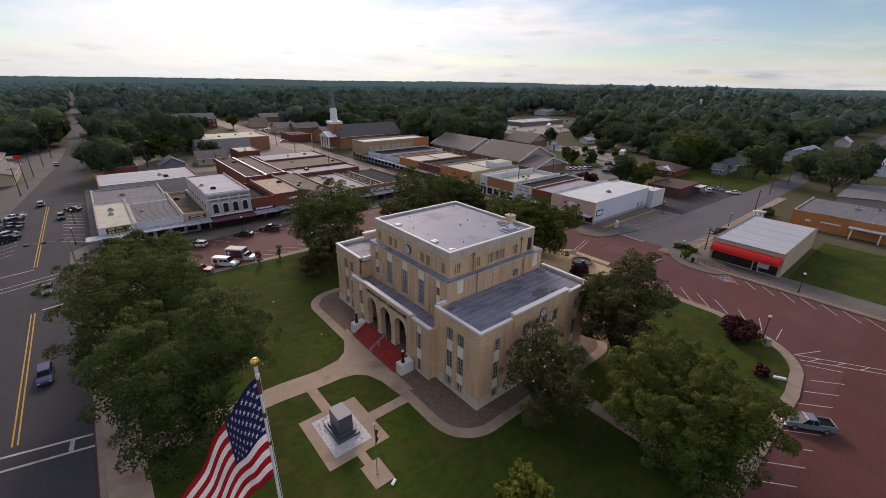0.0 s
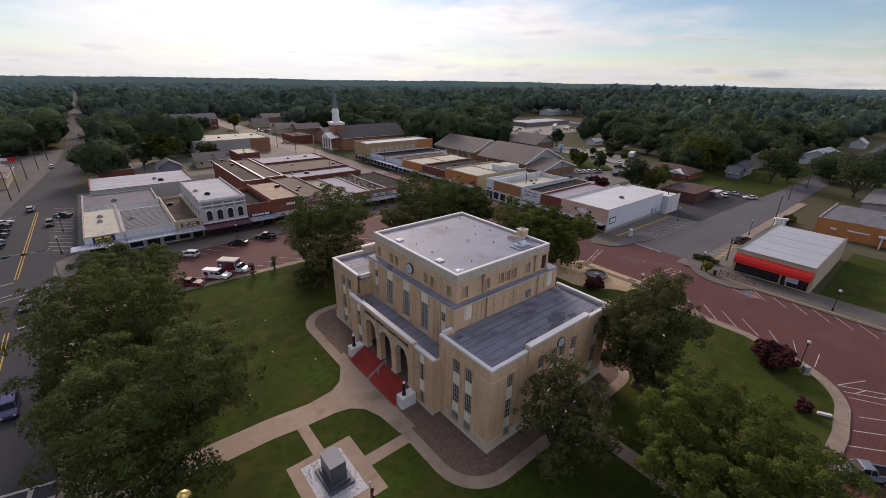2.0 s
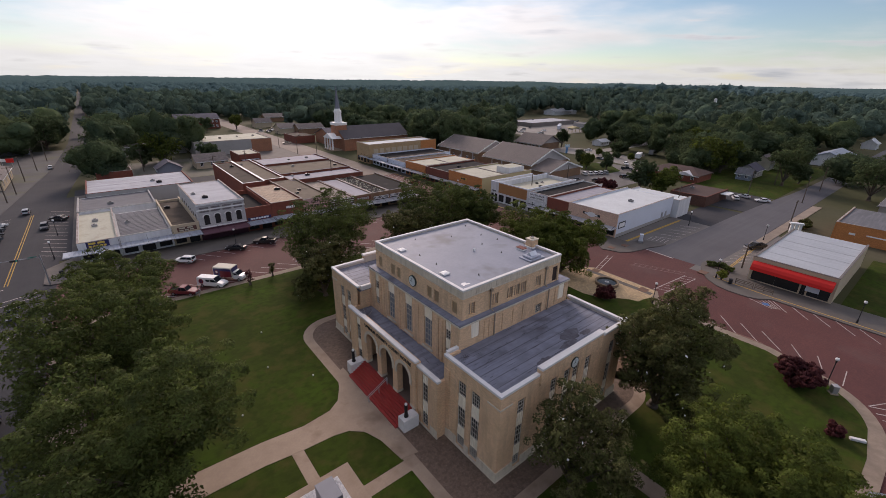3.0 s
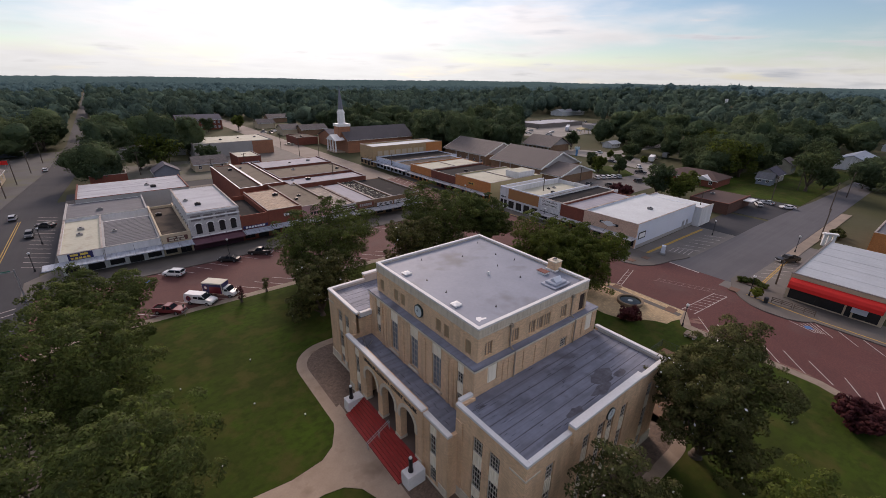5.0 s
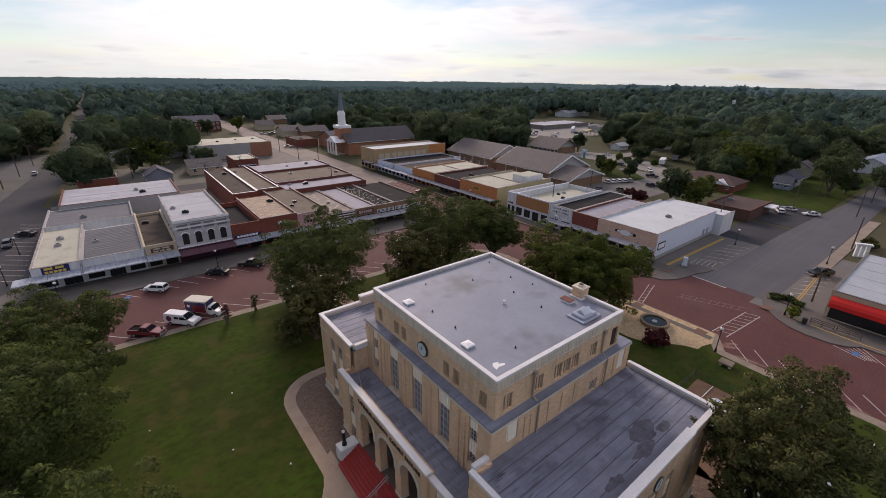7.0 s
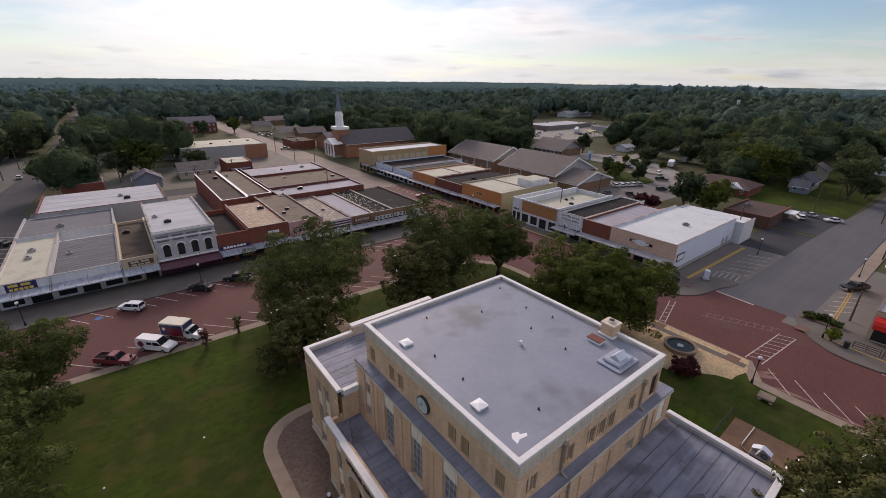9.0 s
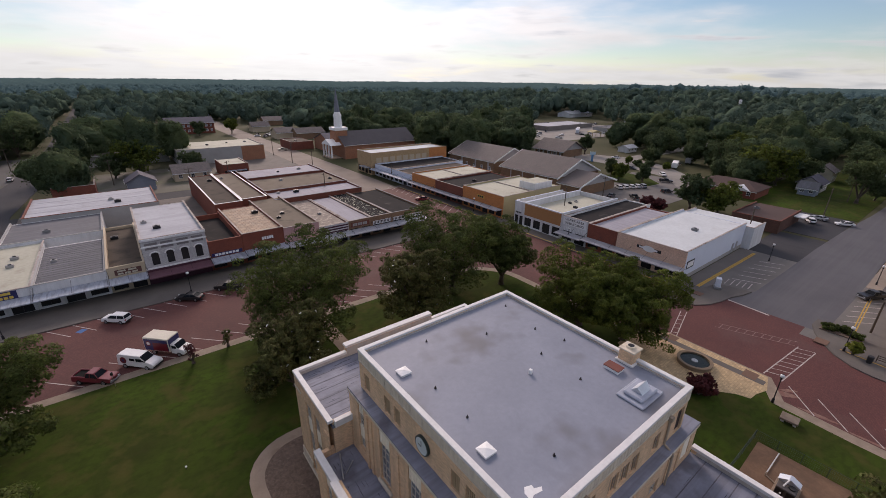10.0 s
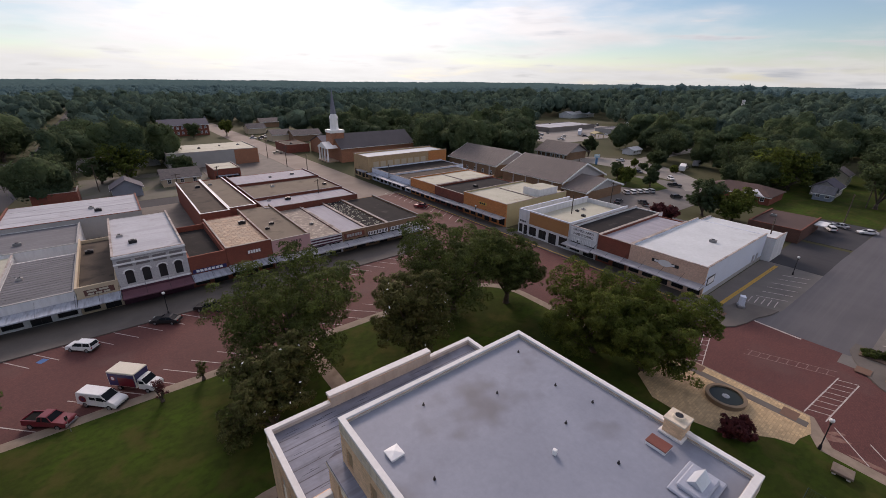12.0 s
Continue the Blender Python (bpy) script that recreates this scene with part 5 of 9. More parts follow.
def shop(x, y, deg, w, d, h, wall, roof, label, front=None, canopy=None, coping=None, drop=0.55, glass=True, steps=0, units=0, ribs=0, name="shop", category="shop", front_h=None, wide_glass=False):
    """A flat-roofed building: left front corner, facing; width, depth, height; parapet walls round a lower roof, with shopfront, canopy and roof units."""
    ob = thing(name, turn(x, y, 0.0, deg), label, category)
    fh = front_h or h
    holes = []
    if glass:
        n = max(2, int(w / 2.6))
        for i in range(n):
            holes.append((w * (i + 0.12) / n, w * (i + 0.88) / n, 0.5 if i != n // 2 else 0.16, 2.7))
    if wide_glass:
        holes = [(0.5, w * 0.62, 0.3, 2.8), (w * 0.64, w * 0.7, 0.16, 2.8), (w * 0.72, w - 0.5, 0.3, 2.8)]
    bm = bmesh.new()
    facade(bm, turn(0, 0), w, 0, fh, holes, 0.3)
    part("front_wall", bm, front or wall, ob)
    bm = bmesh.new()
    facade(bm, turn(w, 0.3, 0, 90), d - 0.3, 0, h, (), 0.3, False)
    facade(bm, turn(w, d, 0, 180), w, 0, h - 0.3, (), 0.3, False)
    facade(bm, turn(0, d, 0, -90), d - 0.3, 0, h - 0.004, (), 0.3, False)
    part("side_wall", bm, wall, ob)
    part("roof", soft_box(0.28, w - 0.28, 0.28, d - 0.28, h - drop - 0.3, h - drop, 0.02), roof, ob)
    cm = coping or K_worn
    part("coping", soft_box(-0.04, w + 0.04, -0.05, 0.32, fh, fh + 0.1, 0.02), cm, ob)
    part("coping", soft_box(-0.04, 0.31, 0.321, d + 0.04, h, h + 0.1, 0.02), cm, ob)
    part("coping", soft_box(w - 0.31, w + 0.04, 0.321, d + 0.04, h + 0.004, h + 0.104, 0.02), cm, ob)
    for k in range(steps):
        yy = d * (k + 1) / (steps + 1)
        part("fire_wall", soft_box(0.3, w - 0.3, yy - 0.15, yy + 0.15, h - drop - 0.1, h - 0.15, 0.02), cm, ob)
    for u0, u1, a, b in holes:
        window(ob, Matrix.Translation((u0, 0.15, a)), round(u1 - u0, 3), round(b - a, 3), 2, 1, M_black, M_glass, name="shop_window", f=0.06)
    if canopy:
        z, reach, cmat, a, b = canopy
        cn = part("canopy", soft_box(a, w + b, -reach, -0.02, z, z + 0.22, 0.03), cmat, ob, "flat metal canopy over the sidewalk")
        k = max(2, int((w + b - a) / 3.2))
        for i in range(k + 1):
            xx = a + 0.1 + (w + b - a - 0.2) * i / k
            bm = bmesh.new()
            rod(bm, (xx, -reach + 0.25, z + 0.2), (xx, -0.05, z + 1.3), 0.025, 5)
            part("tie_rod", bm, M_black, cn)
        bm = bmesh.new()
        for i in range(int((w + b - a) / 0.6)):
            xx = a + 0.3 + 0.6 * i
            box(bm, xx - 0.03, xx + 0.03, -reach + 0.04, -0.06, z + 0.221, z + 0.26)
        part("canopy_seam", bm, cmat, cn)
    rng = random.Random(int(abs(x * 7 + y * 13)))
    for i in range(units):
        ux, uy, s = rng.uniform(1.5, w - 1.5), rng.uniform(d * 0.25, d * 0.85), rng.uniform(0.4, 0.75)
        un = part("roof_unit", soft_box(ux - s, ux + s, uy - s * 0.7, uy + s * 0.7, h - drop, h - drop + s * 0.9, 0.04), rng.choice((P_unit, P_grey, M_black)), ob, "boxy rooftop air unit")
        bm = bmesh.new()
        tube(bm, ux, uy, h - drop + s * 0.9, h - drop + s * 0.9 + 0.12, s * 0.45, n=12)
        part("fan_ring", bm, M_black, un)
    for i in range(int(ribs)):
        uy = d * (i + 1) / (ribs + 1)
        part("roof_seam", boxes((0.3, w - 0.3, uy - 0.05, uy + 0.05, h - drop, h - drop + 0.035)), roof, ob)
    return ob


def sign(ob, x0, x1, z0, z1, mat, lines=(), text_mat=None, label="painted shop sign", y=-0.09):
    """A sign board on the front; each line is words or, where they can't be read, a number of plain bars."""
    bd = part("sign", soft_box(x0, x1, y, 0.005, z0, z1, 0.02), mat, ob, label)
    n = len(lines)
    for i, ln in enumerate(lines):
        zc, hh = z1 - (z1 - z0) * (i + 0.5) / n, (z1 - z0) / n * 0.62
        if isinstance(ln, str):
            lettering("lettering", ln, hh * 1.35, text_mat, bd, turn((x0 + x1) / 2, y - 0.015, zc), (x1 - x0) * 0.82, 0.015)
        else:
            span = (x1 - x0) * 0.8
            for k in range(ln):
                a = (x0 + x1) / 2 - span / 2 + span * k / ln
                part("sign_bar", boxes((a, a + span / ln * 0.78, y - 0.02, y + 0.005, zc - hh / 2, zc + hh / 2)), text_mat, bd)
    return bd


# north row, from the main street eastwards
s = shop(-33.6, FN, 0, 6.9, 26.0, 4.35, P_white, R_cream, "white corner shop with a cream roof and a navy sign", canopy=(2.75, 3.4, C_blue, -2.4, 0.0), units=2, drop=0.45)
sign(s, 1.4, 5.2, 2.95, 4.3, P_navy, (2, 5), paint("sign_yellow", (0.7, 0.5, 0.1)), "navy blue shop sign with pale writing")
s = shop(-26.65, FN, 0, 9.6, 21.0, 4.4, P_white, R_grey, "long white shop with a ribbed grey roof", canopy=(2.75, 3.4, C_blue, 0, 0), ribs=18, units=1, drop=0.3, coping=P_grey)
shop(-33.6, 105.6, 0, 16.5, 17.0, 4.5, P_white, R_grey, "low grey-roofed storeroom behind the shops", glass=False, drop=0.35, name="storeroom", units=1, coping=P_grey)
s = shop(-17.0, FN, 0, 5.55, 27.5, 4.75, P_tan, R_brown, "narrow tan shop with a dark gravel roof", canopy=(2.65, 3.4, C_blue, 0, 0), drop=0.9, coping=P_tan, units=1)
sign(s, 1.0, 4.9, 3.2, 4.2, paint("maroon_sign", (0.13, 0.06, 0.05)), (2, 3), paint("sign_cream", (0.5, 0.46, 0.36)), "dark maroon shop sign with pale writing")
s = shop(-11.4, FN, 0, 10.3, 25.2, 8.8, B_white, R_pale, "two-storey white brick building with arched windows", canopy=(2.35, 3.4, C_maroon, 0, 0), units=2, drop=0.35, glass=False)
part("shopfront", boxes((-0.02, 10.32, -0.12, -0.005, 0.0, 3.0)), P_purple, s, "maroon panelled shopfront")
for i in range(4):
    xx = 1.15 + 2.35 * i
    wn = part("arched_window", boxes((xx, xx + 1.15, -0.05, -0.006, 3.75, 5.7)), M_glass, s, "dark arched window")
    bm = bmesh.new()
    tube(bm, 0, 0, 0, 0.045, 0.575, n=20)
    part("window_arch", bm, M_glass, wn, m=pose(xx + 0.575, -0.006, 5.7, 90, 0, 0) @ Matrix.Diagonal((1, 0.7, 1, 1)))
    bm = bmesh.new()
    for k in range(12):
        a0, a1 = math.pi * k / 12, math.pi * (k + 1) / 12
        pts = [(xx + 0.575 + r * math.cos(a), 5.7 + 0.72 * r * math.sin(a)) for r, a in ((0.62, a0), (0.86, a0), (0.86, a1), (0.62, a1))]
        lo, hi = [bm.verts.new((p[0], -0.12, p[1])) for p in pts], [bm.verts.new((p[0], 0.0, p[1])) for p in pts]
        bm.faces.new(lo)
        for q in range(4):
            bm.faces.new((lo[q], lo[(q + 1) % 4], hi[(q + 1) % 4], hi[q]))
    bmesh.ops.remove_doubles(bm, verts=bm.verts[:], dist=0.001)
    part("arch_hood", bm, M_white, wn, "white brick arch over the window")
# raised panels, coloured grey to stand in for shade in brick recesses
for z0, z1, n in ((6.75, 7.15, 4), (7.55, 7.95, 4)):
    for i in range(n):
        part("recessed_panel", soft_box(0.5 + 2.45 * i, 2.45 + 2.45 * i, -0.03, 0.0, z0, z1, 0.01), paint("shadow_grey_brick", (0.22, 0.2, 0.2)), s, "raised grey panel painted as a shaded brick recess")
part("cornice", soft_box(-0.08, 10.38, -0.16, 0.0, 7.2, 7.48, 0.03), M_white, s)
part("cornice", soft_box(-0.08, 10.38, -0.22, 0.0, 8.4, 8.8, 0.04), M_white, s)
part("cornice", soft_box(-0.08, 10.38, -0.12, 0.0, 2.98, 3.3, 0.03), M_white, s)
for i in range(7):
    xx = 2.5 + 3.0 * i
    part("side_window", boxes((-0.05, -0.005, xx, xx + 0.9, 3.9, 5.9)), M_glass, s, "dark tall side window")
s = shop(-1.05, FN, 0, 6.2, 21.0, 6.05, B_red, R_dark, "red brick shop with a dark tar roof", canopy=(2.5, 3.4, C_blue, 0, 0), drop=1.4, coping=B_red)
sign(s, 0.3, 5.9, 2.9, 3.6, P_navy, (7,), M_white, "row of small blue and white signs")
s = shop(5.2, FN, 0, 8.25, 22.0, 6.4, B_red, R_rust, "red brick shop with a patched rusty roof", canopy=(2.7, 3.4, C_blue, 0, 0), drop=0.4, units=1)
sign(s, 3.4, 6.4, 4.3, 5.3, B_dark, (5,), M_white, "small oval white-lettered sign")
s = shop(13.5, FN, 0, 7.8, 34.0 - 6.6, 6.0, B_brown, R_tan, "brick shop with a pink sign wall and a brown gravel roof", front=P_pink, canopy=(2.4, 3.2, C_metal, 0, 0), drop=0.35, units=2)
sign(s, 1.6, 6.4, 3.4, 5.6, P_pink, ("GILMER", 5), M_black, "faded pink wall sign with dark letters")
s = shop(21.3, FN, 0, 7.1, 26.0, 4.6, B_dark, R_rubble, "low shop with a striped maroon and white front", front=P_white, canopy=(2.3, 3.4, C_metal, 0, 0), drop=0.2, units=1)
for z0 in (2.75, 3.35, 3.95):
    part("front_band", soft_box(0.1, 7.0, -0.06, 0.0, z0, z0 + 0.32, 0.01), P_purple, s, "maroon painted band")
s = shop(28.45, FN, 0, 5.95, 24.0, 4.7, B_brown, R_lilac, "low brown brick shop with a pale ribbed roof", canopy=(2.3, 3.4, C_metal, 0, 0), drop=0.2, ribs=0)
sign(s, 0.5, 5.4, 3.1, 4.2, B_dark, (6,), P_grey, "dark brown shop sign")
s = shop(34.45, FN, 0, 5.7, 27.0, 4.7, B_brown, R_dark, "brown brick shop with a rubble-strewn roof", canopy=(2.2, 3.4, C_metal, 0, 0), drop=0.3)
bm = bmesh.new()
rng = random.Random(5)
for i in range(150):
    a, b, q = rng.uniform(0.6, 5.0), rng.uniform(1.5, 26), rng.uniform(0.12, 0.35)
    box(bm, a, a + q, b, b + q * 0.8, 4.38, 4.4 + q * 0.4)
tagged(part("roof_rubble", bm, R_cream, s, "loose pale rubble on the roof"), kind="stuff")
s2 = shop(40.2, FN, 0, 9.6, 24.9, 4.7, B_brown, R_dark, "corner shop with a dark tar roof and white balusters", canopy=(2.2, 3.4, C_metal, 0, 0), drop=0.35, coping=paint("grey_coping", (0.24, 0.225, 0.225)))
for ob, x0, x1 in ((s, 0.4, 5.5), (s2, 0.3, 4.6), (s2, 5.0, 9.3)):
    # dark panel colour stands in for the shade behind the balusters
    part("baluster_panel", soft_box(x0, x1, -0.05, 0.0, 2.75, 3.5, 0.01), paint("shadow_brown", (0.06, 0.045, 0.04)), ob)
    bm = boxes((x0, x1, -0.12, -0.052, 2.7, 2.78), (x0, x1, -0.12, -0.052, 3.48, 3.56))
    n = int((x1 - x0) / 0.42)
    rail = part("balustrade_rail", bm, M_white, ob, "white balustrade rails")
    if "baluster" not in CACHE:
        CACHE["baluster"] = to_mesh("baluster", boxes((0, 0.14, -0.11, -0.055, 2.78, 3.48)), M_white)
    for i in range(n + 1):
        part("baluster", CACHE["baluster"], None, rail, m=Matrix.Translation((x0 + (x1 - x0 - 0.14) * i / n, 0, 0)))
# long white-roofed building and yards behind
shop(-31.6, 122.6, 0, 26.6, 21.5, 5.2, B_dark, R_pale, "long low building with a bright white roof", front=P_grey, glass=False, drop=0.3, units=2, ribs=3, name="warehouse", coping=B_dark)
shop(-29.0, 160.5, 0, 10.5, 9.0, 4.2, B_dark, R_brown, "small dark brick building with an oval sign", glass=False, name="shop", drop=0.4)
s = shop(5.4, 106.0, 0, 6.5, 40.4, 6.4, B_red, R_brown, "red brick building with stepped white parapets", glass=False, drop=0.45, units=1, coping=M_white)
s = shop(12.0, 107.5, 0, 6.4, 39.0, 6.4, B_red, R_tan, "red brick building with stepped white parapets", glass=False, drop=0.45, units=1, coping=M_white)
for k, (yy, dd, col) in enumerate(((104.6, 9.8, R_lilac), (114.5, 18.0, R_tan), (132.6, 14.2, R_lilac))):
    shop(19.6, yy, 0, 25.4, dd, 5.7 + 0.3 * k, B_dark, col, "deep red brick building with a flat gravel roof", glass=False, drop=0.35, units=2, coping=paint("dark_coping", (0.30, 0.28, 0.29), (0.14, 0.12, 0.12), stains=(0.3, (0.4, 0.37, 0.36), 0.8, 0.58)))
shop(20.0, 168.5, 0, 9.0, 15.0, 5.0, B_dark, R_cream, "small brick kiosk with a cream roof", name="kiosk", category="building", drop=0.25, canopy=(2.6, 1.5, C_blue, 1, -1))
s = shop(9.5, 205.0, 0, 36.0, 27.0, 6.6, P_grey, R_cream, "broad shed with a cream roof and brick end", name="shed", category="building", glass=False, drop=0.25, units=3)
part("brick_end", boxes((26.0, 36.06, -0.1, -0.01, 0, 6.4)), B_church, s, "brick end wall")
part("shed_door", boxes((2.0, 9.0, -0.12, -0.02, 0, 4.5)), paint("rust_door", (0.3, 0.15, 0.08)), s, "rusty sliding door")
# east row, from the side street northwards
s = shop(FE, 35.8, -90, 14.3, 30.0, 6.05, P_blue_white, R_white, "white corner shop with a pinkish stone front and white roof", front=B_pink, canopy=(2.6, 2.9, C_metal, -0.3, 0.3), units=1, drop=0.35)
sign(s, 4.6, 9.6, 4.15, 4.75, M_black, (4,), M_white, "dark oval shop sign")
bm = bmesh.new()
tube(bm, 0, 0, 0, 0.06, 1.0, n=24)
part("sign_oval", bm, M_white, s, "white oval sign with a diamond", m=pose(7.1, -0.1, 4.45, 90, 0, 0) @ Matrix.Diagonal((1.25, 0.62, 1, 1)))
part("side_sign", soft_box(14.3, 14.36, 1.0, 4.2, 2.2, 3.9, 0.02), M_black, s, "small framed sign on the side wall")
part("side_sign_face", boxes((14.361, 14.38, 1.3, 3.9, 2.5, 3.6)), M_white, s)
part("pink_base_band", boxes((14.31, 14.33, 0.4, 30, 0.0, 0.9)), P_grey, s)
for yy in (24.0, 26.2):
    part("side_door", boxes((14.305, 14.36, yy, yy + 1.0, 0.2, 2.4)), M_steel, s, "grey side door")
shop(100.2, 35.8, -90, 16.0, 7.5, 5.2, P_white, R_white, "low white annexe behind the corner shop", name="annexe", category="building", glass=False, drop=0.3)
s = shop(FE, 43.0, -90, 7.1, 25.0, 6.0, B_red, R_lilac, "red brick shop with a pale grey roof", canopy=(2.6, 2.9, C_metal, 0, 0), drop=0.5)
s = shop(FE, 50.2, -90, 7.1, 28.0, 5.95, P_white, R_dark, "white-fronted office with a dark patchy roof", canopy=(2.3, 2.9, C_metal, 0, 0), drop=0.5, front_h=6.2)
sign(s, 0.4, 6.7, 4.2, 6.0, M_white, ("GILMER AREA", "CHAMBER OF COMMERCE"), M_black, "white sign board with dark letters")
bm = bmesh.new()
for i in range(12):
    box(bm, 1.0 + 0.42 * i, 1.12 + 0.42 * i, -0.1, -0.01, 2.7, 3.7)
part("slatted_grille", bm, M_white, s, "white slatted grille")
s = shop(FE, 62.3, -90, 12.0, 24.0, 6.5, P_white, R_cream, "white-walled shop with orange panels and a cream roof", drop=1.5, units=3, coping=P_blue_white)
part("front_panel", soft_box(0.3, 11.8, -0.08, 0.0, 3.3, 6.3, 0.02), paint("orange_panel", (0.40, 0.2, 0.08), (0.33, 0.16, 0.07)), s, "orange-brown metal front panel")
s = shop(FE, 65.5, -90, 3.15, 20.0, 6.4, P_white, R_cream, "narrow white end shop", drop=1.4, coping=P_blue_white)
sign(s, 0.3, 2.8, 3.2, 3.9, P_white, (4,), M_black, "small lettered wall sign")
part("upper_room", soft_box(-11.5, -5.5, 14.0, 22.0, 5.6, 7.9, 0.05), P_white, s, "white roof-top room")
part("room_roof", soft_box(-11.3, -5.7, 14.2, 21.8, 7.9, 7.96, 0.01), R_cream, s, "cream roof of the roof-top room")
s = shop(FE, 87.0, -90, 17.0, 25.0, 6.3, P_yellow, R_cream, "orange brick shop with a broad cream roof", front=B_orange, canopy=(2.6, 2.6, C_metal, 0, 0), drop=0.4, steps=1)
sign(s, 6.6, 9.6, 4.2, 5.0, paint("ochre_sign", (0.55, 0.35, 0.08)), (3,), M_black, "small yellow shop sign")
s = shop(FE, 101.0, -90, 13.9, 25.0, 5.4, B_dark, R_dark, "dark red brick shop with a tar roof", canopy=(2.4, 2.6, C_metal, 0, 0), drop=0.5, units=1)
s = shop(FE, 114.6, -90, 13.5, 26.0, 5.5, B_orange, R_cream, "orange brick shop with a pale roof", canopy=(2.4, 2.6, C_metal, 0, 0), drop=0.4, steps=1)
s = shop(FE, 127.0, -90, 12.0, 30.0, 4.6, P_blue_white, R_brown, "low shop with a pale blue fascia", canopy=(2.6, 2.8, C_blue, 0, 0), drop=0.5)
s = shop(FE, 141.4, -90, 14.2, 34.0, 4.6, P_blue_white, R_dark, "low shop with a pale blue fascia and dark roof", canopy=(2.6, 2.8, C_blue, 0, 0), drop=0.5)
s = shop(68.8, 154.0, -90, 12.0, 38.0, 8.6, B_tan, R_white, "two-storey buff brick building with bricked-up windows", name="building", category="building", canopy=(2.8, 2.0, C_metal, 5, -1), drop=0.5)
for i in range(8):
    part("blind_window", boxes((12.005, 12.06, 2.2 + 3.2 * i, 4.6 + 3.2 * i, 1.4, 6.6)), P_tan, s, "pale bricked-up window bay")
part("corner_brick", boxes((12.006, 12.07, 28.5, 38.0, 0.2, 8.4)), B_orange, s)

# shop with the red awning, and the long orange brick building behind it
s = shop(FE, -7.4, -90, 13.0, 27.2, 5.0, P_tan, R_metal, "tan shop with a long red awning and pale metal roof", name="shop", drop=0.1, ribs=4, coping=paint("dull_roof_edge", (0.17, 0.15, 0.14), (0.12, 0.105, 0.1)), wide_glass=True)
bm = bmesh.new()
prof = [(-0.02, 4.25), (-0.55, 4.15), (-1.05, 3.85), (-1.4, 3.35), (-1.5, 2.7), (-0.02, 2.7)]
a, b = [bm.verts.new((0.3, *p)) for p in prof], [bm.verts.new((12.7, *p)) for p in prof]
for i in range(6):
    bm.faces.new((a[i], a[(i + 1) % 6], b[(i + 1) % 6], b[i]))
bm.faces.new(a)
bm.faces.new(b[::-1])
part("awning", bm, P_redawn, s, "long bright red cloth awning")
part("window_decal", boxes((9.0, 11.0, -0.03, -0.004, 1.2, 2.4)), P_blue_white, s, "pale blue window lettering")
s = shop(115.2, -12.0, -90, 34.0, 22.0, 4.5, B_orange, R_grey, "long orange brick building with a flat grey roof", name="building", category="building", glass=False, drop=0.2, units=3)
part("porch_roof", soft_box(12.0, 19.0, -2.6, -0.05, 2.7, 2.95, 0.03), C_metal, s, "flat metal porch roof")
for xx in (12.8, 18.2):
    part("porch_post", soft_box(xx - 0.15, xx + 0.15, -2.4, -2.1, 0, 2.7, 0.03), M_white, s)
part("sign_bars", boxes((3.0, 4.2, -0.04, 0, 2.0, 2.5), (6.2, 10.4, -0.04, 0, 2.3, 2.6)), M_white, s, "white raised wall lettering")


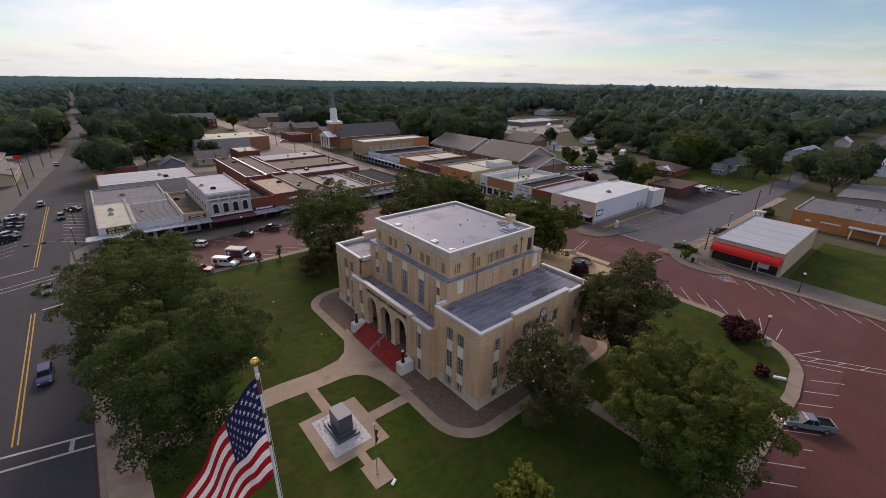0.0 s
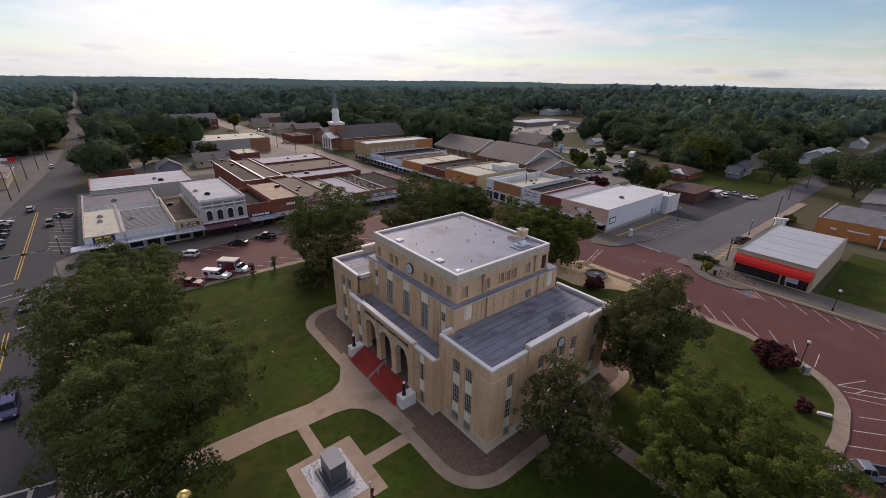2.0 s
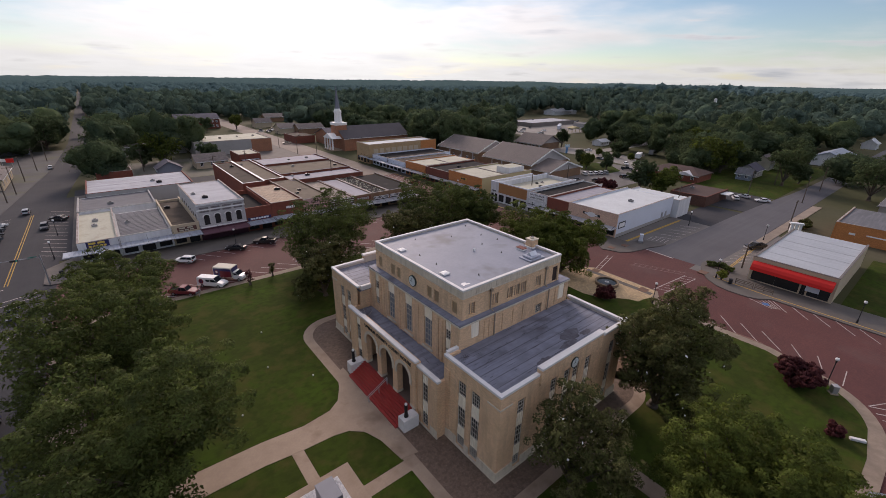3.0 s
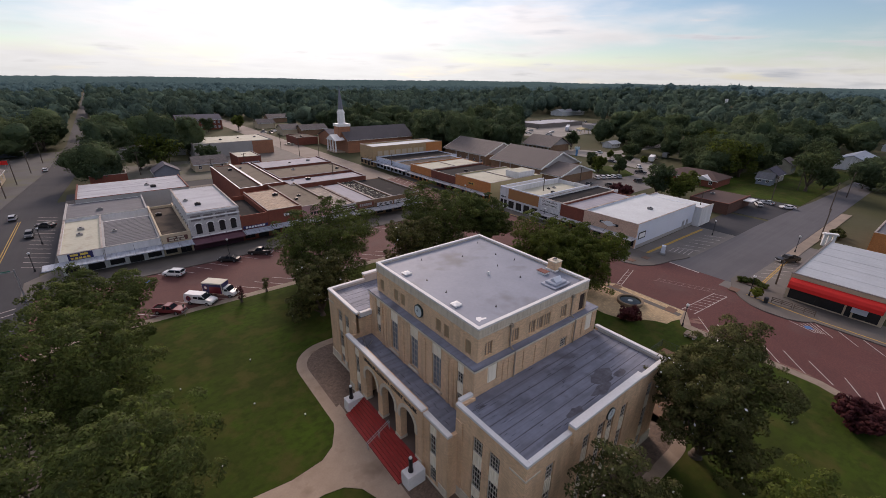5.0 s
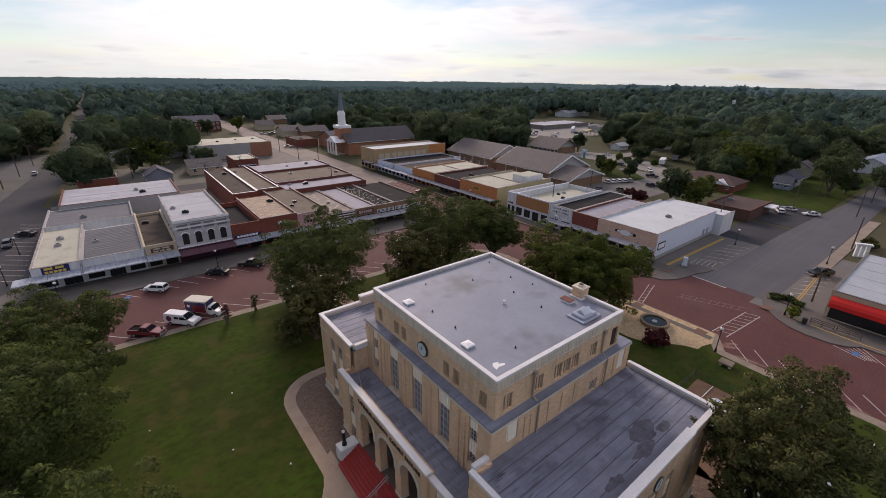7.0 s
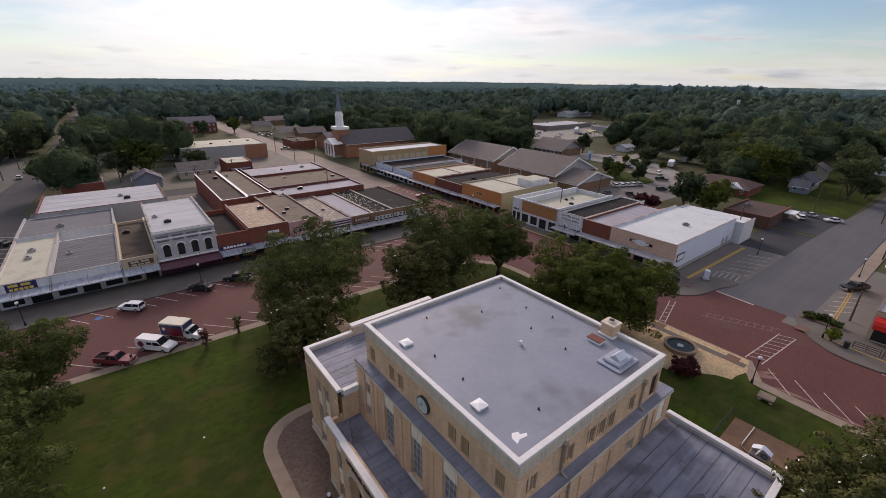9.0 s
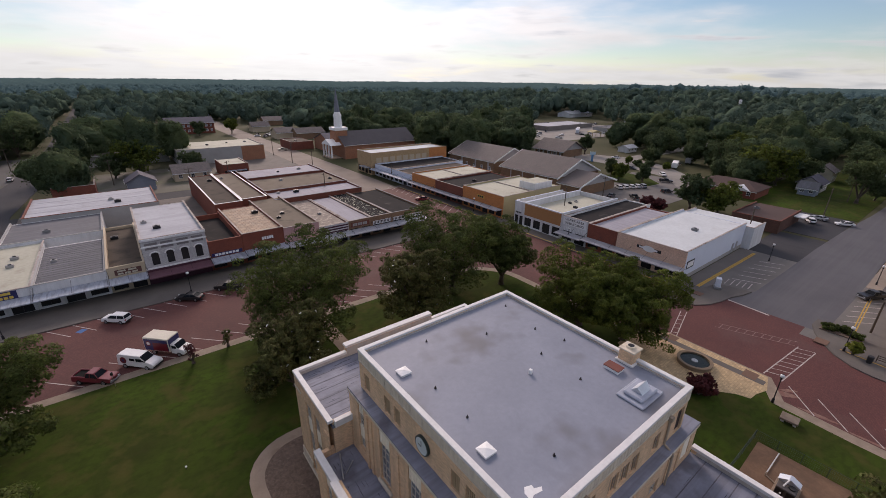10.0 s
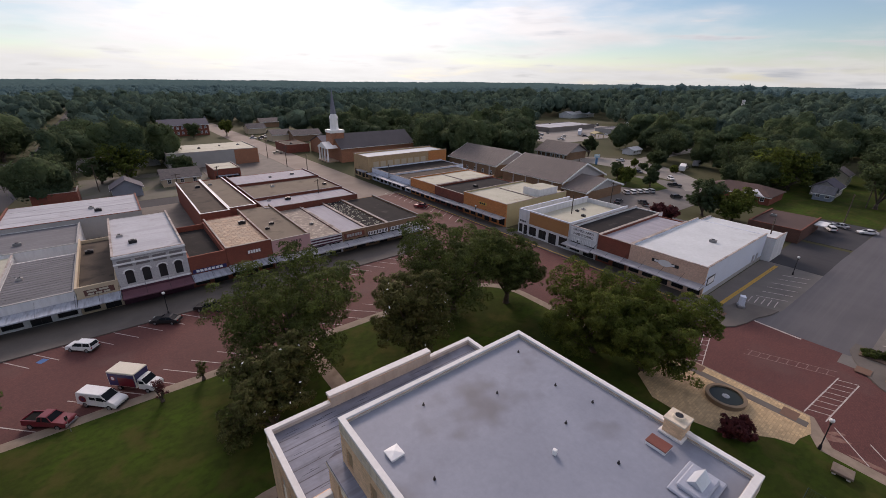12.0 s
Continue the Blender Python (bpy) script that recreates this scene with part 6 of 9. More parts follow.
def gabled(name, label, category, x0, x1, y0, y1, wall_h, ridge_h, along, wall, roof, over=0.5, base=0.0, windows=0, gable=None, hip=0.0):
    """A house with a pitched roof, its ridge along x or y."""
    cx, cy, w, d = (x0 + x1) / 2, (y0 + y1) / 2, x1 - x0, y1 - y0
    ob = thing(name, turn(cx, cy, base, 0 if along == "x" else 90), label, category)
    if along == "y":
        w, d = d, w
    bm = boxes((-w / 2, w / 2, -d / 2, d / 2, 0, wall_h))
    part("wall", bm, wall, ob)
    for xx in () if hip else (-w / 2 + 0.01, w / 2 - 0.25):
        bm = bmesh.new()
        p = [(xx, -d / 2, wall_h), (xx, d / 2, wall_h), (xx, 0, ridge_h - 0.1)]
        q = [bm.verts.new(v) for v in p]
        r = [bm.verts.new((v[0] + 0.24, v[1], v[2])) for v in p]
        bm.faces.new(q)
        bm.faces.new(r[::-1])
        for i in range(3):
            bm.faces.new((q[i], q[(i + 1) % 3], r[(i + 1) % 3], r[i]))
        part("gable_wall", bm, gable or wall, ob)
    slope = (ridge_h - wall_h) / (d / 2)
    lo = wall_h - slope * over
    for s in (-1, 1):
        bm = bmesh.new()
        p = [(-w / 2 - over, s * (d / 2 + over), lo), (w / 2 + over, s * (d / 2 + over), lo), (w / 2 + over - hip, 0, ridge_h), (-w / 2 - over + hip, 0, ridge_h)]
        q, r = [bm.verts.new(v) for v in p], [bm.verts.new((v[0], v[1], v[2] + 0.2)) for v in p]
        bm.faces.new(q)
        bm.faces.new(r[::-1])
        for i in range(4):
            bm.faces.new((q[i], q[(i + 1) % 4], r[(i + 1) % 4], r[i]))
        part("roof", bm, roof, ob)
    for s in (-1, 1) if hip else ():
        bm = bmesh.new()
        p = [(s * (w / 2 + over), -d / 2 - over, lo), (s * (w / 2 + over), d / 2 + over, lo), (s * (w / 2 + over - hip), 0, ridge_h)]
        q, r = [bm.verts.new(v) for v in p], [bm.verts.new((v[0], v[1], v[2] + 0.2)) for v in p]
        bm.faces.new(q)
        bm.faces.new(r[::-1])
        for i in range(3):
            bm.faces.new((q[i], q[(i + 1) % 3], r[(i + 1) % 3], r[i]))
        part("roof", bm, roof, ob)
    for i in range(windows):
        u = -w / 2 + w * (i + 0.5) / windows
        for s, fl in ((-1, 0), (1, 180)):
            window(ob, turn(u * (1 if s < 0 else 1) + (-0.6 if s < 0 else 0.6), s * (d / 2 + 0.06), 0, fl) @ Matrix.Translation((0, 0, 1.0)), 1.2, 1.5, 2, 2, M_white, M_glass)
    for s in (-1, 1):
        part("fascia", boxes((-w / 2 - over, w / 2 + over, s * (d / 2 + over) - 0.06, s * (d / 2 + over) + 0.06, lo - 0.12, lo + 0.1)), M_white, ob)
    return ob


# hall with two long roofs behind the east row
def rakes(ob, half, d, wall_h, ridge_h, ends):
    """Pale boards along the slopes of the gable ends."""
    slope = (ridge_h - wall_h) / (d / 2)
    for e in ends:
        for t in (-1, 1):
            bm = bmesh.new()
            y0, z0 = t * (d / 2 + 0.55), wall_h - slope * 0.55
            pts = [(y0, z0 - 0.3), (y0, z0 + 0.26), (0.0, ridge_h + 0.26), (0.0, ridge_h - 0.3)]
            x0, x1 = e * (half + 0.52), e * (half + 0.64)
            p, q = [bm.verts.new((x0, *v)) for v in pts], [bm.verts.new((x1, *v)) for v in pts]
            bm.faces.new(p)
            bm.faces.new(q[::-1])
            for i in range(4):
                bm.faces.new((p[i], p[(i + 1) % 4], q[(i + 1) % 4], q[i]))
            part("rake_board", bm, M_white, ob)


P_gable = paint("pale_gable_boards", (0.42, 0.39, 0.38), (0.35, 0.32, 0.31))
h = gabled("hall", "long brick hall with a grey-brown shingled roof", "building", 112, 134, 116.5, 146, 4.6, 9.4, "y", B_brown, R_shingle, windows=6, gable=P_gable)
rakes(h, 14.75, 22, 4.6, 9.4, (-1, 1))
for yy in (120, 128, 137):
    part("pilaster", boxes((yy - 131.25 - 0.4, yy - 131.25 + 0.4, 10.95, 11.1, 0, 4.5)), P_gable, h)
h = gabled("hall", "long brick hall with grey shingles and white gable trim", "building", 109, 134, 82, 109.5, 4.6, 9.8, "y", B_brown, R_shingle, gable=P_gable)
rakes(h, 13.75, 25, 4.6, 9.8, (-1, 1))
for yy in (86, 92, 98, 104):
    part("pilaster", boxes((yy - 95.75 - 0.25, yy - 95.75 + 0.25, 12.45, 12.6, 0, 4.5)), P_gable, h)
h = gabled("porch_wing", "low brick wing with a shingled gable roof", "building", 109, 130, 72.5, 81.4, 3.2, 6.4, "y", B_brown, R_shingle, gable=P_gable)
rakes(h, 4.45, 21, 3.2, 6.4, (-1,))
h = gabled("house", "shingled house with a columned porch along its side", "house", 168, 184, 124, 142, 3.6, 7.6, "y", B_brown, R_shingle, windows=5, over=1.4, gable=P_gable)
for i in range(7):
    bm = bmesh.new()
    tube(bm, -8.4 + 2.8 * i, 9.1, 0, 2.85, 0.16, n=10)
    part("porch_column", bm, M_white, h)

# church with its steeple
R_church = paint("dark_grey_shingles", (0.098, 0.088, 0.092), (0.074, 0.066, 0.07), scale=0.3, grain=5.0)
church = gabled("church", "orange brick church with a dark shingled roof and white steeple", "church", 76, 116, 181, 199, 6.6, 12.0, "x", B_church, R_church, windows=0)
C = Matrix.Translation((-96, -190, 0))
bm = boxes((74.3, 80.5, 186.8, 193.2, 6, 12.8))
part("tower", bm, B_church, church, "brick tower under the steeple", m=C)
part("belfry_base", soft_box(74.0, 80.8, 186.6, 193.4, 12.8, 14.2, 0.1), M_white, church, m=C)
bm = bmesh.new()
tube(bm, 77.4, 190, 14.2, 19.2, 2.15, 1.9, 8)
tube(bm, 77.4, 190, 19.2, 20.2, 2.2, 2.0, 8)
part("belfry", bm, M_white, church, "white eight-sided belfry", m=C)
bm = bmesh.new()
tube(bm, 77.4, 190, 20.2, 21.2, 1.7, 1.5, 8)
part("lantern", bm, M_white, church, m=C)
bm = bmesh.new()
tube(bm, 77.4, 190, 21.2, 32.5, 1.45, 0.04, 8)
part("spire", bm, paint("spire_slate", (0.17, 0.18, 0.22), (0.13, 0.14, 0.17)), church, "dark blue-grey spire", m=C)
part("portico_floor", soft_box(70.2, 76, 184.5, 195.5, 0, 0.5, 0.04), M_walk, church, m=C)
for yy in (185.2, 188.4, 191.6, 194.8):
    bm = bmesh.new()
    tube(bm, 71.0, yy, 0.5, 6.3, 0.42, 0.36, 14)
    part("column", bm, M_white, church, "white portico column", m=C)
bm = bmesh.new()
v = [bm.verts.new(p) for p in ((70.3, 184.3, 6.3), (70.3, 195.7, 6.3), (70.3, 190, 8.9), (76.2, 184.3, 6.3), (76.2, 195.7, 6.3), (76.2, 190, 8.9))]
for f in ((0, 1, 2), (3, 5, 4), (0, 2, 5, 3), (1, 4, 5, 2), (0, 3, 4, 1)):
    bm.faces.new([v[i] for i in f])
part("pediment", bm, M_white, church, "white pediment on columns", m=C)
gabled("church_hall", "white-columned brick church wing", "building", 78, 110, 203, 224, 5.2, 8.8, "x", B_church, R_slate, windows=6)

# brick inn, houses and sheds further out
inn = gabled("inn", "long two-storey red brick building with white windows", "building", 19.5, 48, 330, 346, 7.0, 10.2, "x", B_dark, R_slate)
for j in range(2):
    for i in range(10):
        window(inn, Matrix.Translation((-13.2 + 2.75 * i, -8.08, 1.2 + 3.2 * j)), 1.3, 1.7, 2, 2, M_white, M_pale_glass)
gabled("house", "low blue-roofed wooden house", "house", -10.5, -2.5, 163.5, 171.5, 3.0, 5.4, "y", paint("blue_siding", (0.22, 0.24, 0.28)), R_slate, windows=3)
gabled("house", "small tan house behind the lots", "house", 4, 16, 172, 182, 3.0, 5.4, "x", P_tan, R_shingle, windows=3)
gabled("house", "long grey building among the trees", "building", -21, 8, 221, 238, 4.6, 5.6, "x", P_grey, R_shingle)
rh = gabled("house", "red brick house with a broad hipped roof", "house", 153.5, 167, 35.5, 55.5, 2.7, 4.8, "y", B_red, R_redtile, windows=5, hip=6.0)
bm = bmesh.new()
v = [bm.verts.new(p) for p in ((-8.6, 7.8, 2.65), (-1.4, 7.8, 2.65), (-5.0, 7.8, 4.0), (-8.6, 1.0, 2.65), (-1.4, 1.0, 2.65), (-5.0, 1.0, 4.0))]
for f in ((0, 1, 2), (3, 5, 4), (0, 2, 5, 3), (1, 4, 5, 2), (0, 3, 4, 1)):
    bm.faces.new([v[i] for i in f])
part("porch_gable", bm, P_white, rh, "white gable over the entrance")
s = shop(119, 30.5, -90, 11.0, 18.0, 3.3, brickwork("deep_brown_brick", (0.12, 0.06, 0.045)), R_redtile, "low dark brick shop with a flat brown roof", name="shop", glass=False, drop=0.3, coping=B_dark, units=1)
part("porch_roof", soft_box(11.02, 13.4, 11.5, 16.5, 2.5, 2.75, 0.03), M_white, s, "white porch roof over the side entrance")
gabled("house", "small pale blue house by the lawn", "house", 176, 180.6, 24.6, 29.6, 2.6, 4.4, "y", paint("pale_blue_siding", (0.22, 0.255, 0.31)), R_grey, windows=2)
gabled("house", "navy-roofed house behind the pale blue one", "house", 184, 193, 25, 32, 3.0, 5.2, "x", P_grey, R_slate, windows=3)
gabled("house", "low white house half hidden by trees", "house", 212, 221, 114, 120, 2.5, 3.7, "x", P_white, R_metal, windows=3)
gabled("house", "cream house behind the trees", "house", 209, 217, 27, 34, 4.2, 6.4, "x", paint("cream_siding", (0.55, 0.5, 0.38)), R_shingle, windows=3)
gabled("house", "white workshop with a pale metal roof", "workshop", 246, 272, 8, 20, 4.0, 6.6, "x", P_white, paint("blue_grey_metal", (0.26, 0.30, 0.36), (0.2, 0.235, 0.28), rough=0.5), windows=4)
gabled("house", "white house with a metal roof", "house", 345, 356, 9, 16, 3.4, 6.0, "x", P_white, R_metal, windows=3)
gabled("house", "long pale metal-roofed building", "building", 232, 262, -44, -16, 4.8, 7.2, "x", P_blue_white, R_metal, windows=5)
gabled("house", "low grey building with a flat roof", "building", 150, 178, -34, -16, 3.4, 4.2, "x", P_grey, R_grey)
gabled("house", "tan bungalow with a low roof", "house", -72, -53.5, 168, 194, 3.6, 6.2, "y", P_tan, R_shingle, windows=4)
gabled("house", "white-roofed shop on the main street", "shop", -76, -58, 84, 112, 4.2, 5.4, "y", P_white, R_metal, windows=3)
gabled("house", "low tan building on the main street", "building", -78, -60, 206, 226, 4.0, 6.5, "y", P_tan, R_shingle, windows=4)
gabled("house", "dark blue-grey house with a gable roof on the main street", "house", -76, -53, 254, 270, 4.0, 7.6, "y", paint("dull_blue_siding", (0.16, 0.17, 0.2)), R_slate, windows=4)
for x, y, w, d, lab in ((350, 180, 30, 18, "white"), (390, 284, 42, 16, "white"), (72, 270, 12, 12, "tan"), (82, 262, 18, 11, "brown"), (70, 318, 12, 10, "tan"), (140, 330, 24, 14, "tan"), (90, 360, 18, 12, "brown"), (120, 270, 18, 12, "brown"),
                        (470, 190, 40, 20, "white"), (390, 120, 24, 14, "pale"), (-110, 330, 22, 14, "tan"), (40, 470, 30, 16, "pale"), (150, 480, 30, 16, "white"), (270, 420, 28, 15, "pale"), (560, 330, 50, 24, "white")):
    gabled("house", lab + " low building half hidden among trees", "building", x, x + w, y, y + d, 4.0, 6.6, "x", {"white": P_white, "pale": P_blue_white, "tan": P_tan, "brown": B_brown}[lab], R_metal if lab in ("white", "pale") else R_shingle)
shop(262, 236, -90, 26, 60, 3.4, paint("dun_store_wall", (0.2, 0.18, 0.165)), R_pale, "long flat store with a bright white roof", name="store", category="shop", glass=False, drop=0.3, units=3)
shop(286, 186, -90, 14, 26, 4.2, P_grey, R_grey, "low grey store beside the car park", name="store", category="shop", glass=False, drop=0.3, units=1)
shop(64.5, 241, -90, 19, 12, 4.2, B_dark, R_brown, "low brick store beside the church", name="store", glass=False, drop=0.3, units=1)
# pylon sign, trailers and a shelter beyond the hall
sg = thing("pylon_sign", turn(172, 109.8, 0.0, -40) @ Matrix.Diagonal((0.55, 0.6, 0.62, 1)), "blue and white pylon sign by the lane", "sign")
part("pylon", soft_box(-0.9, 0.9, -0.35, 0.35, 0, 5.2, 0.04), paint("sign_blue", (0.1, 0.25, 0.45)), sg, "blue sign pylon")
part("board", soft_box(-2.3, 2.3, -0.4, 0.4, 5.2, 7.4, 0.06), paint("sign_pale_blue", (0.42, 0.6, 0.72)), sg, "pale blue sign board")
part("sign_bar", boxes((-1.9, 1.9, -0.43, -0.4, 6.4, 6.9)), M_white, sg)
for x, y, deg, L0, H0, mt, lab in ((189, 78, 20, 8.0, 2.9, M_white, "white travel trailer parked on the grass"), (206, 79, 10, 7.0, 3.0, P_unit, "grey box trailer parked on the grass"), (268, 187, 35, 13, 3.4, P_blue_white, "long pale freight trailer on the lot"), (276, 192, 35, 13, 3.4, P_white, "long white freight trailer on the lot")):
    tl = thing("trailer", turn(x, y, 0.0, deg), lab, "trailer")
    part("body", soft_box(-L0 / 2, L0 / 2, -1.2, 1.2, 0.7, H0, 0.18, 2), mt, tl)
    part("window_band", boxes((-L0 * 0.35, L0 * 0.3, -1.215, -1.19, 1.6, 2.2)), M_glass, tl)
    for xx in (-L0 * 0.3, -L0 * 0.18):
        for sd in (-1, 1):
            bm = bmesh.new()
            tube(bm, 0, 0, -0.12, 0.12, 0.4, n=14)
            part("wheel", bm, M_black, tl, m=pose(xx, sd * 1.0, 0.4, 90, 0, 0))
    bm = boxes((L0 / 2, L0 / 2 + 1.2, -0.06, 0.06, 0.55, 0.7), (L0 / 2 + 1.0, L0 / 2 + 1.12, -0.06, 0.06, 0, 0.6))
    part("hitch", bm, M_black, tl)
sh = thing("shelter", turn(263, 169, 0.0, -20), "open yellow shelter with a low pitched roof", "shelter")
for xx in (-3.4, 3.4):
    for yy in (-2.6, 2.6):
        part("post", soft_box(xx - 0.15, xx + 0.15, yy - 0.15, yy + 0.15, 0, 3.0, 0.02), P_yellow, sh)
bm = bmesh.new()
prism(bm, [(-4.2, 3.0), (4.2, 3.0), (4.2, 3.2), (0, 4.4), (-4.2, 3.2)], -3.2, 3.2)
part("roof", bm, P_yellow, sh, "dull yellow pitched roof", m=pose(0, 0, 0, 90, 0, 0))
cl = thing("portal_sign", turn(111.0, -5.4, 0.0, -60), "white twin-column sign beside the brick building", "sign")
for xx in (-0.9, 0.0, 0.9):
    part("column", soft_box(xx - 0.3, xx + 0.3, -0.3, 0.3, 0, 2.8, 0.03), M_white, cl)
part("cap", soft_box(-1.5, 1.5, -0.5, 0.5, 2.8, 3.2, 0.03), M_white, cl)
# far water tank above the trees
tank = thing("water_tank", turn(566, 183, 0.0), "slim white standpipe water tank above the woods", "water tank")
bm = bmesh.new()
tube(bm, 0, 0, 0, 19.5, 1.6, 1.6, 20)
part("drum", bm, M_white, tank)
bm = bmesh.new()
tube(bm, 0, 0, 19.5, 20.1, 1.7, 0.3, 20)
part("cap", bm, M_coping, tank, "low conical cap")

# ---- trees ----
def raw_mesh(name, verts, faces4, mat, tris=None, normals=None):
    """A mesh straight from arrays of corners, of four-sided and of three-sided faces."""
    me = bpy.data.meshes.new(name)
    t = np.zeros((0, 3), np.int32) if tris is None else tris
    me.vertices.add(len(verts))
    me.vertices.foreach_set("co", np.asarray(verts, np.float32).ravel())
    loops = np.concatenate([faces4.ravel(), t.ravel()]).astype(np.int32)
    me.loops.add(len(loops))
    me.loops.foreach_set("vertex_index", loops)
    me.polygons.add(len(faces4) + len(t))
    starts = np.concatenate([np.arange(len(faces4)) * 4, len(faces4) * 4 + np.arange(len(t)) * 3]).astype(np.int32)
    me.polygons.foreach_set("loop_start", starts)
    me.update(calc_edges=True)
    if normals is not None:
        at = me.attributes.new("custom_normal", "FLOAT_VECTOR", "POINT")
        at.data.foreach_set("vector", np.asarray(normals, np.float32).ravel())
    me.materials.append(mat)
    return me


def leaf_cards(rng, lobes, clumps, per, size, spread):
    """Pointed leaf sprays in clumps over the shells of some lobes: corners, four to a spray."""
    lobes = np.asarray(lobes, float)
    area = (lobes[:, 3] * lobes[:, 5])
    k = rng.choice(len(lobes), clumps, p=area / area.sum())
    d = rng.normal(size=(clumps, 3))
    d /= np.linalg.norm(d, axis=1)[:, None]
    d[:, 2] = np.where(d[:, 2] < -0.45, d[:, 2] * 0.5, d[:, 2])
    ripple = 1 + 0.2 * np.sin(d[:, 0] * 5.1 + k) * np.sin(d[:, 1] * 4.3 + 2 * k) + 0.16 * np.sin(d[:, 2] * 7 + d[:, 0] * 4 + k)
    f = rng.uniform(0.5, 1.06, clumps) ** 0.75 * ripple
    c = lobes[k, :3] + d * lobes[k, 3:6] * f[:, None]
    keep = np.ones(clumps, bool)
    for i, lb in enumerate(lobes):
        q = (((c - lb[:3]) / lb[3:6]) ** 2).sum(1)
        keep &= (q > 0.32) | (k == i)
    w = 2.6 / max(1.0, float(lobes[:, 3].mean()))
    gap = np.sin(c[:, 0] * w * 1.3 + 1.1 * np.sin(c[:, 1] * w)) * np.sin(c[:, 1] * w * 1.2 + 0.7) * np.sin(c[:, 2] * w * 1.6 + 0.4)
    keep &= gap > -0.3
    c, d = c[keep], d[keep]
    n = len(c) * per
    p = np.repeat(c, per, 0) + rng.normal(size=(n, 3)) * spread * np.array([1, 1, 0.7])
    nrm = np.repeat(d, per, 0) * 0.9 + rng.normal(size=(n, 3)) * 0.6 + np.array([0, 0, 0.45])
    nrm /= np.linalg.norm(nrm, axis=1)[:, None]
    a = np.cross(nrm, rng.normal(size=(n, 3)))
    a /= np.linalg.norm(a, axis=1)[:, None]
    b = np.cross(nrm, a)
    s = size * rng.uniform(0.6, 1.35, n)[:, None]
    droop = np.array([0, 0, -0.18]) * s
    v = np.stack([p - a * s + droop, p - b * s * 0.5, p + a * s + droop, p + b * s * 0.5], 1)
    soft = np.repeat(d, per, 0) * 0.8 + nrm * 0.45 + np.array([0, 0, 0.25])
    soft /= np.linalg.norm(soft, axis=1)[:, None]
    return v.reshape(-1, 3), np.repeat(soft, 4, 0)


def crown_cards(rng, lobes, count, size, tuft):
    """Leaf sprays gathered in billowing tufts over the shells of some lobes, with dark gaps between the tufts."""
    lobes = np.asarray(lobes, float)
    area = lobes[:, 3] * lobes[:, 5]
    n = int(1.7 * area.sum() / (tuft * tuft))
    k = rng.choice(len(lobes), n, p=area / area.sum())
    d = rng.normal(size=(n, 3)) + np.array([0, 0, 0.35])
    d /= np.linalg.norm(d, axis=1)[:, None]
    d[:, 2] = np.where(d[:, 2] < -0.5, d[:, 2] * 0.4, d[:, 2])
    c = lobes[k, :3] + d * lobes[k, 3:6] * rng.uniform(0.7, 1.03, n)[:, None]
    keep = np.ones(n, bool)
    for i, lb in enumerate(lobes):
        q = (((c - lb[:3]) / lb[3:6]) ** 2).sum(1)
        keep &= (q > 0.5) | (k == i)
    c, d = c[keep], d[keep]
    n = len(c)
    r = tuft * rng.uniform(0.55, 1.2, n)
    weight = r ** 2
    j = rng.choice(n, count, p=weight / weight.sum())
    e = rng.normal(size=(count, 3)) * 0.62 + d[j] * 0.45 + np.array([0, 0, 0.42])
    e /= np.linalg.norm(e, axis=1)[:, None]
    p = c[j] + e * (r[j] * rng.uniform(0.72, 1.05, count))[:, None] * np.array([1.1, 1.1, 0.72])
    p += rng.normal(size=(count, 3)) * size * 0.4
    nrm = e * 0.9 + rng.normal(size=(count, 3)) * 0.55 + np.array([0, 0, 0.35])
    nrm /= np.linalg.norm(nrm, axis=1)[:, None]
    a = np.cross(nrm, rng.normal(size=(count, 3)))
    a /= np.linalg.norm(a, axis=1)[:, None]
    b = np.cross(nrm, a)
    s = size * rng.uniform(0.6, 1.4, count)[:, None]
    # some sprays fill the inside of the crown
    deep = rng.random(count) < 0.26
    m = int(deep.sum())
    ki = rng.choice(len(lobes), m, p=area / area.sum())
    di = rng.normal(size=(m, 3))
    di /= np.linalg.norm(di, axis=1)[:, None]
    p[deep] = lobes[ki, :3] + di * lobes[ki, 3:6] * rng.uniform(0.3, 0.78, m)[:, None]
    s[deep] *= 1.7
    droop = np.array([0, 0, -0.2]) * s
    v = np.stack([p - a * s + droop, p - b * s * 0.5, p + a * s + droop, p + b * s * 0.5], 1)
    soft = e * 1.0 + nrm * 0.12 + d[j] * 0.15
    soft /= np.linalg.norm(soft, axis=1)[:, None]
    return v.reshape(-1, 3), np.repeat(soft, 4, 0)


def card_mesh(name, cards, mat):
    v, soft = cards
    return raw_mesh(name, v, np.arange(len(v)).reshape(-1, 4), mat, normals=soft)


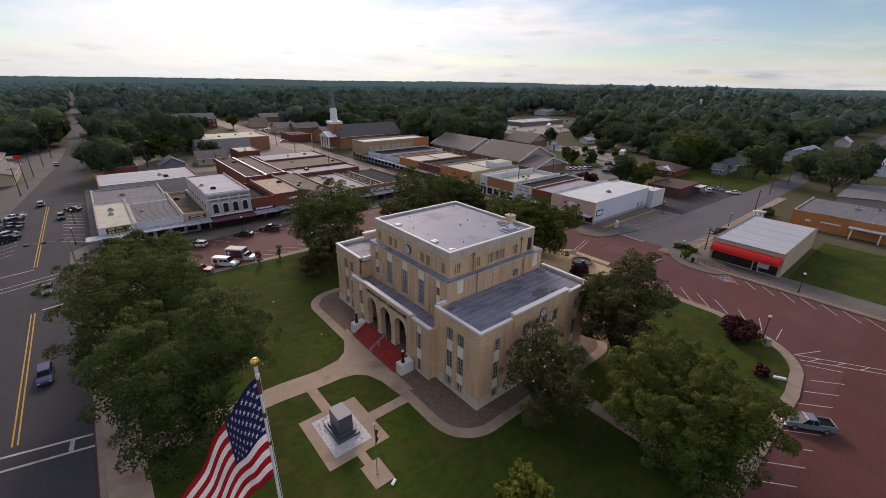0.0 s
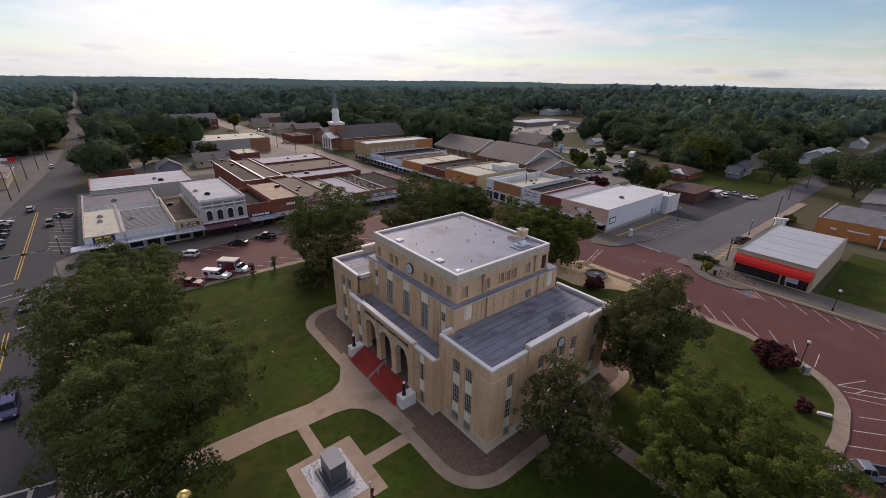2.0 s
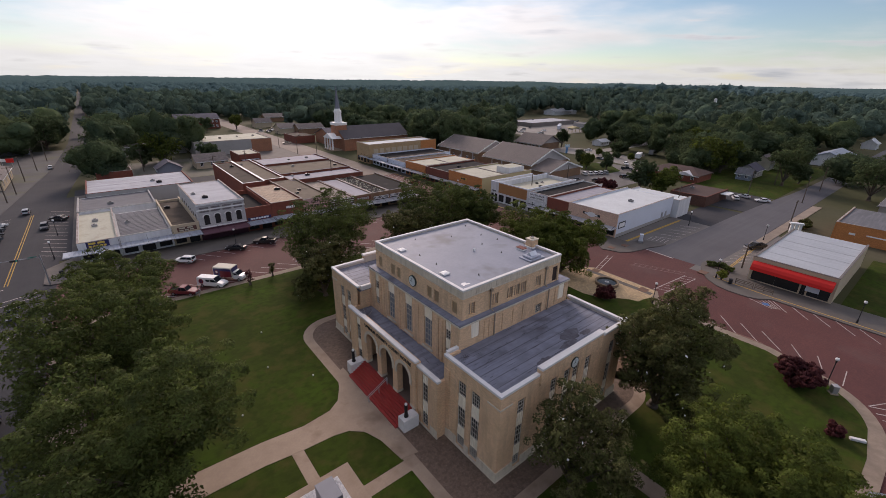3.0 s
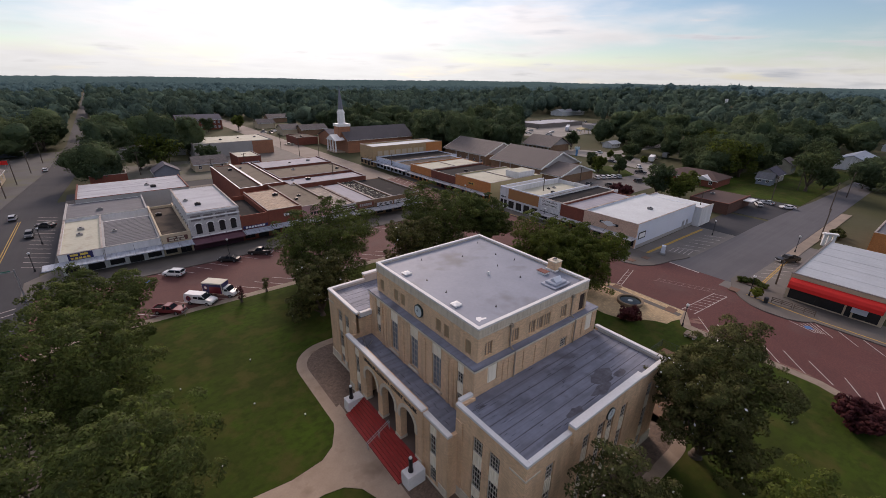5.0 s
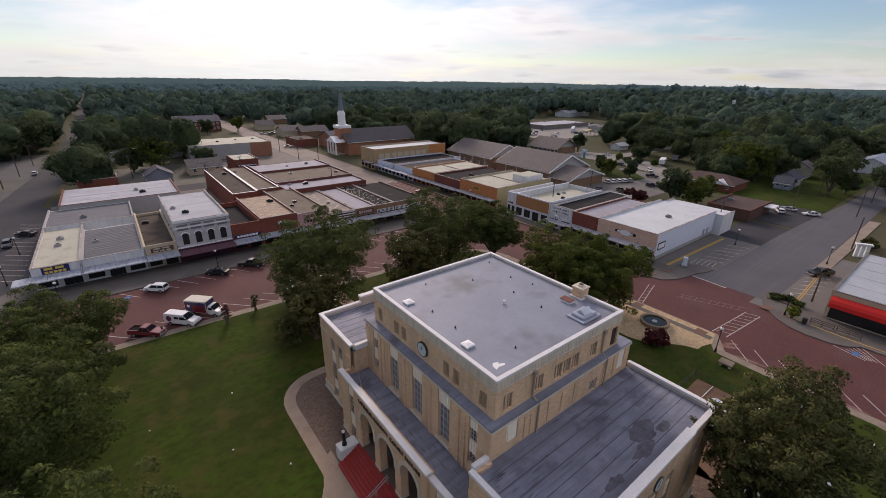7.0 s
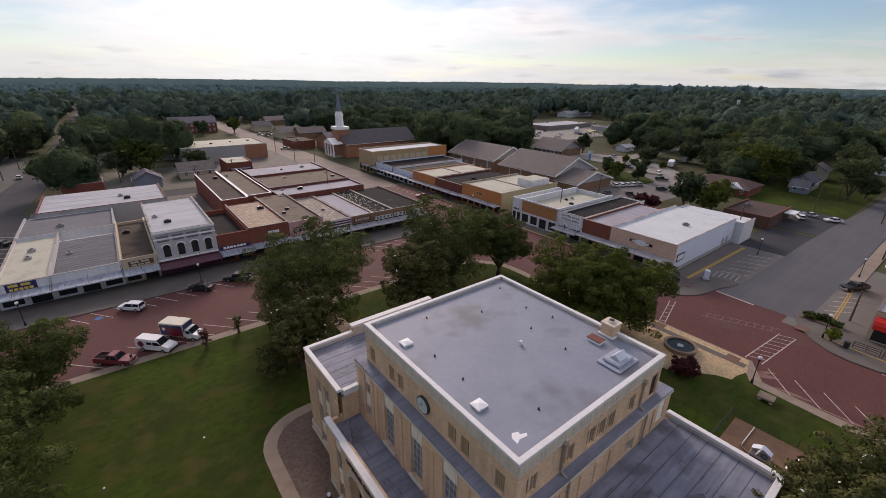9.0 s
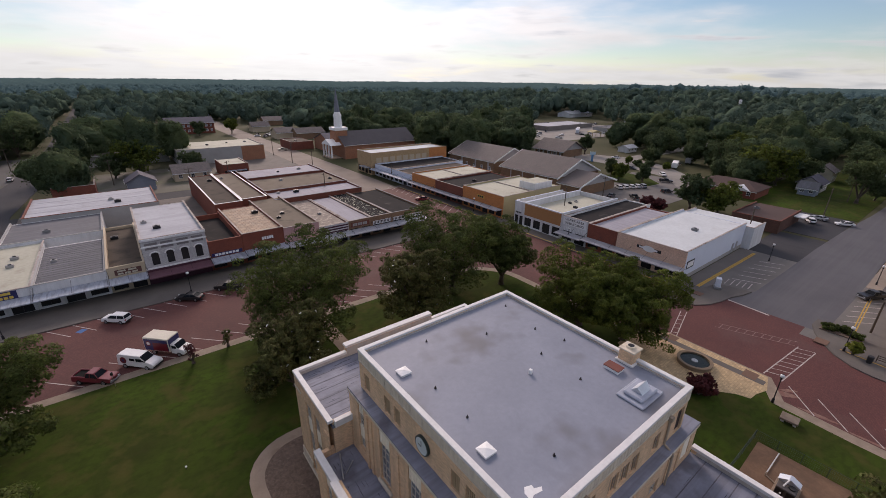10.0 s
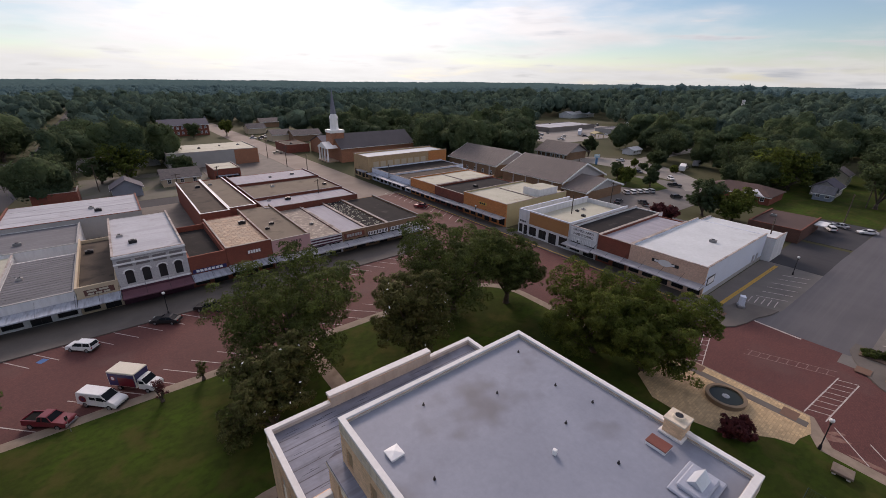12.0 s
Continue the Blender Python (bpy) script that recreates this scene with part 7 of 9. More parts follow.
def tree(name, label, x, y, height, radius, leaves, seed, lobes=7, size=0.135, clumps=1500, per=19, low=0.28, z0=0.16, flowers=0, stretch=(1.0, 1.0), tuft=0.0):
    """A broad tree: tapered trunk, forking limbs, and a crown of leaf sprays gathered in uneven lobes."""
    rng = np.random.default_rng(seed)
    ob = thing(name, turn(x, y, z0, rng.uniform(0, 360) if stretch == (1.0, 1.0) else 0), label, "tree")
    base, top = height * low, height
    cz, rz = (base + top) / 2, (top - base) / 2
    lb = [(0, 0, cz + rz * 0.05, radius * 0.56 * stretch[0], radius * 0.56 * stretch[1], rz * 0.92)]
    for i in range(lobes):
        a = 2 * math.pi * (i + rng.uniform(-0.3, 0.3)) / lobes
        r = radius * rng.uniform(0.42, 0.7)
        s = radius * rng.uniform(0.34, 0.5)
        lb.append((r * math.cos(a) * stretch[0], r * math.sin(a) * stretch[1], cz + rz * (rng.uniform(-0.6, 0.1) if i % 2 else rng.uniform(0.1, 0.6)), s, s, min(s, rz) * rng.uniform(0.8, 1.1)))
    bm = bmesh.new()
    tr = 0.028 * height + 0.1
    fork = base * rng.uniform(0.75, 0.95)
    pts = [Vector((0, 0, -0.15)), Vector((0.06 * tr, 0, 0.3)), Vector((rng.uniform(-0.2, 0.2), rng.uniform(-0.2, 0.2), fork))]
    rod(bm, pts[0], pts[1], tr * 1.45, 10, tr * 1.05)
    rod(bm, pts[1], pts[2], tr * 1.05, 10, tr * 0.8)
    trunk_me = to_mesh("trunk", bm, M_bark, True)
    tk = part("trunk", trunk_me, None, ob)
    for q in lb:
        bm = bmesh.new()
        mid = pts[2].lerp(Vector(q[:3]), 0.5) + Vector((rng.uniform(-0.3, 0.3), rng.uniform(-0.3, 0.3), 0.35))
        rod(bm, pts[2], mid, tr * 0.5, 7, tr * 0.3)
        rod(bm, mid, Vector(q[:3]), tr * 0.3, 6, tr * 0.1)
        for e in range(3):
            tip = Vector(q[:3]) + Vector(np.clip(rng.normal(size=3), -0.9, 0.9)) * q[3] * 0.5
            rod(bm, mid.lerp(Vector(q[:3]), 0.6), tip, tr * 0.16, 5, tr * 0.04)
        part("limb", bm, M_bark, tk)
    v = crown_cards(rng, lb, int(clumps * per * 0.7), size, tuft or max(0.24, min(1.0, radius * 0.115)))
    part("crown", card_mesh("crown", v, leaves), None, ob)
    if flowers:
        v = leaf_cards(rng, lb, flowers, 1, 0.17, 0.05)
        part("blossom", card_mesh("blossom", v, M_white), None, ob, "scattered white blossoms")
    return ob


# round the courthouse
tree("pecan_tree", "large dark green pecan tree on the courthouse lawn", -28.6, 6.5, 15.2, 8.8, L_pecan, 1, lobes=10, clumps=4300, low=0.14, size=0.115)
tree("pecan_tree", "large dark green pecan tree by the main street", -31.0, 27.0, 14.8, 9.0, L_pecan, 2, lobes=10, clumps=3000, low=0.14)
tree("pecan_tree", "spreading pecan tree by the parking bays", -28.0, 45.2, 11.4, 7.2, L_pecan, 3, lobes=9, clumps=2200, low=0.16)
tree("pecan_tree", "spreading pecan tree on the north lawn", 6.5, 47.6, 14.2, 9.0, L_pecan, 4, lobes=11, clumps=3200, low=0.1)
tree("magnolia_tree", "rounded dark magnolia tree by the courthouse", 0.2, 36.6, 9.6, 5.2, L_magnolia, 5, lobes=7, clumps=1500, low=0.06, flowers=70)
tree("magnolia_tree", "rounded dark magnolia tree with white blossoms", 20.6, 40.4, 11.3, 6.4, L_magnolia, 6, lobes=8, clumps=2100, low=0.05, flowers=90)
tree("pecan_tree", "tall airy pecan tree on the north lawn", 31.4, 44.2, 15.2, 9.4, L_pecan, 7, lobes=12, clumps=3200, low=0.12)
tree("pecan_tree", "dark pecan tree at the corner of the square", 40.9, 41.4, 13.4, 6.4, L_pecan, 8, lobes=9, clumps=2300, low=0.14)
tree("oak_tree", "green oak tree behind the courthouse", 40.6, 23.8, 10.8, 7.1, L_oak, 9, lobes=11, clumps=2900, low=0.03)
tree("oak_tree", "green oak tree by the fountain", 42.3, 17.5, 10.6, 6.9, L_oak, 10, lobes=11, clumps=2900, low=0.03)
tree("magnolia_tree", "big spreading magnolia tree with white blossoms", 19.7, -13.0, 15.4, 6.5, L_magnolia, 11, lobes=9, clumps=3500, low=0.05, flowers=160, size=0.115)
tree("oak_tree", "smaller leafy tree beside the south wing", 2.0, -13.9, 10.8, 5.0, L_magnolia, 12, lobes=9, clumps=1250, low=0.12, size=0.11, flowers=40)
tree("oak_tree", "big rounded oak tree on the south lawn", 7.2, -26.5, 12.4, 7.5, L_oak, 13, lobes=14, clumps=5600, low=0.08, size=0.105, tuft=0.66)
tree("young_tree", "small bright green tree on the front lawn", -9.0, -20.6, 5.8, 2.3, L_bright, 14, lobes=6, clumps=620, size=0.11, low=0.12)
tree("plum_tree", "low purple-leaved plum tree by the street", 38.7, -22.6, 2.5, 2.8, L_plum, 15, lobes=9, clumps=1100, size=0.13, low=0.02)
tree("plum_bush", "small purple-leaved bush beside the oak", 31.2, -27.8, 1.5, 1.0, L_plum, 20, lobes=5, clumps=260, size=0.12, low=0.02)
tree("plum_bush", "purple-leaved bush by the fountain", 39.0, 5.4, 2.2, 1.8, L_plum, 16, lobes=6, clumps=340, size=0.16, low=0.02)
tree("young_tree", "thin young tree at the lawn's edge", -9.2, 49.0, 3.0, 0.85, L_plum, 17, lobes=4, clumps=60, per=10, size=0.11, low=0.12, tuft=0.3)
tree("young_tree", "thin young tree at the lawn's edge", -4.6, 50.4, 2.9, 0.75, L_magnolia, 18, lobes=4, clumps=50, per=10, size=0.11, low=0.12, tuft=0.3)
tree("shrub", "round green shrub on the corner", 65.3, -4.4, 1.9, 1.0, L_bright, 19, lobes=4, clumps=160, size=0.18, low=0.05)
for i, (x, y) in enumerate(((70.9, -0.5), (71.7, -1.5), (71.9, -2.6), (71.2, -3.6))):
    tree("shrub", "low clipped shrub in the planting bed", x, y, 0.6, 1.05, L_pecan, 30 + i, lobes=5, clumps=110, size=0.14, low=0.05, z0=0.28, tuft=0.22)
for i, (x, y) in enumerate(((119.0, -5.4), (122.4, -5.0))):
    tree("shrub", "dark rounded shrub by the brick building", x, y, 1.5, 1.6, L_magnolia, 40 + i, lobes=5, clumps=200, size=0.22, low=0.05, z0=0.0)
# in the town
for i, (x, y, h, r, lab) in enumerate(TOWN_TREES := (
        (-27.0, 197, 10.5, 6.6, "dark spreading street tree"), (-13.0, 191, 9.5, 5.0, "thin dark street tree"), (-5.0, 193, 14, 9.0, "broad green tree behind the shops"), (13.0, 192, 7.5, 5.5, "rounded tree by the shed"),
        (124.5, 43.5, 10.5, 4.8, "rounded tree beside the car park"), (127, 36.5, 7.5, 6.0, "low spreading tree beside the shop"), (175, -11, 15.5, 8.2, "tall dark tree beside the road"), (177, 14, 15, 7.2, "broad dark tree on the lawn"), (180, 42, 15, 8.5, "big dark tree behind the brick house"), (190, 40, 16, 8.5, "big dark tree behind the brick house"), (187, 11, 8, 4.5, "rounded tree on the lawn"), (185, 38.5, 14, 6.8, "dark tree beside the blue house"), (199, 33, 10, 5.0, "dark tree behind the navy roof"),
        (148.5, 85, 7, 2.8, "small clipped tree on the grass island"), (142.5, 78, 7, 2.8, "small clipped tree on the grass island"), (148.5, 71.5, 7, 2.8, "small clipped tree on the grass island"), (188, 125, 10.5, 4.0, "pointed green tree beside the house"),
        (181.5, 96, 3.4, 1.6, "low round shrub along the lane"), (179, 90.4, 2.4, 1.9, "low round shrub along the lane"), (181.5, 86, 2.4, 1.8, "low round shrub along the lane"), (183, 79, 3.0, 1.6, "low round shrub along the lane"), (195, 92.5, 6.0, 4.6, "low dark tree along the lane"), (211, 96, 15, 9.0, "big round tree beyond the lane"), (222, 68, 16, 9.5, "big dark tree beyond the trailers"), (200, 62, 14, 8.5, "big dark tree beyond the trailers"),
        (214, 20, 14, 7, "dark tall tree on the lawn"), (56, 318, 10, 5, "tree by the inn"), (36, 316, 9, 5, "tree by the inn"), (-47.0, 268, 19, 9.5, "tall bright green tree beside the main street"), (-78, 285, 15, 9, "broad tree beside the main street"), (-24, 268, 15, 10, "dark tree overhanging the main street"),
        (-16, 252, 14, 9, "dark tree behind the grey building"), (-75, 235, 15, 8, "street tree on the far pavement"), (-84, 180, 13, 7, "tree behind the bungalow"))):
    tree("street_tree", lab, x, y, h, r, L_oak if i % 3 == 2 else L_wood_haze, 60 + i, lobes=7, clumps=540, per=8, size=0.38, z0=0.0, low=0.12)
tree("plum_tree", "purple-leaved tree behind the shops", 104.5, 46, 5.5, 3.4, L_plum, 90, lobes=5, clumps=300, size=0.4, z0=0.0)


# woods: near ones as sprays over a dark core, further ones simpler, all joined
def open_ground(x, y):
    """How likely a tree grows at a place: none on streets and lots, few in the town, dense woods beyond."""
    for x0, x1, y0, y1, p in ((-56, -33, -90, 205, 0.0), (228, 545, -15, 10, 0.0), (-43, -28, 205, 1500, 0.0), (-60, -28, 205, 250, 0.0), (-56, 72, -95, 62, 0.0), (50, 68, 60, 430, 0.0), (66, 540, 1, 17, 0.0), (-34, 66, 60, 166, 0.0), (66, 110, 17, 178, 0.0), (100, 152, 17, 150, 0.0), (60, 126, -95, 3, 0.0),
                              (70, 126, 176, 228, 0.0), (150, 206, 58, 134, 0.0), (206, 232, 84, 124, 0.1), (226, 330, 102, 136, 0.85), (58, 100, 228, 300, 0.0), (66, 90, 300, 332, 0.1), (172, 198, 12, 34, 0.0), (204, 222, 24, 40, 0.0), (236, 275, 4, 24, 0.0), (336, 358, 6, 22, 0.0), (150, 430, 82, 94, 0.0), (10, 50, 166, 290, 0.0), (-34, 10, 166, 196, 0.06), (-34, 10, 196, 256, 0.25), (6, 66, 268, 372, 0.02), (66, 112, 228, 330, 0.2), (-96, -56, 70, 190, 0.2), (-130, -56, 190, 300, 0.5), (126, 172, -60, 84, 0.0), (172, 250, 44, 82, 0.92), (172, 192, -60, 44, 0.0), (192, 256, 17, 44, 0.55), (192, 232, -60, 1, 0.2), (215, 345, 165, 262, 0.0), (205, 275, 272, 325, 0.15), (160, 202, 134, 158, 0.0), (200, 226, 124, 184, 0.0), (318, 402, 225, 302, 0.04), (470, 572, 142, 196, 0.12),
                              (230, 304, -48, 36, 0.1), (180, 262, 134, 170, 0.0), (240, 345, 96, 165, 0.1), (300, 360, 130, 240, 0.45), (60, 120, 228, 380, 0.5), (126, 180, -120, -60, 0.3)):
        if x0 <= x <= x1 and y0 <= y <= y1:
            return p
    return 0.96


def scatter(r0, r1, step, seed):
    rng = np.random.default_rng(seed)
    out = []
    n = int(r1 / step) + 1
    for i in range(-n, n):
        for j in range(-n, n):
            x, y = (i + rng.uniform(-0.42, 0.42)) * step, (j + rng.uniform(-0.42, 0.42)) * step
            r, az = math.hypot(x + 15, y + 15), math.degrees(math.atan2(x + 15, y + 15))
            if r0 < r <= r1 and -11 < az < 91 and rng.random() < open_ground(x, y):
                out.append((x, y))
    return out


def lump(level):
    """A round lump of leaves as arrays: corners and three-sided faces."""
    bm = bmesh.new()
    bmesh.ops.create_icosphere(bm, subdivisions=level, radius=1.0)
    v, f = np.array([p.co[:] for p in bm.verts]), np.array([[p.index for p in q.verts] for q in bm.faces])
    bm.free()
    return v, f


LUMPS = {k: lump(k) for k in (1, 2, 3)}


def hills(x, y):
    """Gentle rise of the wooded land far off, with a low wooded hill to the east."""
    r = np.hypot(x, y)
    far = np.clip((r - 500) / 1600, 0, 1)
    rolling = far * (4 * np.sin(x * 0.0021 + 0.6) * np.cos(y * 0.0017) + 6 * np.sin(x * 0.0008 + y * 0.0011 + 1.0) + 4.0 * np.sin(x * 0.006) * np.sin(y * 0.005))
    hill = 17 * np.exp(-((x - 830) / 330) ** 2 - ((y - 340) / 260) ** 2)
    return rolling + hill + 10 * np.clip((r - 1800) / 2000, 0, 1)


def woods(name, label, spots, seed, mat, subs, level, cards, size, first=2, hmin=11.0, hmax=19.0, rmin=5.0, rmax=9.5, near=False):
    """Broad crowns, each of one large billow and some smaller ones with leaf sprays over them, all joined."""
    rng = np.random.default_rng(seed)
    V, Q, T, S, nv = [], [], [], [], 0
    lift = {1: 0.9, 2: 0.3, 3: 0.1}[first]  # distant crowns catch the sky evenly
    for x, y in spots:
        big = 0.5 + 0.5 * math.sin(x * 0.021 + 1.3 * math.sin(y * 0.017)) * math.sin(y * 0.025)
        k = rng.uniform(0.72, 1.12) * (0.84 + 0.32 * big)
        h, r = k * rng.uniform(hmin, hmax), k * rng.uniform(rmin, rmax)
        z = float(hills(np.array(x), np.array(y)))
        lobes = [(x, y, z + h * 0.55, r * 0.74, r * 0.74, h * 0.43)]
        for i in range(subs):
            a, s = 6.28 * (i + rng.uniform(-0.4, 0.4)) / subs, r * rng.uniform(0.3, 0.52)
            q = r * rng.uniform(0.35, 0.68)
            lobes.append((x + q * math.cos(a), y + q * math.sin(a), z + h * rng.uniform(0.42, 0.86), s, s, s * rng.uniform(0.65, 0.95)))
        for i, lb in enumerate(lobes):
            cv, cf = LUMPS[first if i == 0 else level]
            w, ph = rng.uniform(2.6, 3.6), rng.uniform(0, 6.28, 3)
            bulge = 1 + 0.13 * np.sin(cv[:, 0] * w * 1.6 + ph[0]) * np.sin(cv[:, 1] * w * 1.6 + ph[1]) + 0.1 * np.sin(cv[:, 2] * w * 1.9 + ph[2] + cv[:, 0] * 2) + rng.uniform(-0.12, 0.12, len(cv))
            c = cv * bulge[:, None] * np.array(lb[3:6])
            fn = np.cross(c[cf[:, 1]] - c[cf[:, 0]], c[cf[:, 2]] - c[cf[:, 0]])
            nn = np.zeros_like(c)
            for q in range(3):
                np.add.at(nn, cf[:, q], fn)
            nn /= np.linalg.norm(nn, axis=1)[:, None]
            V.append(c + np.array(lb[:3]))
            S.append(nn + rng.normal(size=nn.shape) * 0.22 + np.array((0, 0, lift)))
            T.append(cf + nv)
            nv += len(c)
            m = int(cards * (1.0 if i == 0 else 0.34))
            if m:
                j = rng.integers(0, len(c), m)
                g = nn[j] + rng.normal(size=(m, 3)) * 0.25
                p = c[j] * rng.uniform(0.97, 1.1, m)[:, None] + rng.normal(size=(m, 3)) * lb[3] * 0.13 + np.array(lb[:3])
                a1 = np.cross(g, rng.normal(size=(m, 3)))
                a1 /= np.linalg.norm(a1, axis=1)[:, None]
                b1 = np.cross(g, a1)
                sz = size * rng.uniform(0.5, 1.3, m)[:, None]
                v = np.stack([p - a1 * sz, p + a1 * sz * 0.6 - b1 * sz * 0.75, p + a1 * sz * 0.6 + b1 * sz * 0.75], 1).reshape(-1, 3)
                V.append(v)
                S.append(np.repeat(nn[j] + rng.normal(size=(m, 3)) * 0.5 + np.array((0, 0, lift)), 3, 0))
                T.append(np.arange(len(v)).reshape(-1, 3) + nv)
                nv += len(v)
        if near:
            a = np.arange(6) * math.pi / 3
            w = 0.03 * h
            c = np.concatenate([np.stack([x + w * f * np.cos(a), y + w * f * np.sin(a), np.full(6, zz)], 1) for f, zz in ((1.2, z - 0.1), (0.7, z + h * 0.45))])
            i = np.arange(6)
            V.append(c)
            S.append(np.concatenate([np.stack([np.cos(a), np.sin(a), 0 * a], 1)] * 2))
            Q.append(np.stack([i, (i + 1) % 6, 6 + (i + 1) % 6, 6 + i], 1) + nv)
            nv += 12
    me = raw_mesh(name, np.concatenate(V), np.concatenate(Q) if Q else np.zeros((0, 4), np.int32), mat, np.concatenate(T), np.concatenate(S))
    return solid(name, me, None, label, "woods", kind="stuff")


woods("town_trees", "broad green trees among the houses", scatter(95, 225, 11.0, 21), 31, L_wood_haze, 10, 2, 1700, 0.4, first=3, near=True)
woods("wooded_edge", "broad green trees at the edge of the town", scatter(225, 330, 11.0, 21), 34, L_wood_haze, 8, 2, 520, 0.55, first=3)
woods("woodland", "dense green woodland beyond the town", scatter(330, 760, 14.0, 22), 32, L_mid_haze, 3, 1, 125, 0.8, hmin=12.0, hmax=20.0)
woods("far_woodland", "dense dark woodland on the rising land", scatter(760, 1700, 20.0, 23), 33, L_far_haze, 1, 1, 6, 1.5, first=1, hmin=11.0, hmax=18.0, rmin=7.0, rmax=12.0)


def canopy_sheet():
    """The far tree tops, as one uneven sheet out to the skyline."""
    rng = np.random.default_rng(3)
    az = np.radians(np.linspace(-20, 100, 460))
    rr = 1600 * (4550 / 1600) ** np.linspace(0, 1, 105)
    A, R = np.meshgrid(az, rr)
    x, y = -15 + R * np.sin(A), -15 + R * np.cos(A)
    z = hills(x, y) + 11 + rng.uniform(-4.0, 4.5, x.shape)
    z[0] = -1.0
    n, m = x.shape
    i = np.arange(n * m).reshape(n, m)
    f = np.stack([i[:-1, :-1], i[:-1, 1:], i[1:, 1:], i[1:, :-1]], -1).reshape(-1, 4)
    return raw_mesh("far_canopy", np.stack([x, y, z], -1).reshape(-1, 3), f, L_far_haze)


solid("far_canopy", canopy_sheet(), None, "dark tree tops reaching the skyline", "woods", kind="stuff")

# ---- vehicles ----
def body_paint(name, color, rough=0.3):
    return bpy.data.materials.get(name) or material(name, color, rough=rough, spec=0.5, amount=0.25, bump=0.0, scale=0.8, grain=3.0)


V_glass = material("car_glass", (0.015, 0.018, 0.022), rough=0.25, spec=0.06, bump=0.0)
V_tyre = material("tyre_rubber", (0.02, 0.02, 0.02), rough=0.9)
V_rim = material("wheel_rim", (0.4, 0.4, 0.42), rough=0.35, metal=0.7)
V_head = material("headlight_glass", (0.7, 0.72, 0.72), rough=0.15, bump=0.0)
V_tail = material("tail_light", (0.32, 0.02, 0.02), rough=0.2, bump=0.0)
V_trim = material("dark_trim", (0.03, 0.03, 0.032), rough=0.6)


def hull(prof, width, tuck=0.0, top=None):
    """A body from its side outline (x, z): sides drawn in by tuck towards the top."""
    bm = bmesh.new()
    zs = [z for _, z in prof]
    lo, hi = min(zs), max(zs) if top is None else top
    half = lambda z: width / 2 - tuck * max(0.0, (z - lo) / (hi - lo))
    a, b = [bm.verts.new((x, -half(z), z)) for x, z in prof], [bm.verts.new((x, half(z), z)) for x, z in prof]
    n = len(prof)
    for i in range(n):
        bm.faces.new((a[i], a[(i + 1) % n], b[(i + 1) % n], b[i]))
    bm.faces.new(a[::-1])
    bm.faces.new(b)
    bm.normal_update()
    bmesh.ops.bevel(bm, geom=[e for e in bm.edges if e.calc_length() > 0.15], offset=0.045, segments=2, affect="EDGES", clamp_overlap=True)
    return bm


SHAPES = {  # length, width, lower outline, cabin outline, roof outline, axle places, wheel radius
    "sedan": (4.8, 1.82, [(-2.38, 0.35), (2.35, 0.3), (2.4, 0.62), (2.15, 0.78), (0.95, 0.92), (-1.75, 0.98), (-2.36, 0.9)],
              [(1.0, 0.9), (0.15, 1.36), (-1.05, 1.38), (-1.85, 0.95)], [(0.2, 1.34), (0.1, 1.43), (-1.0, 1.45), (-1.15, 1.36)], (1.45, -1.42), 0.33),
    "suv": (4.6, 1.85, [(-2.28, 0.4), (2.25, 0.36), (2.3, 0.8), (2.1, 0.98), (1.05, 1.08), (-2.2, 1.1)],
            [(1.1, 1.06), (0.4, 1.58), (-1.95, 1.6), (-2.22, 1.08)], [(0.45, 1.56), (0.35, 1.68), (-1.9, 1.7), (-2.05, 1.58)], (1.4, -1.38), 0.36),
    "pickup": (5.6, 1.95, [(-2.78, 0.5), (2.75, 0.45), (2.8, 0.95), (2.62, 1.06), (1.15, 1.14), (-0.75, 1.16), (-0.75, 1.12), (-2.78, 1.12)],
               [(1.15, 1.12), (0.55, 1.72), (-0.6, 1.74), (-0.76, 1.14)], [(0.6, 1.7), (0.5, 1.8), (-0.55, 1.82), (-0.66, 1.72)], (1.75, -1.75), 0.39),
    "van": (5.6, 2.0, [(-2.8, 0.45), (2.72, 0.42), (2.8, 0.85), (2.55, 1.1), (1.6, 1.3), (0.75, 2.1), (-2.7, 2.12), (-2.8, 1.9)],
            [(1.62, 1.28), (0.82, 2.02), (0.55, 2.02), (0.55, 1.3)], [(0.78, 2.05), (0.7, 2.13), (-2.65, 2.15), (-2.72, 2.06)], (1.75, -1.65), 0.37),
}


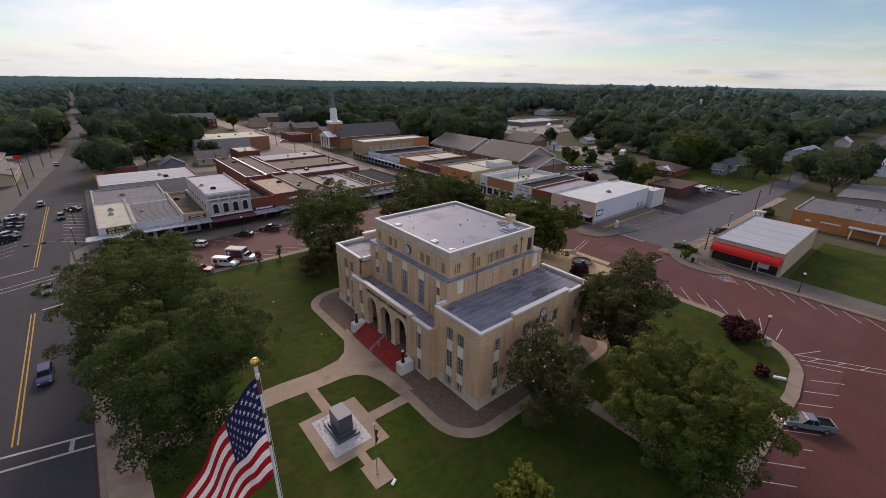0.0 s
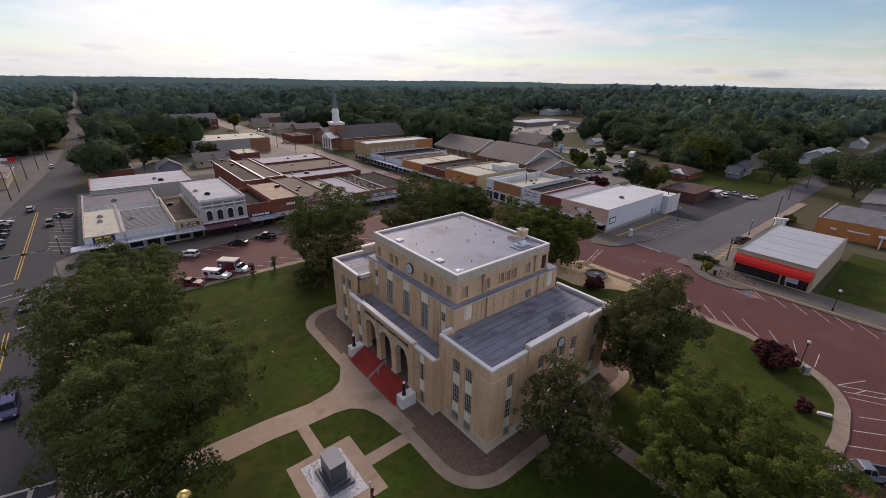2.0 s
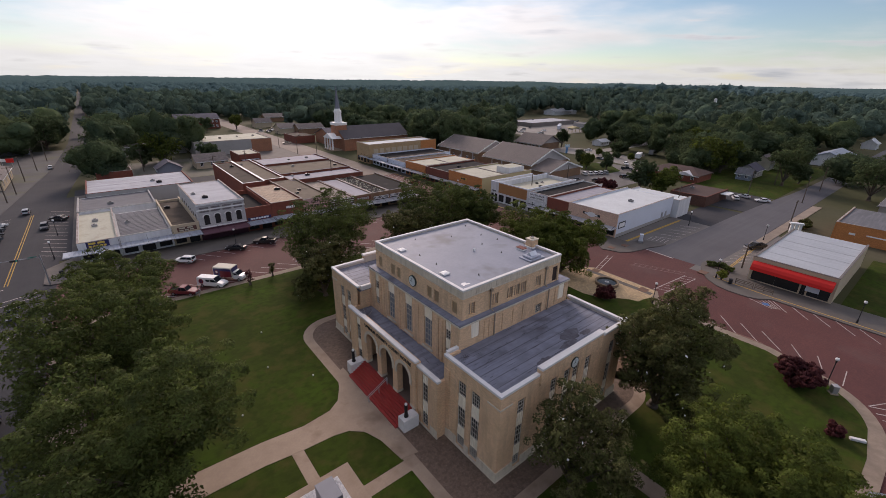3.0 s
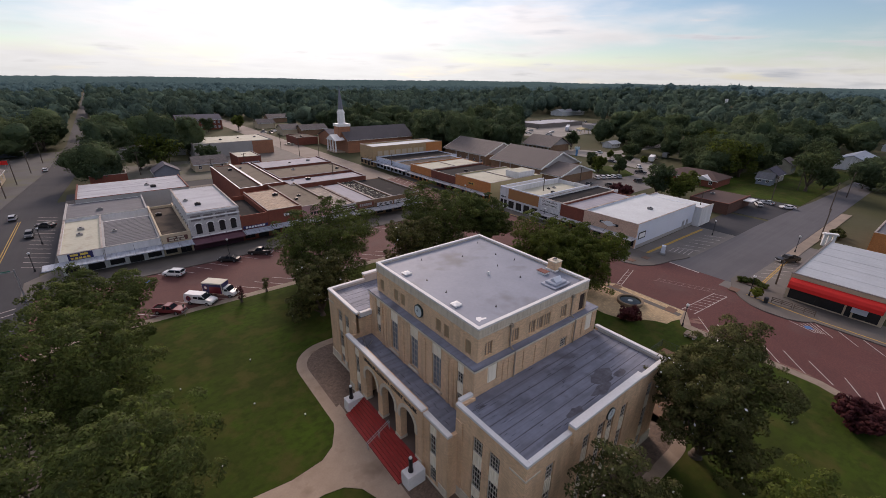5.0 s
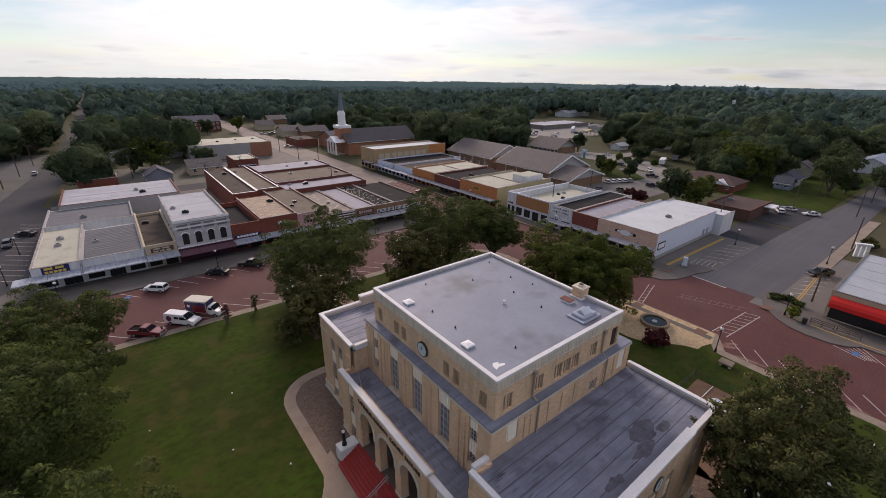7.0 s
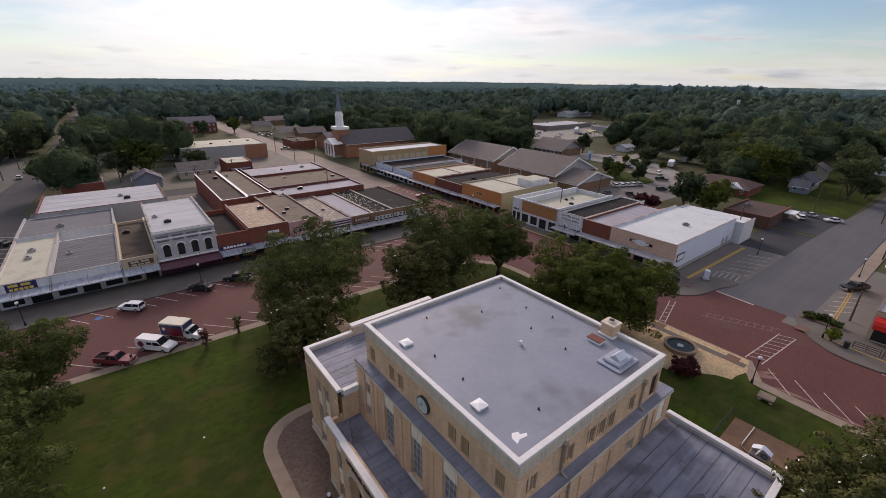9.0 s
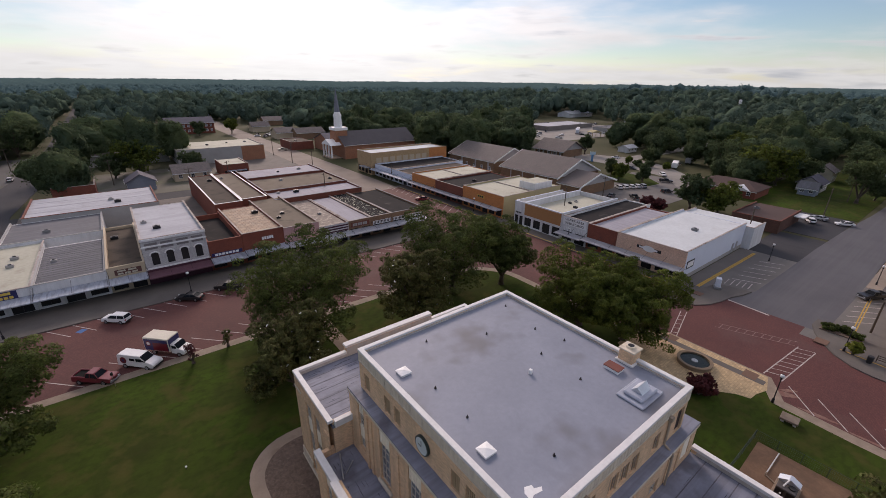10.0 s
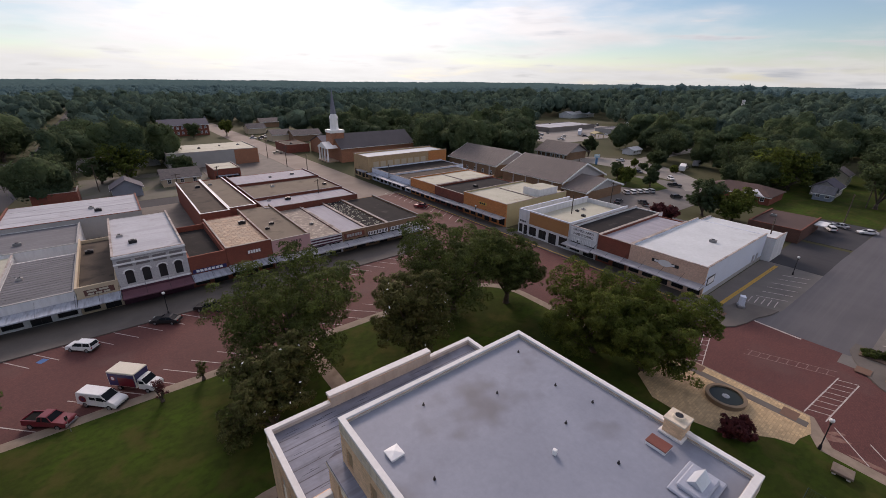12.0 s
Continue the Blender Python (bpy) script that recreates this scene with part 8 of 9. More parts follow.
def vehicle(kind, label, color, x, y, deg, z=0.0):
    L, W, low, cab, top, axles, r = SHAPES[kind]
    nm = {"sedan": "car", "suv": "car", "pickup": "pickup_truck", "van": "van"}[kind]
    k = {"sedan": 0.9, "suv": 0.87, "pickup": 0.88, "van": 0.92}[kind]
    ob = thing(nm, turn(x, y, z, deg) @ Matrix.Diagonal((k, k, k, 1)), label, {"sedan": "car", "suv": "car", "pickup": "pickup truck", "van": "van"}[kind])
    bd = part("body", hull(low, W, 0.08, 1.1), color, ob)
    cabin = part("cabin_glass", hull(cab, W - 0.1, 0.22), V_glass, ob, "dark tinted windows")
    if kind != "van":
        part("roof_panel", hull(top, W - 0.42, 0.05), color, ob)
        for s in (-1, 1):
            px = (cab[1][0] + cab[2][0]) / 2 - 0.05
            for p, q in (((px, s * (W / 2 - 0.05), cab[0][1] - 0.03), (px, s * (W / 2 - 0.26), cab[1][1] + 0.02)),
                         ((cab[0][0], s * (W / 2 - 0.1), cab[0][1]), (cab[1][0] + 0.02, s * (W / 2 - 0.28), cab[1][1] + 0.02)),
                         ((cab[3][0], s * (W / 2 - 0.1), cab[3][1]), (cab[2][0] - 0.02, s * (W / 2 - 0.28), cab[2][1] + 0.02))):
                bm = bmesh.new()
                rod(bm, p, q, 0.05, 6)
                part("pillar", bm, color, ob)
    else:
        part("windscreen", hull([(1.5, 1.3), (1.6, 1.38), (0.86, 2.06), (0.76, 1.98)], W - 0.34, 0.1), V_glass, ob, "broad dark windscreen")
        for s in (-1, 1):
            part("side_window", soft_box(0.25, 1.15, s * (W / 2 - 0.05) - 0.03, s * (W / 2 - 0.05) + 0.03, 1.3, 1.8, 0.02), V_glass, ob)
    if kind == "pickup":
        # flat panel; the shade inside a deep bed is put in its colour
        part("cargo_bed", boxes((-2.66, -0.85, -W / 2 + 0.16, W / 2 - 0.16, 1.09, 1.135)), material("bed_shade", (0.012, 0.012, 0.012), rough=0.95, spec=0.1) if "bed_shade" not in bpy.data.materials else bpy.data.materials["bed_shade"], ob, "near-black panel painted as the shaded open cargo bed")
        for s in (-1, 1):
            part("bed_rail", soft_box(-2.76, -0.78, s * (W / 2 - 0.12) - 0.07, s * (W / 2 - 0.12) + 0.07, 1.08, 1.3, 0.02), color, ob)
        part("tailgate", soft_box(-2.8, -2.7, -W / 2 + 0.1, W / 2 - 0.1, 0.7, 1.3, 0.02), color, ob)
    if ("wheel", r) not in CACHE:
        bm = bmesh.new()
        tube(bm, 0, 0, -0.11, 0.11, r, n=18)
        bmesh.ops.bevel(bm, geom=bm.edges[:], offset=0.03, segments=1, affect="EDGES")
        CACHE["wheel", r] = to_mesh("wheel", bm, V_tyre, False)
        bm = bmesh.new()
        tube(bm, 0, 0, -0.118, 0.118, r * 0.62, n=14)
        CACHE["rim", r] = to_mesh("rim", bm, V_rim)
    for ax in axles:
        for s in (-1, 1):
            wh = part("wheel", CACHE["wheel", r], None, ob, m=pose(ax, s * (W / 2 - 0.1), r, 90, 0, 0))
            part("rim", CACHE["rim", r], None, wh)
    for s in (-1, 1):
        part("headlight", soft_box(L / 2 - 0.16, L / 2 + 0.01, s * W * 0.34 - 0.16, s * W * 0.34 + 0.16, 0.64, 0.8, 0.02), V_head, ob)
        part("tail_light", soft_box(-L / 2 - 0.03, -L / 2 + 0.08, s * W * 0.4 - 0.1, s * W * 0.4 + 0.1, 0.75, 0.98, 0.02), V_tail, ob)
        part("mirror", soft_box(cab[0][0] - 0.35, cab[0][0] - 0.2, s * (W / 2 + 0.06) - 0.08, s * (W / 2 + 0.06) + 0.08, 0.98, 1.14, 0.02), color, ob)
    part("bumper", soft_box(L / 2 - 0.08, L / 2 + 0.06, -W / 2 + 0.06, W / 2 - 0.06, 0.4, 0.58, 0.04), V_trim if kind != "pickup" else V_rim, ob)
    part("bumper", soft_box(-L / 2 - 0.08, -L / 2 + 0.06, -W / 2 + 0.06, W / 2 - 0.06, 0.42, 0.6, 0.04), V_trim if kind != "pickup" else V_rim, ob)
    return ob


P_w = body_paint("white_car_paint", (0.72, 0.72, 0.72))
P_k = body_paint("black_car_paint", (0.015, 0.015, 0.017))
P_g = body_paint("dark_grey_car_paint", (0.06, 0.065, 0.075))
P_s = body_paint("silver_car_paint", (0.36, 0.38, 0.41))
P_r = body_paint("red_car_paint", (0.17, 0.015, 0.024))
P_b = body_paint("navy_car_paint", (0.03, 0.032, 0.12))
P_t = body_paint("tan_car_paint", (0.3, 0.26, 0.2))

# parked round the square
v = vehicle("van", "white panel van with a round red emblem at the kerb", P_w, -14.7, 52.9, -46)
for s in (-1, 1):
    bm = bmesh.new()
    tube(bm, 0, 0, 0, 0.02, 0.5, n=24)
    em = part("emblem", bm, P_r, v, "round red emblem", m=pose(-1.75, s * 0.965, 1.35, 90 * s * -1 if s > 0 else 90, 0, 0))
    bm = bmesh.new()
    tube(bm, 0, 0, 0.021, 0.03, 0.22, n=20)
    part("emblem_core", bm, P_b, em)
    part("side_door_glass", soft_box(-0.75, 0.05, s * 0.95 - 0.03, s * 0.95 + 0.03, 1.35, 1.75, 0.02), V_glass, v)
box_truck = thing("box_truck", turn(-11.2, 54.0, 0, -46) @ Matrix.Diagonal((0.92, 0.92, 0.92, 1)), "white-cabbed box truck with navy and red sides parked by the van", "truck")
part("cargo_box", soft_box(-3.2, 0.9, -1.12, 1.12, 0.75, 2.95, 0.04), material("cream_truck_roof", (0.66, 0.62, 0.52), second=(0.55, 0.51, 0.42)), box_truck, "white cargo box")
for s in (-1, 1):
    part("side_panel", boxes((-3.1, 0.8, s * 1.125 - 0.006, s * 1.125 + 0.006, 0.85, 2.7)), P_b, box_truck, "navy blue painted side")
    part("side_stripe", boxes((-1.7, 0.7, s * 1.135 - 0.004, s * 1.135 + 0.004, 0.85, 2.2)), P_r, box_truck, "red painted stripe")
    bm = bmesh.new()
    tube(bm, 0, 0, 0, 0.012, 0.42, n=24)
    em = part("emblem", bm, P_r, box_truck, "round red emblem", m=pose(-2.4, s * 1.131, 1.95, -90 * s, 0, 0))
    bm = bmesh.new()
    tube(bm, 0, 0, 0.013, 0.02, 0.26, n=20)
    part("emblem_core", bm, M_white, em)
part("front_panel", boxes((0.905, 0.915, -1.05, 1.05, 1.6, 2.8)), P_b, box_truck)
part("cab", hull([(0.95, 0.5), (3.05, 0.45), (3.1, 0.95), (2.85, 1.2), (2.1, 1.35), (1.5, 2.02), (0.95, 2.04)], 1.95, 0.1), P_w, box_truck)
part("windscreen", hull([(2.08, 1.36), (1.52, 1.96), (1.6, 2.0), (2.2, 1.37)], 1.72, 0.05), V_glass, box_truck)
for s in (-1, 1):
    part("side_window", soft_box(1.15, 1.85, s * 0.93 - 0.03, s * 0.93 + 0.03, 1.35, 1.8, 0.02), V_glass, box_truck)
    part("headlight", soft_box(2.98, 3.12, s * 0.72 - 0.15, s * 0.72 + 0.15, 0.7, 0.9, 0.02), V_head, box_truck)
    for ax in (2.2, -1.9):
        wh = part("wheel", CACHE["wheel", 0.37], None, box_truck, m=pose(ax, s * 0.9, 0.37, 90, 0, 0))
        part("rim", CACHE["rim", 0.37], None, wh)
part("chassis", soft_box(-3.1, 2.6, -0.5, 0.5, 0.45, 0.74, 0.03), V_trim, box_truck)
vehicle("pickup", "old dark red pickup truck parked nose to the kerb", P_r, -19.4, 52.5, -40)
vehicle("suv", "white compact car parked by the shops", P_w, -16.8, 68.0, 138)
vehicle("sedan", "black sedan parked by the shops", P_k, -6.6, 69.2, 145)
vehicle("pickup", "black pickup truck parked by the shops", P_k, -0.2, 69.4, 145)
vehicle("pickup", "slate grey pickup truck parked by the south lawn", body_paint("slate_car_paint", (0.17, 0.19, 0.23)), 24.8, -33.9, 127)
vehicle("pickup", "black pickup truck in the small car park", P_k, 91.0, -2.6, 150)
vehicle("sedan", "dark red car parked on the brick street", P_r, 63.2, 99.0, 130)
# on and beside the main street
vehicle("suv", "purple-blue car on the main street", P_b, -41.6, 29.6, -90)
vehicle("sedan", "dark car at the crossing on the main street", P_g, -42.2, 60.0, -90)
vehicle("suv", "dark grey car on the main street", P_g, -40.9, 112.0, -90)
vehicle("suv", "silver car on the main street", P_s, -45.6, 131.0, 90)
vehicle("suv", "white car further up the main street", P_w, -43.4, 206.0, 90)
vehicle("sedan", "black car parked at the kerb", P_k, -38.4, 119.0, 143)
for i, c in enumerate((P_k, P_s, P_g, P_k, P_g, P_w)):
    vehicle(("pickup", "suv", "pickup", "sedan", "suv", "sedan")[i], ("black", "silver", "dark grey", "black", "dark grey", "white")[i] + " vehicle parked in a row at the kerb", c, -50.2, 97.0 + 4.4 * i, 38)
# behind the east row and beyond
for i in range(5):
    vehicle("suv", "white car in a row behind the hall", P_w if i != 4 else P_s, 130.6 + 2.3 * i, 70.8 - 1.0 * i, 55)
for i, (x, y, c, n) in enumerate(((138.5, 17.2, P_w, "white"), (144, 16.4, P_s, "silver"), (232, 176, P_w, "white"), (240, 200, P_s, "silver"), (248, 186, P_w, "white"), (255, 206, P_g, "grey"), (238, 222, P_w, "white"), (262, 178, P_k, "black"), (226, 190, P_w, "white"), (262, 296, P_w, "white"), (272, 304, P_b, "blue"), (282, 298, P_w, "white"), (292, 308, P_w, "white"), (300, 296, P_s, "silver"), (256, 312, P_w, "white"), (167, 72.5, P_w, "white"), (170, 88, P_g, "grey"), (156, 66, P_k, "black"), (139, 57.5, P_k, "black"), (118, 66, P_g, "grey"),
                                  (122, 60, P_k, "black"), (196, 80.5, P_t, "tan"), (142.6, 10.6, P_w, "white"), (60, 224, P_t, "tan"), (32, 164, P_w, "white"), (-9, 143.5, P_w, "white"), (69, 286, P_g, "grey"), (72, 291, P_k, "black"), (66, 292, P_s, "silver"), (75, 296, P_w, "white"), (68, 299, P_g, "grey"), (190, 108, P_w, "white"), (334, 219, P_w, "white"), (341, 220, P_g, "grey"), (347, 224, P_w, "white"), (275, 180, P_s, "silver"), (284, 176, P_w, "white"))):
    vehicle(("suv", "sedan", "pickup")[i % 3], n + " vehicle parked in the town", c, x, y, 30 + 37 * i)

# ---- street furniture ----
lamp_globe = bmesh.new()
bmesh.ops.create_uvsphere(lamp_globe, u_segments=14, v_segments=10, radius=0.24, matrix=Matrix.Translation((0, 0, 3.85)))
lamp = thing("street_lamp", turn(44.6, -0.7, 0.16), "black iron street lamp with a white globe", "street lamp", "street lamps")
bm = bmesh.new()
for a, b, r, q in ((0, 0.5, 0.17, 0.13), (0.5, 0.62, 0.15, 0.08), (0.62, 3.35, 0.065, 0.05), (3.35, 3.5, 0.11, 0.11), (3.5, 3.64, 0.09, 0.16)):
    tube(bm, 0, 0, a, b, r, q, 12)
part("post", bm, M_black, lamp)
part("globe", lamp_globe, M_white, lamp, "white glass globe", smooth=True)
bm = bmesh.new()
tube(bm, 0, 0, 4.06, 4.16, 0.08, 0.02, 10)
part("finial", bm, M_black, lamp)
for x, y, z in ((65.4, -3.4, 0.15), (96.2, 14.6, 0.004), (99.2, -2.0, 0.1), (-6.0, 71.6, 0.15), (41.8, -25.2, 0.16), (65.3, -24.6, 0.15), (68.6, 47, 0.15), (68.4, 80, 0.15), (20, 71.6, 0.15), (-30, 71.6, 0.15), (-38.2, 86, 0.0), (-38.2, 104, 0.0), (-52.8, 84, 0.05), (-52.8, 116, 0.05)):
    copy_thing(lamp, turn(x, y, z))


def pole(x, y, h, arms=1, deg=0, label="tall wooden utility pole with crossarms"):
    ob = thing("utility_pole", turn(x, y, 0, deg), label, "utility pole")
    bm = bmesh.new()
    tube(bm, 0, 0, -0.2, h, 0.16, 0.11, 8)
    part("post", bm, M_bark, ob)
    for k in range(arms):
        part("crossarm", boxes((-1.2, 1.2, -0.06, 0.06, h - 0.5 - 0.9 * k, h - 0.36 - 0.9 * k)), M_bark, ob)
    return ob


for x, y, h, a, d in ((75.5, -4.8, 5.5, 0, 0), (115.5, -3.2, 8, 1, 0), (37, 113, 9.5, 1, 20), (6, 147, 9, 2, 10), (-51, 148, 9, 1, 0), (-50, 160, 9, 1, 0), (-49.5, 182, 9, 1, 0), (-47.5, 204, 9, 1, 0), (-45.5, 228, 9, 1, 0), (-14, 178, 9, 1, 0), (18, 150, 9.5, 2, 40), (-3, 204, 9, 0, 0), (51.5, 160, 9, 1, 0), (52, 186, 9, 1, 0), (51.5, 212, 9, 1, 0), (146, 16, 9, 1, 0), (152, 2, 9, 1, 0), (178, 2.6, 9, 1, 0), (176, 16, 9.5, 1, 60), (200, 2, 9, 1, 0),
                       (106, 62, 9, 1, 0), (104.6, 22, 8.5, 1, 0), (80.5, 57.5, 10, 0, 0), (132, 92, 9, 1, 0), (69.5, 128, 8, 0, 0)):
    pole(x, y, h, a, d)

# traffic signals over the main street crossing
sig = thing("traffic_signal", turn(-38.2, 70.8, 0.15), "steel traffic signal mast with lights on its arm", "traffic signal")
bm = bmesh.new()
tube(bm, 0, 0, 0, 6.0, 0.14, 0.11, 10)
part("mast", bm, M_steel, sig)
bm = bmesh.new()
rod(bm, (0, 0, 5.6), (-6.2, -0.1, 5.9), 0.07, 8, 0.05)
part("arm", bm, M_steel, sig)
part("street_sign", soft_box(-1.7, -0.5, -0.04, 0.04, 5.55, 5.85, 0.01), paint("green_sign", (0.02, 0.16, 0.12)), sig, "green street sign")
for xx in (-3.4, -5.9):
    hd = part("signal_head", soft_box(xx - 0.55, xx + 0.55, -0.2, 0.1, 5.5, 5.85, 0.04), V_trim, sig, "dark signal head")
    bm = bmesh.new()
    tube(bm, 0, 0, 0, 0.03, 0.13, n=14)
    part("lens", bm, paint("green_lens", (0.05, 0.5, 0.35)), hd, "green signal lens", m=pose(xx + 0.35, -0.2, 5.67, 90, 0, 0))

# bin, bench, benches, electrical cabinet on the corners
solid("litter_bin", (lambda bm: (tube(bm, 0, 0, 0, 0.95, 0.3, 0.36, 16), tube(bm, 0, 0, 0.95, 1.05, 0.38, 0.3, 16), bm)[2])(bmesh.new()), V_trim, "dark round litter bin on the sidewalk", "litter bin", m=turn(64.6, -6.2, 0.15))
solid("litter_bin", (lambda bm: (tube(bm, 0, 0, 0, 0.95, 0.3, 0.36, 16), tube(bm, 0, 0, 0.95, 1.05, 0.38, 0.3, 16), bm)[2])(bmesh.new()), V_trim, "dark round litter bin on the corner", "litter bin", m=turn(-36.6, 74.5, 0.15))
for x, y, deg in ((65.8, -8.2, 90), (65.8, -11.4, 90)):
    bn = thing("railing", turn(x, y, 0.15, deg), "low weathered wooden railing by the ramp", "railing")
    for k in range(3):
        part("rail", soft_box(-1.5, 1.5, -0.04, 0.04, 0.3 + 0.3 * k, 0.4 + 0.3 * k, 0.01), M_bark, bn)
    for xx in (-1.45, 0, 1.45):
        part("post", soft_box(xx - 0.05, xx + 0.05, 0.041, 0.13, 0, 1.05, 0.01), M_bark, bn)
mb = thing("kiosk_box", turn(72.5, 16.0, 0.15, 25), "pale metal kiosk box on the corner", "kiosk box")
part("cabinet", soft_box(-0.55, 0.55, -0.4, 0.4, 0.4, 2.0, 0.05), P_blue_white, mb)
part("foot", soft_box(-0.75, 0.75, -0.55, 0.55, 0, 0.4, 0.04), M_steel, mb)
stone = thing("stone_bench", turn(42.3, -2.9, 0.165, 4), "weathered brown stone table block on the lawn", "table")
M_block = material("weathered_block", (0.24, 0.19, 0.145), second=(0.15, 0.115, 0.085), amount=0.9, scale=1.2, grain=6.0, bump=0.3)
part("seat", soft_box(-0.72, 0.72, -0.84, 0.84, 0.34, 0.62, 0.04), M_block, stone)
for yy in (-0.55, 0.55):
    part("leg", soft_box(-0.5, 0.5, yy - 0.16, yy + 0.16, 0, 0.34, 0.02), M_coping, stone)
box_e = thing("utility_box", turn(40.1, -26.1, 0.165, 40), "grey utility cabinet on the lawn", "utility box")
part("cabinet", soft_box(-0.34, 0.34, -0.34, 0.34, 0.1, 1.2, 0.04), M_steel, box_e)
part("plinth", soft_box(-0.45, 0.45, -0.45, 0.45, 0, 0.1, 0.02), M_walk, box_e)
solid("planter_bed", soft_box(70.1, 72.8, -4.3, 0.4, 0.1, 0.3, 0.03), M_gravel, "planted bed at the corner of the car park", "planting bed")
marker = thing("lawn_marker", turn(32.3, -29.6, 0.165, -60), "low white marker stone on the lawn", "marker")
part("slab", soft_box(-0.7, 0.7, -0.2, 0.2, 0, 0.3, 0.03), M_coping, marker)

# fountain
fo = thing("fountain", turn(44.9, 8.4, 0.19), "round stone fountain basin with dark water", "fountain")
bm = bmesh.new()
prof = [(2.1, 0.0), (2.1, 0.5), (2.2, 0.5), (2.2, 0.62), (1.8, 0.62), (1.8, 0.1)]
rings = [[bm.verts.new((r * math.cos(2 * math.pi * i / 40), r * math.sin(2 * math.pi * i / 40), z)) for i in range(40)] for r, z in prof]
for p, q in zip(rings, rings[1:]):
    for i in range(40):
        bm.faces.new((p[i], p[(i + 1) % 40], q[(i + 1) % 40], q[i]))
part("basin", bm, material("basin_stone", (0.22, 0.165, 0.11), second=(0.15, 0.11, 0.075)), fo, "brown stone basin rim")
bm = bmesh.new()
tube(bm, 0, 0, 0.1, 0.42, 1.81, n=40)
part("water", bm, material("fountain_water", (0.022, 0.028, 0.024), rough=0.12, spec=0.25, bump=0.1), fo, "dark still water")
bm = bmesh.new()
tube(bm, 0, 0, 0.42, 0.5, 0.42, 0.4, 20)
tube(bm, 0, 0, 0.5, 0.62, 0.08, 0.05, 10)
part("spout", bm, M_steel, fo)

# monument
mo = thing("monument", turn(-16.4, -1.57, 0.2), "dark granite block monument on a stepped base", "monument")
part("base", soft_box(-1.28, 1.28, -1.75, 1.75, 0, 0.3, 0.03), M_granite, mo)
part("step", soft_box(-1.0, 1.0, -1.4, 1.4, 0.3, 0.55, 0.03), M_granite, mo)
bk = part("block", soft_box(-0.8, 0.8, -1.14, 1.14, 0.55, 2.55, 0.03), M_granite, mo)
part("cap", soft_box(-0.82, 0.82, -1.16, 1.16, 2.55, 2.62, 0.02), M_granite_top, bk, "paler honed top")


# ---- flags ----
def flag_cloth(length, drop):
    """A cloth flying limply from its hoist: the fly sinks and swings out, in soft folds."""
    def at(u, v):
        sink = u - 0.09 * (1 - math.exp(-u / 0.09))
        fold = math.sin(8.5 * u + 1.5 * v) * min(1.0, 4 * u)
        x = length * (0.5 * u + 0.018 * math.sin(15 * u + 2 * v) * u)
        y = 0.42 * fold + 0.14 * math.sin(21 * u + 5 * v) * u
        return Vector((x, y, -v * drop * (1 - 0.1 * u) - length * 0.83 * sink + 0.12 * fold * u))
    return at


def flag(parent, length, drop, m):
    at = flag_cloth(length, drop)
    F_red, F_white, F_blue = (material(n, c, rough=0.8, amount=0.3, scale=1.5, bump=0.05) for n, c in (("flag_red", (0.42, 0.03, 0.045)), ("flag_white", (0.72, 0.71, 0.72)), ("flag_blue", (0.03, 0.035, 0.14))))
    cloth = part("flag_cloth", bmesh.new(), F_white, parent, "red and white striped flag with a blue starred corner", m=m)
    nx, ny = 52, 39
    bm = bmesh.new()
    grid = [[bm.verts.new(at(i / nx, j / ny)) for j in range(ny + 1)] for i in range(nx + 1)]
    for i in range(nx):
        for j in range(ny):
            fc = bm.faces.new((grid[i][j], grid[i + 1][j], grid[i + 1][j + 1], grid[i][j + 1]))
            fc.material_index = 2 if (i / nx < 0.4 and j // 3 < 7) else (0 if (j // 3) % 2 == 0 else 1)
            fc.smooth = True
    bmesh.ops.solidify(bm, geom=bm.faces[:], thickness=0.012)
    me = bpy.data.meshes.new("flag_cloth")
    bm.to_mesh(me)
    bm.free()
    for mt in (F_red, F_white, F_blue):
        me.materials.append(mt)
    cloth.data = me
    for row in range(9):
        for k in range(6 if row % 2 == 0 else 5):
            u = (0.4 / 12) * (1 + 2 * k + (row % 2))
            vv = (7 / 13 / 10) * (row + 1)
            c, e, g = at(u, vv), at(u + 0.01, vv), at(u, vv + 0.01)
            ex, ey = (e - c).normalized(), (g - c).normalized()
            n = ex.cross(ey).normalized()
            for s in (-1, 1):
                bm = bmesh.new()
                pts = [bm.verts.new(c + n * s * 0.02 + (ex * math.cos(a) + ey * math.sin(a)) * (0.14 if q % 2 == 0 else 0.058)) for q, a in enumerate([math.pi * 2 * q / 10 for q in range(10)])]
                bm.faces.new(pts)
                part("star", bm, F_white, cloth)
    return cloth


fp = thing("flagpole", turn(-27.44, -19.5, 0.165), "tall white flagpole with a gold ball and a large striped flag", "flagpole")
bm = bmesh.new()
tube(bm, 0, 0, 0, 24.3, 0.11, 0.055, 14)
part("pole", bm, M_white, fp, "tapered white pole")
bm = bmesh.new()
tube(bm, 0, 0, 24.3, 24.62, 0.07, 0.09, 12)
tube(bm, 0, 0, 24.05, 24.2, 0.09, 0.09, 12)
part("truck", bm, M_white, fp, "white pulley head")
for z0, z1 in ((23.2, 23.95), (21.9, 22.15), (20.3, 20.5)):
    bm = bmesh.new()
    tube(bm, 0, 0, z0, z1, 0.085, 0.085, 12)
    part("sleeve", bm, M_rust, fp, "rusty sleeve on the pole")
bm = bmesh.new()
